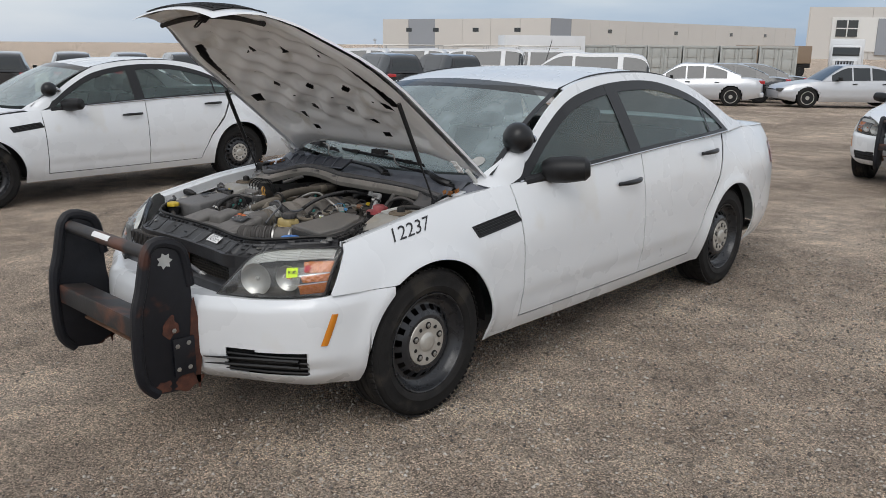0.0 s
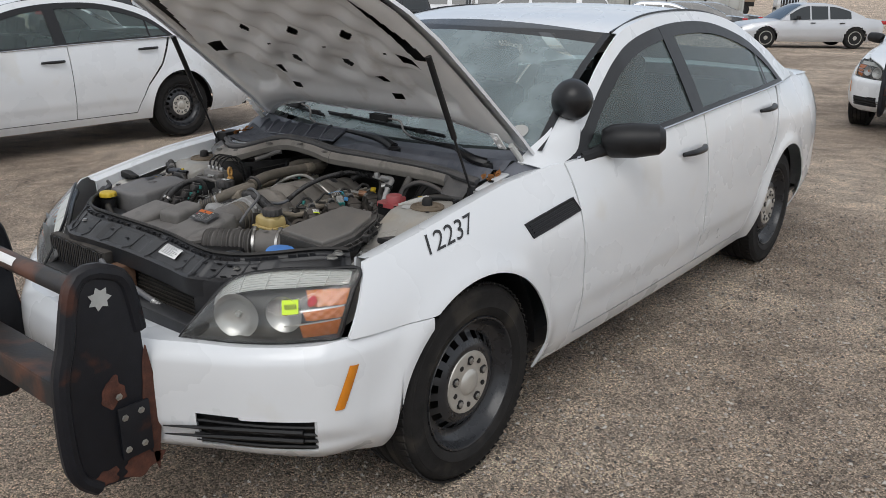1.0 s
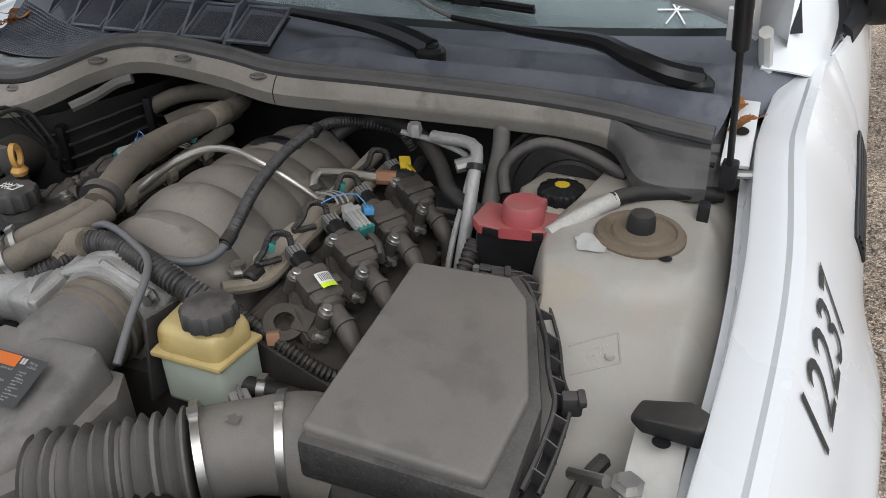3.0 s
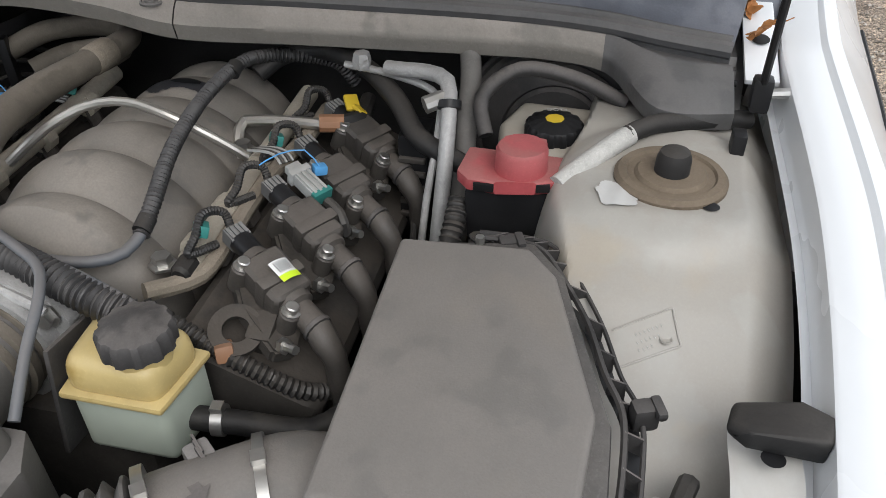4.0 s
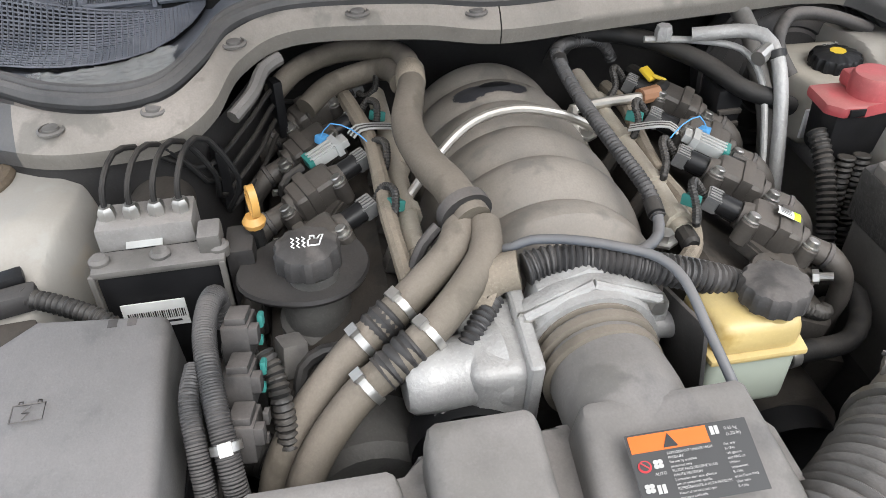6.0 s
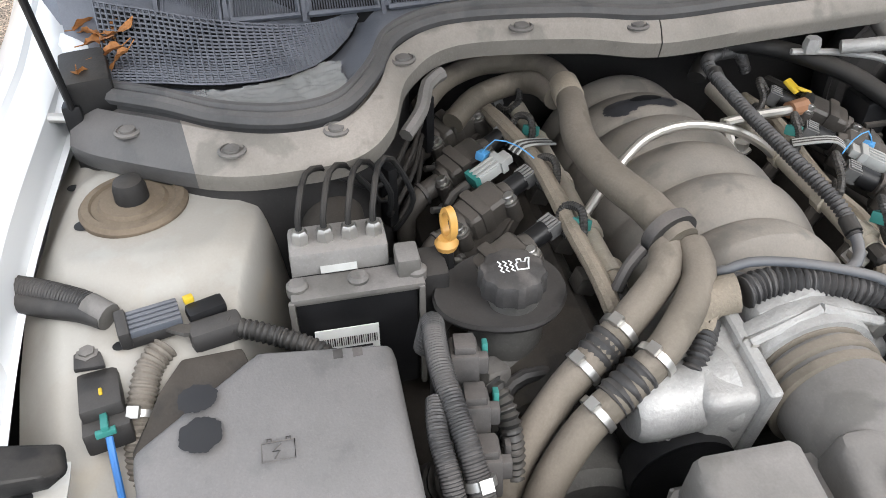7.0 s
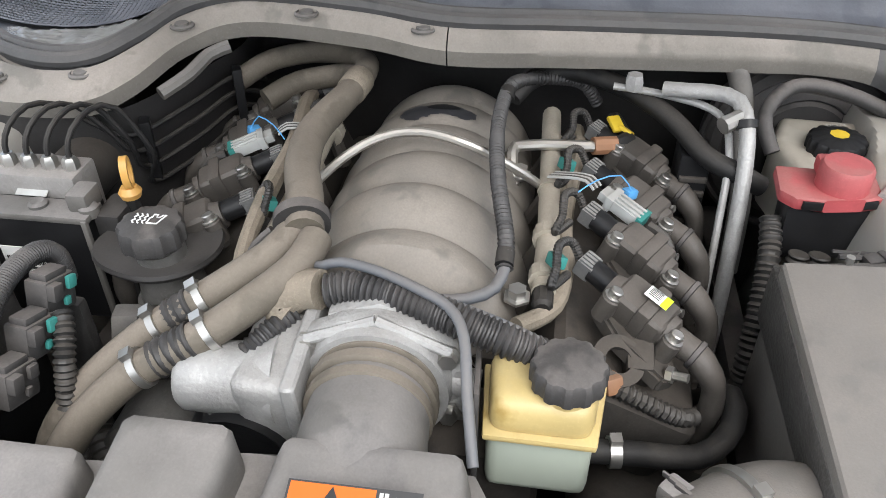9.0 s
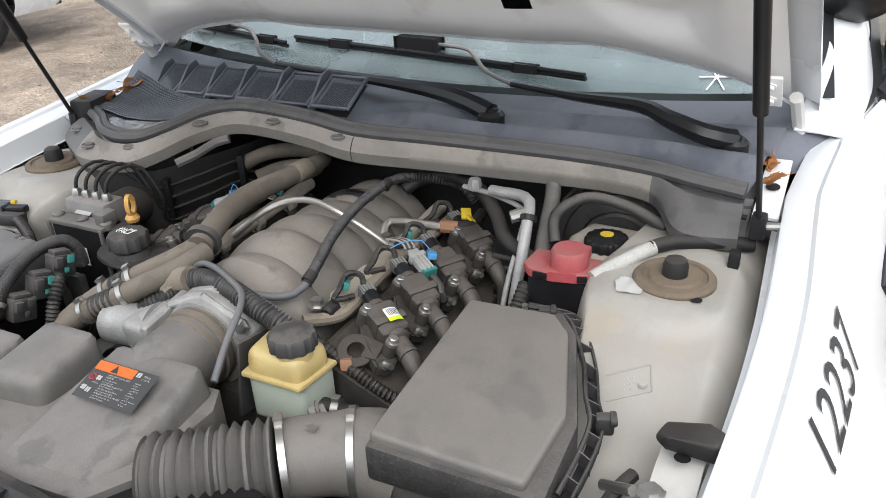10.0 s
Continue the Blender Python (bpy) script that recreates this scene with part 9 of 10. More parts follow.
def dressing(car):
    """Pieces of the bay set out in the car's own metres: looms over the manifold, airbox rim, drain box, marks on the tower."""
    part("big_loom", tube(B(), [(-0.096, -0.112, 0.864), (-0.060, -0.109, 0.880), (0.02, -0.092, 0.897), (0.12, -0.081, 0.907), (0.215, -0.084, 0.909), (0.258, -0.102, 0.904),
                                (0.288, -0.140, 0.894), (0.312, -0.178, 0.878), (0.322, -0.200, 0.846)], 0.0078, 14, rib=0.0014, pitch=0.0056), LOOMD, car, "dusty corrugated loom over the manifold")
    part("breather_line", tube(B(), [(-0.094, -0.112, 0.866), (-0.118, -0.105, 0.858), (-0.138, -0.080, 0.857), (-0.150, -0.035, 0.862), (-0.148, 0.010, 0.866), (-0.132, 0.045, 0.864)], 0.0062, 12), GREYLINE, car, "thin grey breather line")
    for x, y, z in ((-0.085, -0.111, 0.870), (0.20, -0.084, 0.909)):
        part("loom_tape", tube(B(), [(x - 0.008, y, z - 0.003), (x + 0.008, y, z + 0.003)], 0.0096, 12, smooth=False), RUBBER, car)
    # rim of the airbox: two rails over a dark trough, with cross ribs
    inner = cat([(-0.030, -0.440, 0.868), (-0.027, -0.478, 0.867), (-0.033, -0.504, 0.865), (-0.056, -0.523, 0.862), (-0.117, -0.556, 0.858), (-0.173, -0.577, 0.852), (-0.212, -0.595, 0.846), (-0.265, -0.598, 0.839), (-0.325, -0.595, 0.832)], n=12)
    outer = cat([(-0.010, -0.440, 0.860), (-0.007, -0.490, 0.858), (-0.014, -0.516, 0.856), (-0.044, -0.538, 0.853), (-0.108, -0.570, 0.848), (-0.165, -0.591, 0.843), (-0.206, -0.610, 0.841), (-0.264, -0.613, 0.834), (-0.320, -0.610, 0.828)], n=12)
    rim_ = part("airbox_rim", tube(tube(B(), inner, 0.0032, 6, 0.02), outer, 0.0024, 6, 0.02), DARKDUST, car, "ribbed dark rim round the airbox lid")
    n = len(inner) - 1
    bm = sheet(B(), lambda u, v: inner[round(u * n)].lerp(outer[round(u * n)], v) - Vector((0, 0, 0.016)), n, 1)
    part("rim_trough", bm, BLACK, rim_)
    for k in range(6, n, 7):
        a, b = inner[k], outer[min(n, k + 1)]
        bm = B()
        q = [a + Vector((0, 0, 0.003)), b + Vector((0, 0, 0.003)), b - Vector((0, 0, 0.020)), a - Vector((0, 0, 0.016))]
        vs = [[bm.verts.new(p + Vector((o, 0, 0))) for p in q] for o in (-0.0009, 0.0009)]
        bm.faces.new(vs[0])
        bm.faces.new(vs[1][::-1])
        for i in range(4):
            bm.faces.new((vs[0][i], vs[1][i], vs[1][(i + 1) % 4], vs[0][(i + 1) % 4]))
        part("rim_rib", bm, DUSTY, rim_)
    # drain box under the end of the ledge
    bm = B()
    vs = [bm.verts.new(p) for p in ((0.288, -0.546, 0.934), (0.300, -0.704, 0.934), (0.440, -0.704, 0.934), (0.440, -0.546, 0.934),
                                    (0.250, -0.603, 0.868), (0.246, -0.702, 0.868), (0.440, -0.702, 0.868), (0.440, -0.603, 0.868))]
    for q in ((0, 1, 2, 3), (7, 6, 5, 4), (0, 4, 5, 1), (1, 5, 6, 2), (2, 6, 7, 3), (3, 7, 4, 0)):
        bm.faces.new([vs[k] for k in q])
    bmesh.ops.bevel(bm, geom=list(bm.edges), offset=0.012, segments=4, affect="EDGES")
    part("drain_box", bm, LEDGEEND, car, "grey-black plastic drain box at the cowl end")
    part("drain_clip", tube(B(), [(0.262, -0.640, 0.926), (0.256, -0.655, 0.928), (0.258, -0.690, 0.924)], 0.0042, 8), BLACK, car, "small black clip")
    part("cowl_drain", tube(B(), [(0.30, -0.712, 0.900), (0.288, -0.745, 0.896)], 0.021, 16, smooth=False), DUSTY2, car, "brown dusty drain sleeve")


# from the bay's drawing grid to the car: a tenth larger, and the nose pieces set a little forward
BAY = Matrix(((1.1266, -0.0158, -0.0357, 0.0603), (0.0161, 1.1085, -0.0109, 0.0132), (-0.0033, -0.0018, 1.1389, -0.1109), (0, 0, 0, 1)))
NOSE = Matrix(((1, 0, 0, -0.035), (0, 1.13, 0, 0), (0, 0, 1, 0.03), (0, 0, 0, 1)))


def laid(m, build, *args):
    """Builds a group of parts and lays their meshes out by m."""
    had = set(bpy.data.objects)
    build(*args)
    for ob in set(bpy.data.objects) - had:
        if ob.type == "MESH":
            ob.data.transform(m)


def bay_floor(car):
    bm = box(B(), (-0.10, 0, 0.44), (1.0, 1.0, 0.02), 0.004)
    part("splash_tray", bm, BLACK, car, "black tray under the engine")
    bm = box(B(), (0.40, 0, 0.70), (0.02, 1.36, 0.46), 0.004)
    part("bulkhead", bm, DARKDUST, car, "black bulkhead")


def engine_bay(car):
    laid(BAY, cowl, car)
    wipers(car)
    for sgn in (-1, 1):
        laid(BAY, apron, car, sgn)
        gas_strut(car, sgn)
    laid(NOSE, front_panel, car)
    for build in (air_intake, engine, left_side, right_side, bay_floor):
        laid(BAY, build, car)
    dressing(car)
    stickers(car)


def dry_leaf(x, y, z, s, rx, ry, rz):
    bm = B()
    m = pose(x, y, z, rx, ry, rz)
    def pt(u, v):
        a = 2 * u - 1
        w = (1 - a * a) ** 0.7 * 0.45 * (1 + 0.3 * math.sin(9 * a))
        b = (2 * v - 1) * w
        return m @ Vector((a * s, b * s, 0.25 * s * math.sin(3 * a) * abs(2 * v - 1) + 0.15 * s * noise.noise(Vector((a * 3, b * 3, s * 90)))))
    sheet(bm, pt, 10, 6)
    tube(bm, [m @ Vector((s * 0.9, 0, 0)), m @ Vector((s * 1.5, s * 0.2, s * 0.15))], 0.0007, 4, smooth=False)
    ob = part("dry_leaf", bm, LEAFMAT, None)
    ob.data.transform(BAY)
    return tagged(ob, "curled brown dry leaf lying in the cowl", "leaf", "dry leaves in the cowl")


# ---- the things ----
main_car = thing("patrol_sedan", "white patrol sedan with open hood and push bar, on gravel", "car")
sedan(main_car, True)
push_bar(main_car)
engine_bay(main_car)
for k in range(14):
    dry_leaf(0.20 + 0.16 * random.random(), 0.585 + 0.055 * random.random(), 0.945 + 0.012 * random.random(), 0.012 + 0.014 * random.random(),
             random.uniform(-40, 40), random.uniform(-40, 40), random.uniform(0, 360))
for k in range(5):
    dry_leaf(0.22 + 0.14 * random.random(), -0.62 - 0.04 * random.random(), 0.945 + 0.01 * random.random(), 0.012 + 0.010 * random.random(),
             random.uniform(-40, 40), random.uniform(-40, 40), random.uniform(0, 360))


# ---- yard behind ----
SILVER = mat("silver_car_paint", (0.55, 0.56, 0.58), 0.3, metal=0.35, coat=0.6, vary=0.02, scale=3, bump=0.0)
DARKPAINT = mat("black_car_paint", (0.018, 0.019, 0.022), 0.22, coat=0.8, vary=0.1, scale=3, bump=0.0)
WHITEPAINT = mat("plain_white_paint", (0.70, 0.71, 0.72), 0.4, coat=0.3, vary=0.03, scale=2, bump=0.0)
DARKGLASS = mat("dark_car_glass", (0.02, 0.024, 0.026), 0.06, vary=0.05, bump=0.0, coat=0.5)
CONTAINER = mat("container_grey", (0.42, 0.43, 0.41), 0.6, vary=0.05, scale=1.2, bump=0.0, stain=(0.30, 0.27, 0.22), stain_amt=0.05, stain_scale=1.0)
CONCRETE = mat("tilt_wall_concrete", (0.60, 0.58, 0.55), 0.9, vary=0.03, scale=0.05, bump=0.0)
CONCRETE2 = mat("tilt_wall_grey", (0.30, 0.32, 0.35), 0.9, vary=0.03, scale=0.05, bump=0.0)
CONCRETE3 = mat("tilt_wall_white", (0.72, 0.72, 0.70), 0.9, vary=0.02, scale=0.05, bump=0.0)
DIRT = mat("brown_dirt", (0.28, 0.21, 0.15), 0.95, vary=0.1, scale=0.5, bump=0.0)


def disc_wheel(parent, x, y, sgn, r, rim_mat):
    m = Matrix.Translation((x, y, r)) @ Matrix.Rotation(radians(-90 * sgn), 4, "X")
    bm = lathe(B(), [(r * 0.66, -0.2), (r * 0.9, -0.205), (r, -0.18), (r, -0.03), (r * 0.92, 0.0), (r * 0.68, 0.004), (r * 0.66, -0.02), (r * 0.66, -0.2)], m, 32)
    ty = part("tyre", bm, TYRE, parent, "black tyre")
    bm = lathe(B(), [(r * 0.66, -0.01), (r * 0.62, -0.012), (r * 0.60, -0.05), (r * 0.2, -0.05), (0.0, -0.05)], m, 24)
    part("rim_well", bm, BLACK, parent)
    bm = B()
    for k in range(10):
        a = 2 * math.pi * k / 10
        box(bm, m @ Vector((0.38 * r * math.cos(a), 0.38 * r * math.sin(a), -0.02)), (0.50 * r, 0.012, 0.05), 0, (0, -math.degrees(a) * sgn, 0))
    lathe(bm, [(r * 0.66, -0.012), (r * 0.66, 0.0), (r * 0.60, 0.0), (r * 0.60, -0.012), (r * 0.66, -0.012)], m, 32)
    lathe(bm, [(r * 0.2, -0.03), (r * 0.2, -0.008), (0, -0.006)], m, 16)
    part("rim", bm, rim_mat, parent, "spoked alloy wheel")


def vehicle(name, label, category, group, paint, m, long=5.0, wide=1.88, high=1.48, belt=0.93, roof=((0.28, 0.63), (0.43, 0.965), (0.54, 1.0), (0.68, 0.965), (0.86, 0.73)), nose=0.72, tail=0.98,
            rim_mat=HUBCAP, wr=0.345, wheelbase=3.05, front=0.95):
    """A parked car: stations along its length give the lower body and the cabin. roof: (share of length, share of height)."""
    ob = thing(name, label, category, group)
    hw = wide / 2
    xs = np.linspace(0, long, 46)

    def shoulder(x):
        return lerp((0, 0.15, 0.5, long * roof[0][0] - 0.1, long * 0.55, long * 0.9, long), (nose - 0.12, nose, nose + 0.09, belt - 0.02, belt, tail, tail - 0.06), x)

    def half(x):
        return hw * lerp((0, 0.12, 0.45, 1.0, long * 0.5, long - 0.7, long - 0.15, long), (0.72, 0.86, 0.95, 0.985, 1, 0.98, 0.90, 0.80), x)

    def low(x):
        return 0.22 + 0.10 * max(0, 1 - x / 0.5) + 0.12 * max(0, 1 - (long - x) / 0.6)
    for sgn in (-1, 1):
        def side(u, v):
            x = long * u
            zt, zb = shoulder(x), low(x)
            z = zb + (zt - zb) * v
            t = v
            y = half(x) - 0.10 * max(0, (t - 0.55) / 0.45) ** 2 - 0.07 * max(0, (0.3 - t) / 0.3) ** 2
            return Vector((x, sgn * y, z))
        def keep(u, v):
            p = side(u, v)
            return all(math.hypot(p.x - ax, p.z - wr) > wr + 0.045 for ax in (front, front + wheelbase))
        part("body_side", sheet(B(), side, 90, 22, keep), paint, ob, away=(long * 0.5, 0, 0.5))
    def deck(u, v):
        x = long * u
        w = 2 * v - 1
        return Vector((x, w * (half(x) - 0.10), shoulder(x) + 0.03 * (1 - w * w)))
    part("body_top", sheet(B(), deck, 50, 10), paint, ob, away=(long * 0.5, 0, 0.5))
    for x, nm in ((0.0, "front_end"), (long, "rear_end")):
        def end(u, v):
            w = 2 * u - 1
            zt, zb = shoulder(x), low(x)
            bul = -0.10 if x == 0 else 0.08
            return Vector((x + bul * (1 - w * w), w * (half(x) - (0.1 if v > 0.9 else 0.02)), zb + (zt - zb) * v))
        part(nm, sheet(B(), end, 14, 8), paint, ob, away=(long * 0.5, 0, 0.5))
    # cabin
    rx = [long * a for a, _ in roof]
    rz = [high * b if i else belt for i, (_, b) in enumerate(roof)]
    rz[-1] = high * roof[-1][1]
    tail_x = min(long - 0.05, rx[-1] + (0.35 if roof[-1][1] > 0.75 else 0.0))

    def cab(x, z):
        return half(x) - 0.09 - 0.42 * max(0, z - belt)
    R = cat([(a, 0, b) for a, b in zip(rx, rz)] + ([(tail_x, 0, shoulder(tail_x))] if tail_x > rx[-1] else []), n=8)
    def top(u, v):
        k = u * (len(R) - 1)
        i = min(int(k), len(R) - 2)
        p = R[i].lerp(R[i + 1], k - i)
        w = 2 * v - 1
        return Vector((p.x, w * max(0.3, cab(p.x, p.z)), p.z - 0.03 * w * w))
    part("roof", sheet(B(), top, 40, 12), paint, ob, away=(long * 0.5, 0, 0.5))
    def shrink(u):
        return top(u, 0.5)
    for sgn in (-1, 1):
        v0 = 0.5 + 0.5 * sgn
        def flank_(u, v):
            p = top(u, v0)
            b = shoulder(p.x) - 0.01
            z = b + (max(p.z, b) - b) * v
            return Vector((p.x, sgn * cab(p.x, z), z))
        part("cabin_side", sheet(B(), flank_, 40, 8), paint, ob, away=(long * 0.5, 0, 0.5))
        def pane(u, v):
            q = 0.10 + 0.80 * u
            p = flank_(q, 0.06 + 0.80 * v)
            return p + Vector((0, sgn * 0.006, 0))
        for a, b in ((0.03, 0.34), (0.37, 0.66), (0.69, 0.95)):
            part("side_window", sheet(B(), lambda u, v: pane(a + (b - a) * u, v), 8, 4), DARKGLASS, ob, "dark side window", away=(long * 0.5, 0, 0.5))
        for ax in (front, front + wheelbase):
            disc_wheel(ob, ax, sgn * (hw - 0.03), sgn, wr, rim_mat)
        y = sgn * (half(long) - 0.16)
        part("tail_lamp", box(B(), (long - 0.01, y, tail - 0.12), (0.22, 0.30, 0.13), 0.03), REDLENS, ob, "red tail lamp")
        part("head_lamp", box(B(), (0.10, sgn * (half(0.1) - 0.14), nose - 0.10), (0.26, 0.26, 0.11), 0.03), LAMPIN, ob, "grey headlamp")
        part("door_mirror", box(B(), (rx[0] + 0.55, sgn * (hw + 0.06), belt + 0.08), (0.10, 0.18, 0.12), 0.03), BLACK, ob)
        for hx in (0.50, 0.70):
            part("door_handle", box(B(), (long * hx, sgn * (hw - 0.025), belt - 0.09), (0.16, 0.03, 0.03), 0.01), TRIM, ob)
    part("windscreen", sheet(B(), lambda u, v: top(0.02 + 0.24 * u, 0.06 + 0.88 * v) + Vector((-0.006, 0, 0.006)), 8, 8), DARKGLASS, ob, "dark windscreen", away=(long * 0.5, 0, 0.5))
    part("rear_window", sheet(B(), lambda u, v: top(0.80 + 0.15 * u, 0.08 + 0.84 * v) + Vector((0.008, 0, 0.006)), 6, 8), DARKGLASS, ob, "dark rear window", away=(long * 0.5, 0, 0.5))
    part("rear_bumper", box(B(), (long + 0.02, 0, 0.42), (0.14, wide * 0.84, 0.16), 0.04), paint if paint is not DARKPAINT else BLACK, ob)
    part("underbody", box(B(), (long / 2, 0, 0.30), (long * 0.9, wide * 0.8, 0.12), 0.02), BLACK, ob)
    ob.matrix_world = m
    return ob


def at_ground(x, y, turn):
    return pose(x, y, fall(x, y), 0, 0, turn)


def across(x, y, turn):
    """A place across the yard, turned a little about the near corner of it."""
    a = radians(1.39)
    x, y = x + 2.375, y + 2.994
    return at_ground(-2.506 + 1.06 * (x * math.cos(a) - y * math.sin(a)), -3.309 + 1.06 * (x * math.sin(a) + y * math.cos(a)), turn + 1.4)


SUV = dict(long=5.0, wide=1.98, high=1.76, belt=1.08, roof=((0.24, 0.6), (0.42, 0.985), (0.62, 1.0), (0.93, 0.965)), nose=0.92, tail=1.08, wr=0.37)
VAN = dict(long=5.6, wide=2.0, high=2.1, belt=1.15, roof=((0.14, 0.55), (0.27, 0.96), (0.55, 1.0), (0.96, 0.98)), nose=0.98, tail=1.15, wr=0.36, wheelbase=3.5)

second = thing("parked_sedan", "white sedan with black spot lamp parked on gravel, hood shut", "car", group="white patrol sedans")
sedan(second, False)
third = copy_thing(second, at_ground(9.7, -0.70, 0))
push_bar(third)
third["label"] = "white sedan with black push bar parked on gravel"
second.matrix_world = at_ground(0.32, 6.58, 0)

vehicle("parked_sedan", "silver sedan with bright spoked wheels, parked", "car", "sedans across the yard", SILVER, across(23.8, 12.0, -66))
vehicle("parked_sedan", "silver sedan with bright spoked wheels, nose towards the others", "car", "sedans across the yard", SILVER, across(26.0, 7.4, -52))
vehicle("parked_sedan", "black sedan with red tail lamps, parked", "car", "sedans across the yard", DARKPAINT, across(26.8, 12.2, -66), rim_mat=RIM)
vehicle("parked_sedan", "black sedan with red tail lamps, parked", "car", "sedans across the yard", DARKPAINT, across(29.9, 12.6, -66), rim_mat=RIM)
white_suv = vehicle("parked_wagon", "white sport utility wagon with roof aerial, parked", "car", "wagons", WHITEPAINT, across(18.0, 13.0, -62), **SUV)
part("aerial", tube(B(), [(1.5, 0.6, 1.2), (1.75, 0.6, 2.15)], 0.012, 6, smooth=False), BLACK, white_suv, "thin black aerial")
suv_a = vehicle("parked_wagon", "black sport utility wagon, parked in a row", "car", "black wagons in rows", DARKPAINT, across(8.6, 33.0, -112), rim_mat=RIM, **SUV)
for x, y, turn in ((11.1, 32.6, -112), (13.7, 32.8, -112), (16.3, 33.2, -112), (19.0, 33.6, -112), (21.6, 34.0, -112), (5.9, 33.4, -112),
                   (17.9, 23.2, -112), (21.2, 22.6, -112), (24.4, 22.4, -112)):
    copy_thing(suv_a, across(x, y, turn))
van_a = vehicle("work_van", "white work van with ladder rack, parked", "van", "white vans", WHITEPAINT, across(30.0, 32.5, -60), **VAN)
for y in (-0.7, 0.7):
    part("ladder_rack", tube(B(), [(1.6, y, 2.1), (1.6, y, 2.3), (5.2, y, 2.3), (5.2, y, 2.1)], 0.03, 6, smooth=False), STEEL, van_a, "roof ladder rack")
for x, y, turn in ((33.5, 32.0, -64), (31.5, 28.3, -60), (36.0, 29.6, -62), (35.0, 26.6, -58), (44.0, 34.0, -60), (27.5, 34.5, -60)):
    copy_thing(van_a, across(x, y, turn))
# high box truck among the vans
bx = thing("box_truck", "white box truck parked among the vans", "truck", m=across(46.0, 31.0, -40))
part("cargo_box", box(B(), (0, 0, 2.0), (6.0, 2.4, 2.4), 0.04), WHITEPAINT, bx, "white cargo box")
part("cab", box(B(), (-3.9, 0, 1.3), (1.6, 2.1, 1.7), 0.2, seg=3), WHITEPAINT, bx)
for x in (-3.8, 1.6):
    for sgn in (-1, 1):
        disc_wheel(bx, x, sgn * 1.1, sgn, 0.45, HUBCAP)


def service_truck(m):
    tk = thing("service_truck", "white service truck with chrome grille, facing the yard", "truck")
    part("hood_nose", box(B(), (-0.6, 0, 1.25), (1.5, 1.7, 0.9), 0.15, seg=3), WHITEPAINT, tk)
    part("cab", box(B(), (0.9, 0, 1.85), (1.7, 2.2, 1.7), 0.18, seg=3, taper=0.92), WHITEPAINT, tk)
    part("windscreen", box(B(), (0.06, 0, 2.25), (0.06, 1.8, 0.62), 0.02, (0, 6, 0)), DARKGLASS, tk)
    part("service_body", box(B(), (4.0, 0, 2.0), (4.2, 2.4, 2.3), 0.05), WHITEPAINT, tk, "white service body")
    part("bumper", box(B(), (-1.45, 0, 0.65), (0.2, 2.2, 0.4), 0.04), STEEL, tk)
    for k in range(6):
        part("grille_bar", box(B(), (-1.37, -0.5 + 0.2 * k, 1.25), (0.06, 0.07, 0.62), 0.01), CHROME, tk)
    part("grille_back", box(B(), (-1.34, 0, 1.25), (0.04, 1.2, 0.66), 0.01), BLACK, tk)
    for sgn in (-1, 1):
        part("head_lamp", box(B(), (-1.34, sgn * 0.78, 1.15), (0.06, 0.28, 0.24), 0.02), REFLECT, tk)
        for x in (-0.7, 4.4):
            disc_wheel(tk, x, sgn * 1.12, sgn, 0.5, HUBCAP)
    part("frame", box(B(), (2.3, 0, 0.75), (7.2, 0.9, 0.3), 0.03), BLACK, tk)
    tk.matrix_world = m


service_truck(across(60.0, 15.0, 15))
dump = thing("dump_truck", "brown tipper body loaded with dirt beyond the truck", "truck", m=across(68.0, 23.0, -35))
part("tipper_body", box(B(), (0, 0, 1.9), (6.0, 2.5, 1.5), 0.06), DIRT, dump)
for x in (-2.0, 0.8, 2.0):
    for sgn in (-1, 1):
        disc_wheel(dump, x, sgn * 1.2, sgn, 0.5, RIM)
part("chassis", box(B(), (0, 0, 0.95), (7.0, 1.0, 0.4), 0.03), BLACK, dump)


def container(m):
    ct = thing("shipping_container", "pale grey steel container with double doors", "container", "row of grey containers")
    part("shell", box(B(), (3.0, 0, 1.3), (6.0, 2.40, 2.55), 0.03), CONTAINER, ct)
    for sgn in (-1, 1):
        dr = part("door", box(B(), (-0.03, sgn * 0.58, 1.3), (0.06, 1.08, 2.25), 0.02), CONTAINER, ct, "ribbed steel door")
        for k in range(3):
            part("door_panel", box(B(), (-0.075, sgn * 0.58, 0.55 + 0.75 * k), (0.03, 0.86, 0.58), 0.015), CONTAINER, dr)
        for y in (0.25, 0.9):
            part("lock_rod", tube(B(), [(-0.11, sgn * y, 0.2), (-0.11, sgn * y, 2.42)], 0.02, 6, smooth=False), STEEL, dr)
    for y in (-1.14, 1.14):
        part("corner_post", box(B(), (-0.05, y, 1.3), (0.14, 0.12, 2.55), 0.01), CONTAINER, ct)
    part("top_rail", box(B(), (-0.05, 0, 2.5), (0.14, 2.3, 0.14), 0.01), CONTAINER, ct)
    part("bottom_rail", box(B(), (-0.05, 0, 0.1), (0.14, 2.3, 0.16), 0.01), CONTAINER, ct)
    ct.matrix_world = m
    return ct


first_ct = container(across(51.6, 16.6, 22))
for k in range(1, 8):
    x, y = 51.6 - 0.30 * k, 16.6 + 2.46 * k
    copy_thing(first_ct, across(x, y, 22))


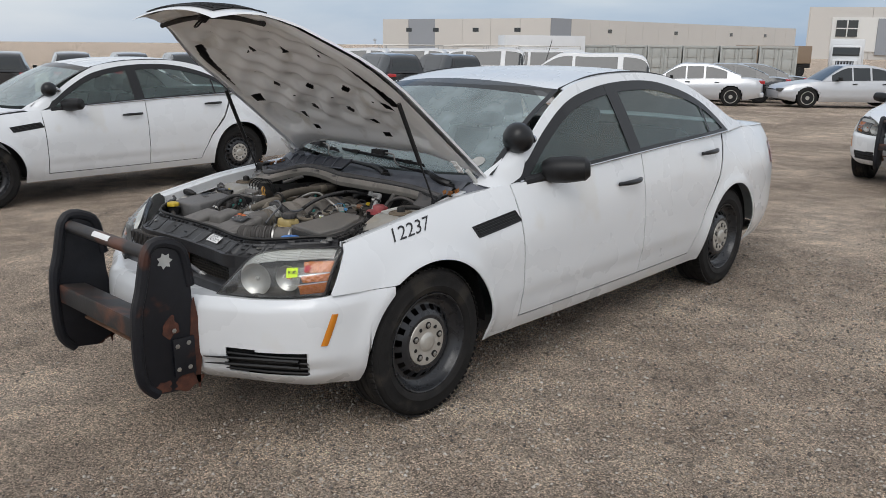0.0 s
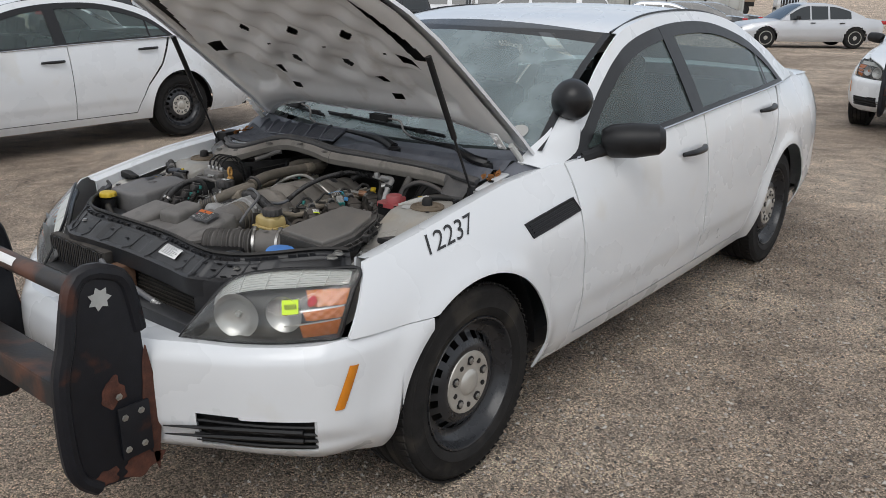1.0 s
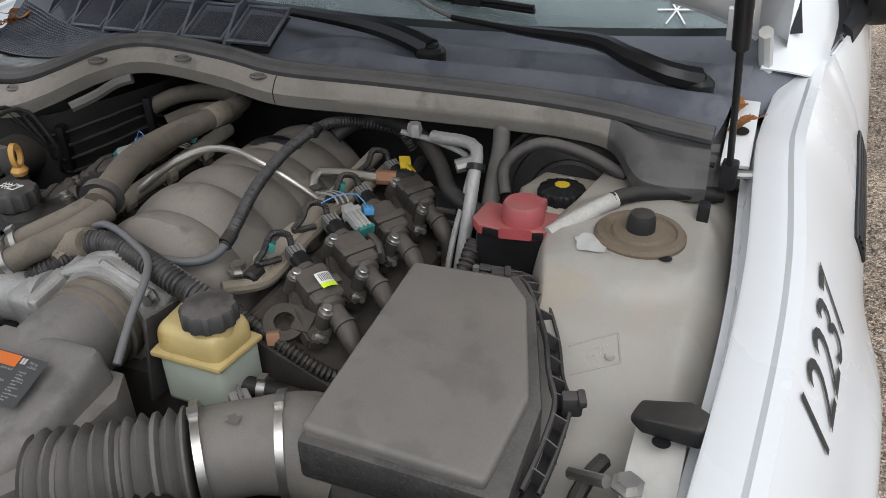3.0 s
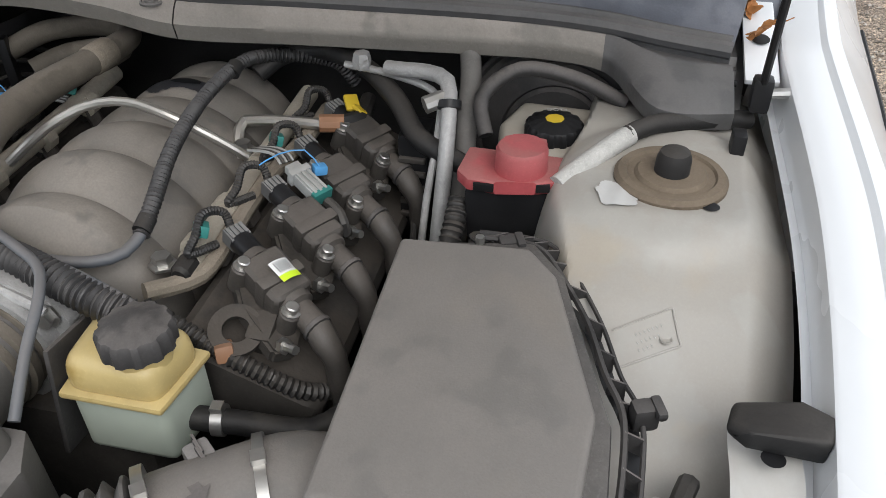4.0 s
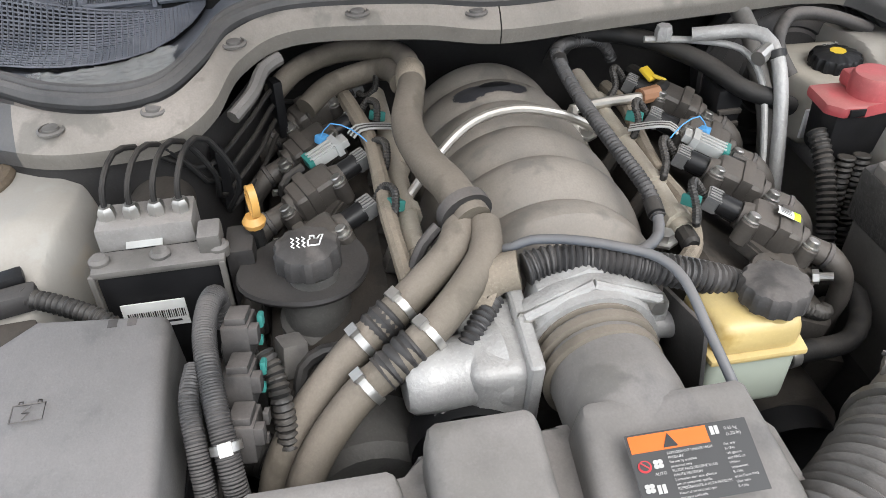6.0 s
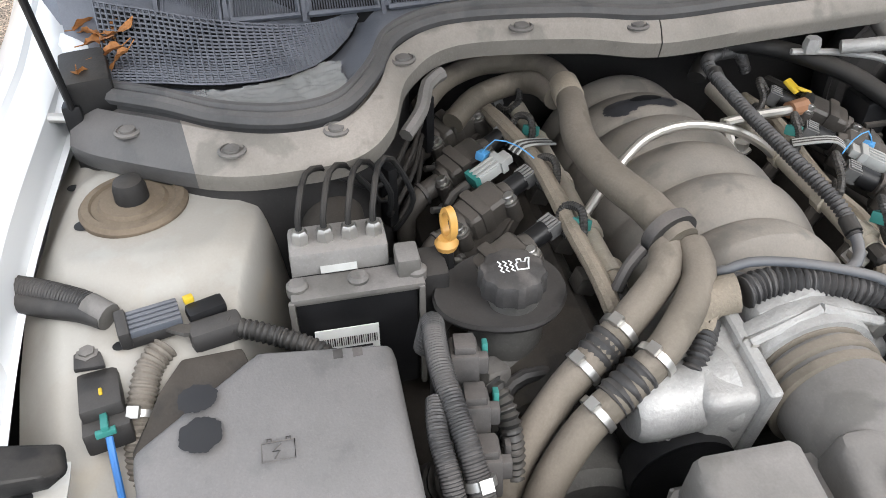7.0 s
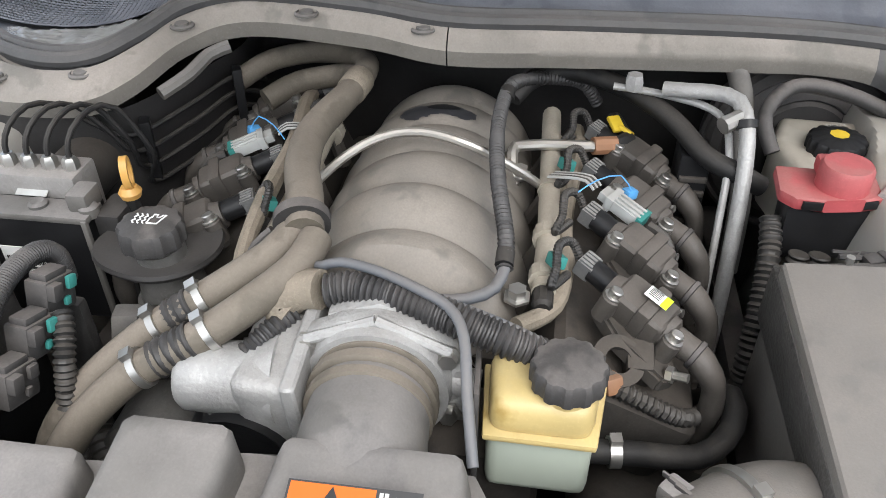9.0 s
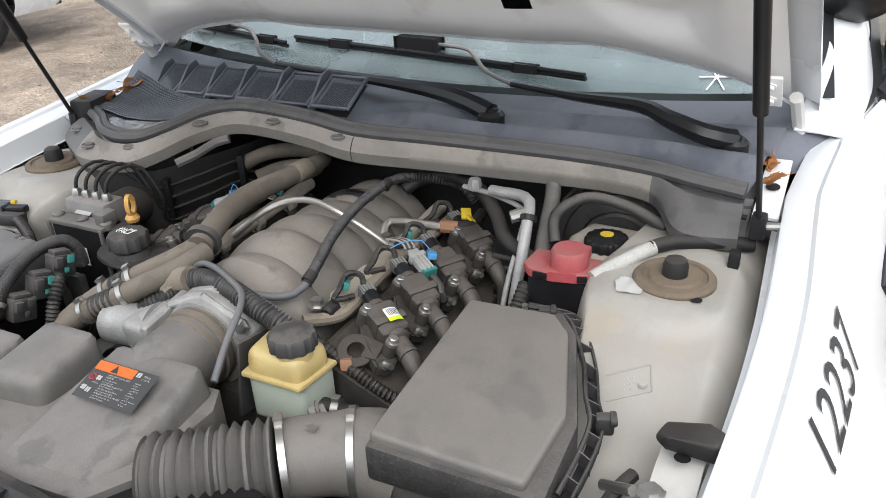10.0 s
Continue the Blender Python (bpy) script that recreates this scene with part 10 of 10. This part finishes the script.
def warehouse(name, label, corner, a, b, high, bands, grey=True):
    """Two long tilt-up walls that meet at a corner, with a roof, panels and windows."""
    wh = thing(name, label, "building")
    c, p, q = Vector((*corner, 0)), Vector((*a, 0)), Vector((*b, 0))
    base = fall(*corner)
    for end, tone in ((p, CONCRETE), (q, CONCRETE)):
        d = end - c
        n = Vector((-d.y, d.x, 0)).normalized()
        k = max(2, int(d.length / 12))
        for i in range(k):
            mid = c + d * ((i + 0.5) / k)
            m_ = tone
            if grey and ((end is p and i == k - 2) or (end is q and i == 0)):
                m_ = CONCRETE2
            bm = B()
            box(bm, (0, 0, 0), (d.length / k - 0.08, 0.4, high), 0.0)
            bmesh.ops.transform(bm, matrix=Matrix.Translation((mid.x, mid.y, base + high / 2)) @ Matrix.Rotation(math.atan2(d.y, d.x), 4, "Z"), verts=bm.verts)
            part("wall_panel", bm, m_, wh)
        for t in bands:
            mid = c + d * t
            for s in (-1, 1):
                bm = box(B(), (0, 0, 0), (2.6, 0.1, 1.5), 0)
                bmesh.ops.transform(bm, matrix=Matrix.Translation(mid - n * 0.25 * (-s) + Vector((0, 0, base + high * 0.66))) @ Matrix.Rotation(math.atan2(d.y, d.x), 4, "Z"), verts=bm.verts)
                part("window", bm, DARKGLASS, wh, "small dark high window")
    bm = B()
    pts = [c, p, p + (q - c), q]
    bm.faces.new([bm.verts.new(v + Vector((0, 0, base + high - 0.6))) for v in pts])
    part("roof_deck", bm, CONCRETE, wh)
    return wh


w1 = warehouse("warehouse", "long beige tilt-wall warehouse with small high windows", (257.1, 184.5), (238.6, 257.0), (462.3, 170.2), 12.5, (0.18, 0.42, 0.66, 0.83))
w2 = warehouse("office_block", "beige and grey tilt-wall building with square windows", (195.5, 67.8), (255.4, 88.3), (227.3, 24.0), 11.5, (0.5,), False)


def office_front():
    """Glazed bay on the nearer building."""
    c, d = Vector((195.5, 67.8, 0)), Vector((31.8, -43.8, 0))
    a = math.atan2(d.y, d.x)
    base = fall(186, 62)
    def slab(t, w, z, h, off, m_, nm, label=""):
        p = c + d * t
        n = Vector((d.y, -d.x, 0)).normalized()
        bm = box(B(), (0, 0, 0), (w, 0.3, h), 0)
        bmesh.ops.transform(bm, matrix=Matrix.Translation(p + n * off + Vector((0, 0, base + z))) @ Matrix.Rotation(a, 4, "Z"), verts=bm.verts)
        part(nm, bm, m_, w2, label)
    slab(0.22, 14.0, 5.5, 7.5, 0.35, CONCRETE3, "entrance_frame", "white entrance frame")
    slab(0.15, 4.6, 6.8, 3.6, 0.6, DARKGLASS, "office_window", "square dark office window")
    slab(0.15, 0.25, 6.8, 3.6, 0.8, CONCRETE3, "mullion")
    slab(0.15, 4.6, 6.8, 0.25, 0.8, CONCRETE3, "mullion")
    slab(0.50, 10.0, 6.4, 12.8, 0.35, CONCRETE2, "grey_panel", "grey wall panel")
    slab(0.30, 3.0, 5.0, 8.0, 0.55, CONCRETE2, "grey_fin")


office_front()
# power pylon far off
py = thing("power_pylon", "thin steel lattice pylon far behind", "pylon", m=pose(1000, 1101, -2))
for s in (-1, 1):
    part("pylon_leg", tube(B(), [(s * 2, 0, 0), (s * 0.6, 0, 11), (0, 0, 14)], 0.3, 5, smooth=False), STEEL, py)
for z in (9.5, 11.5):
    part("pylon_arm", tube(B(), [(-4, 0, z), (4, 0, z)], 0.25, 5, smooth=False), STEEL, py)
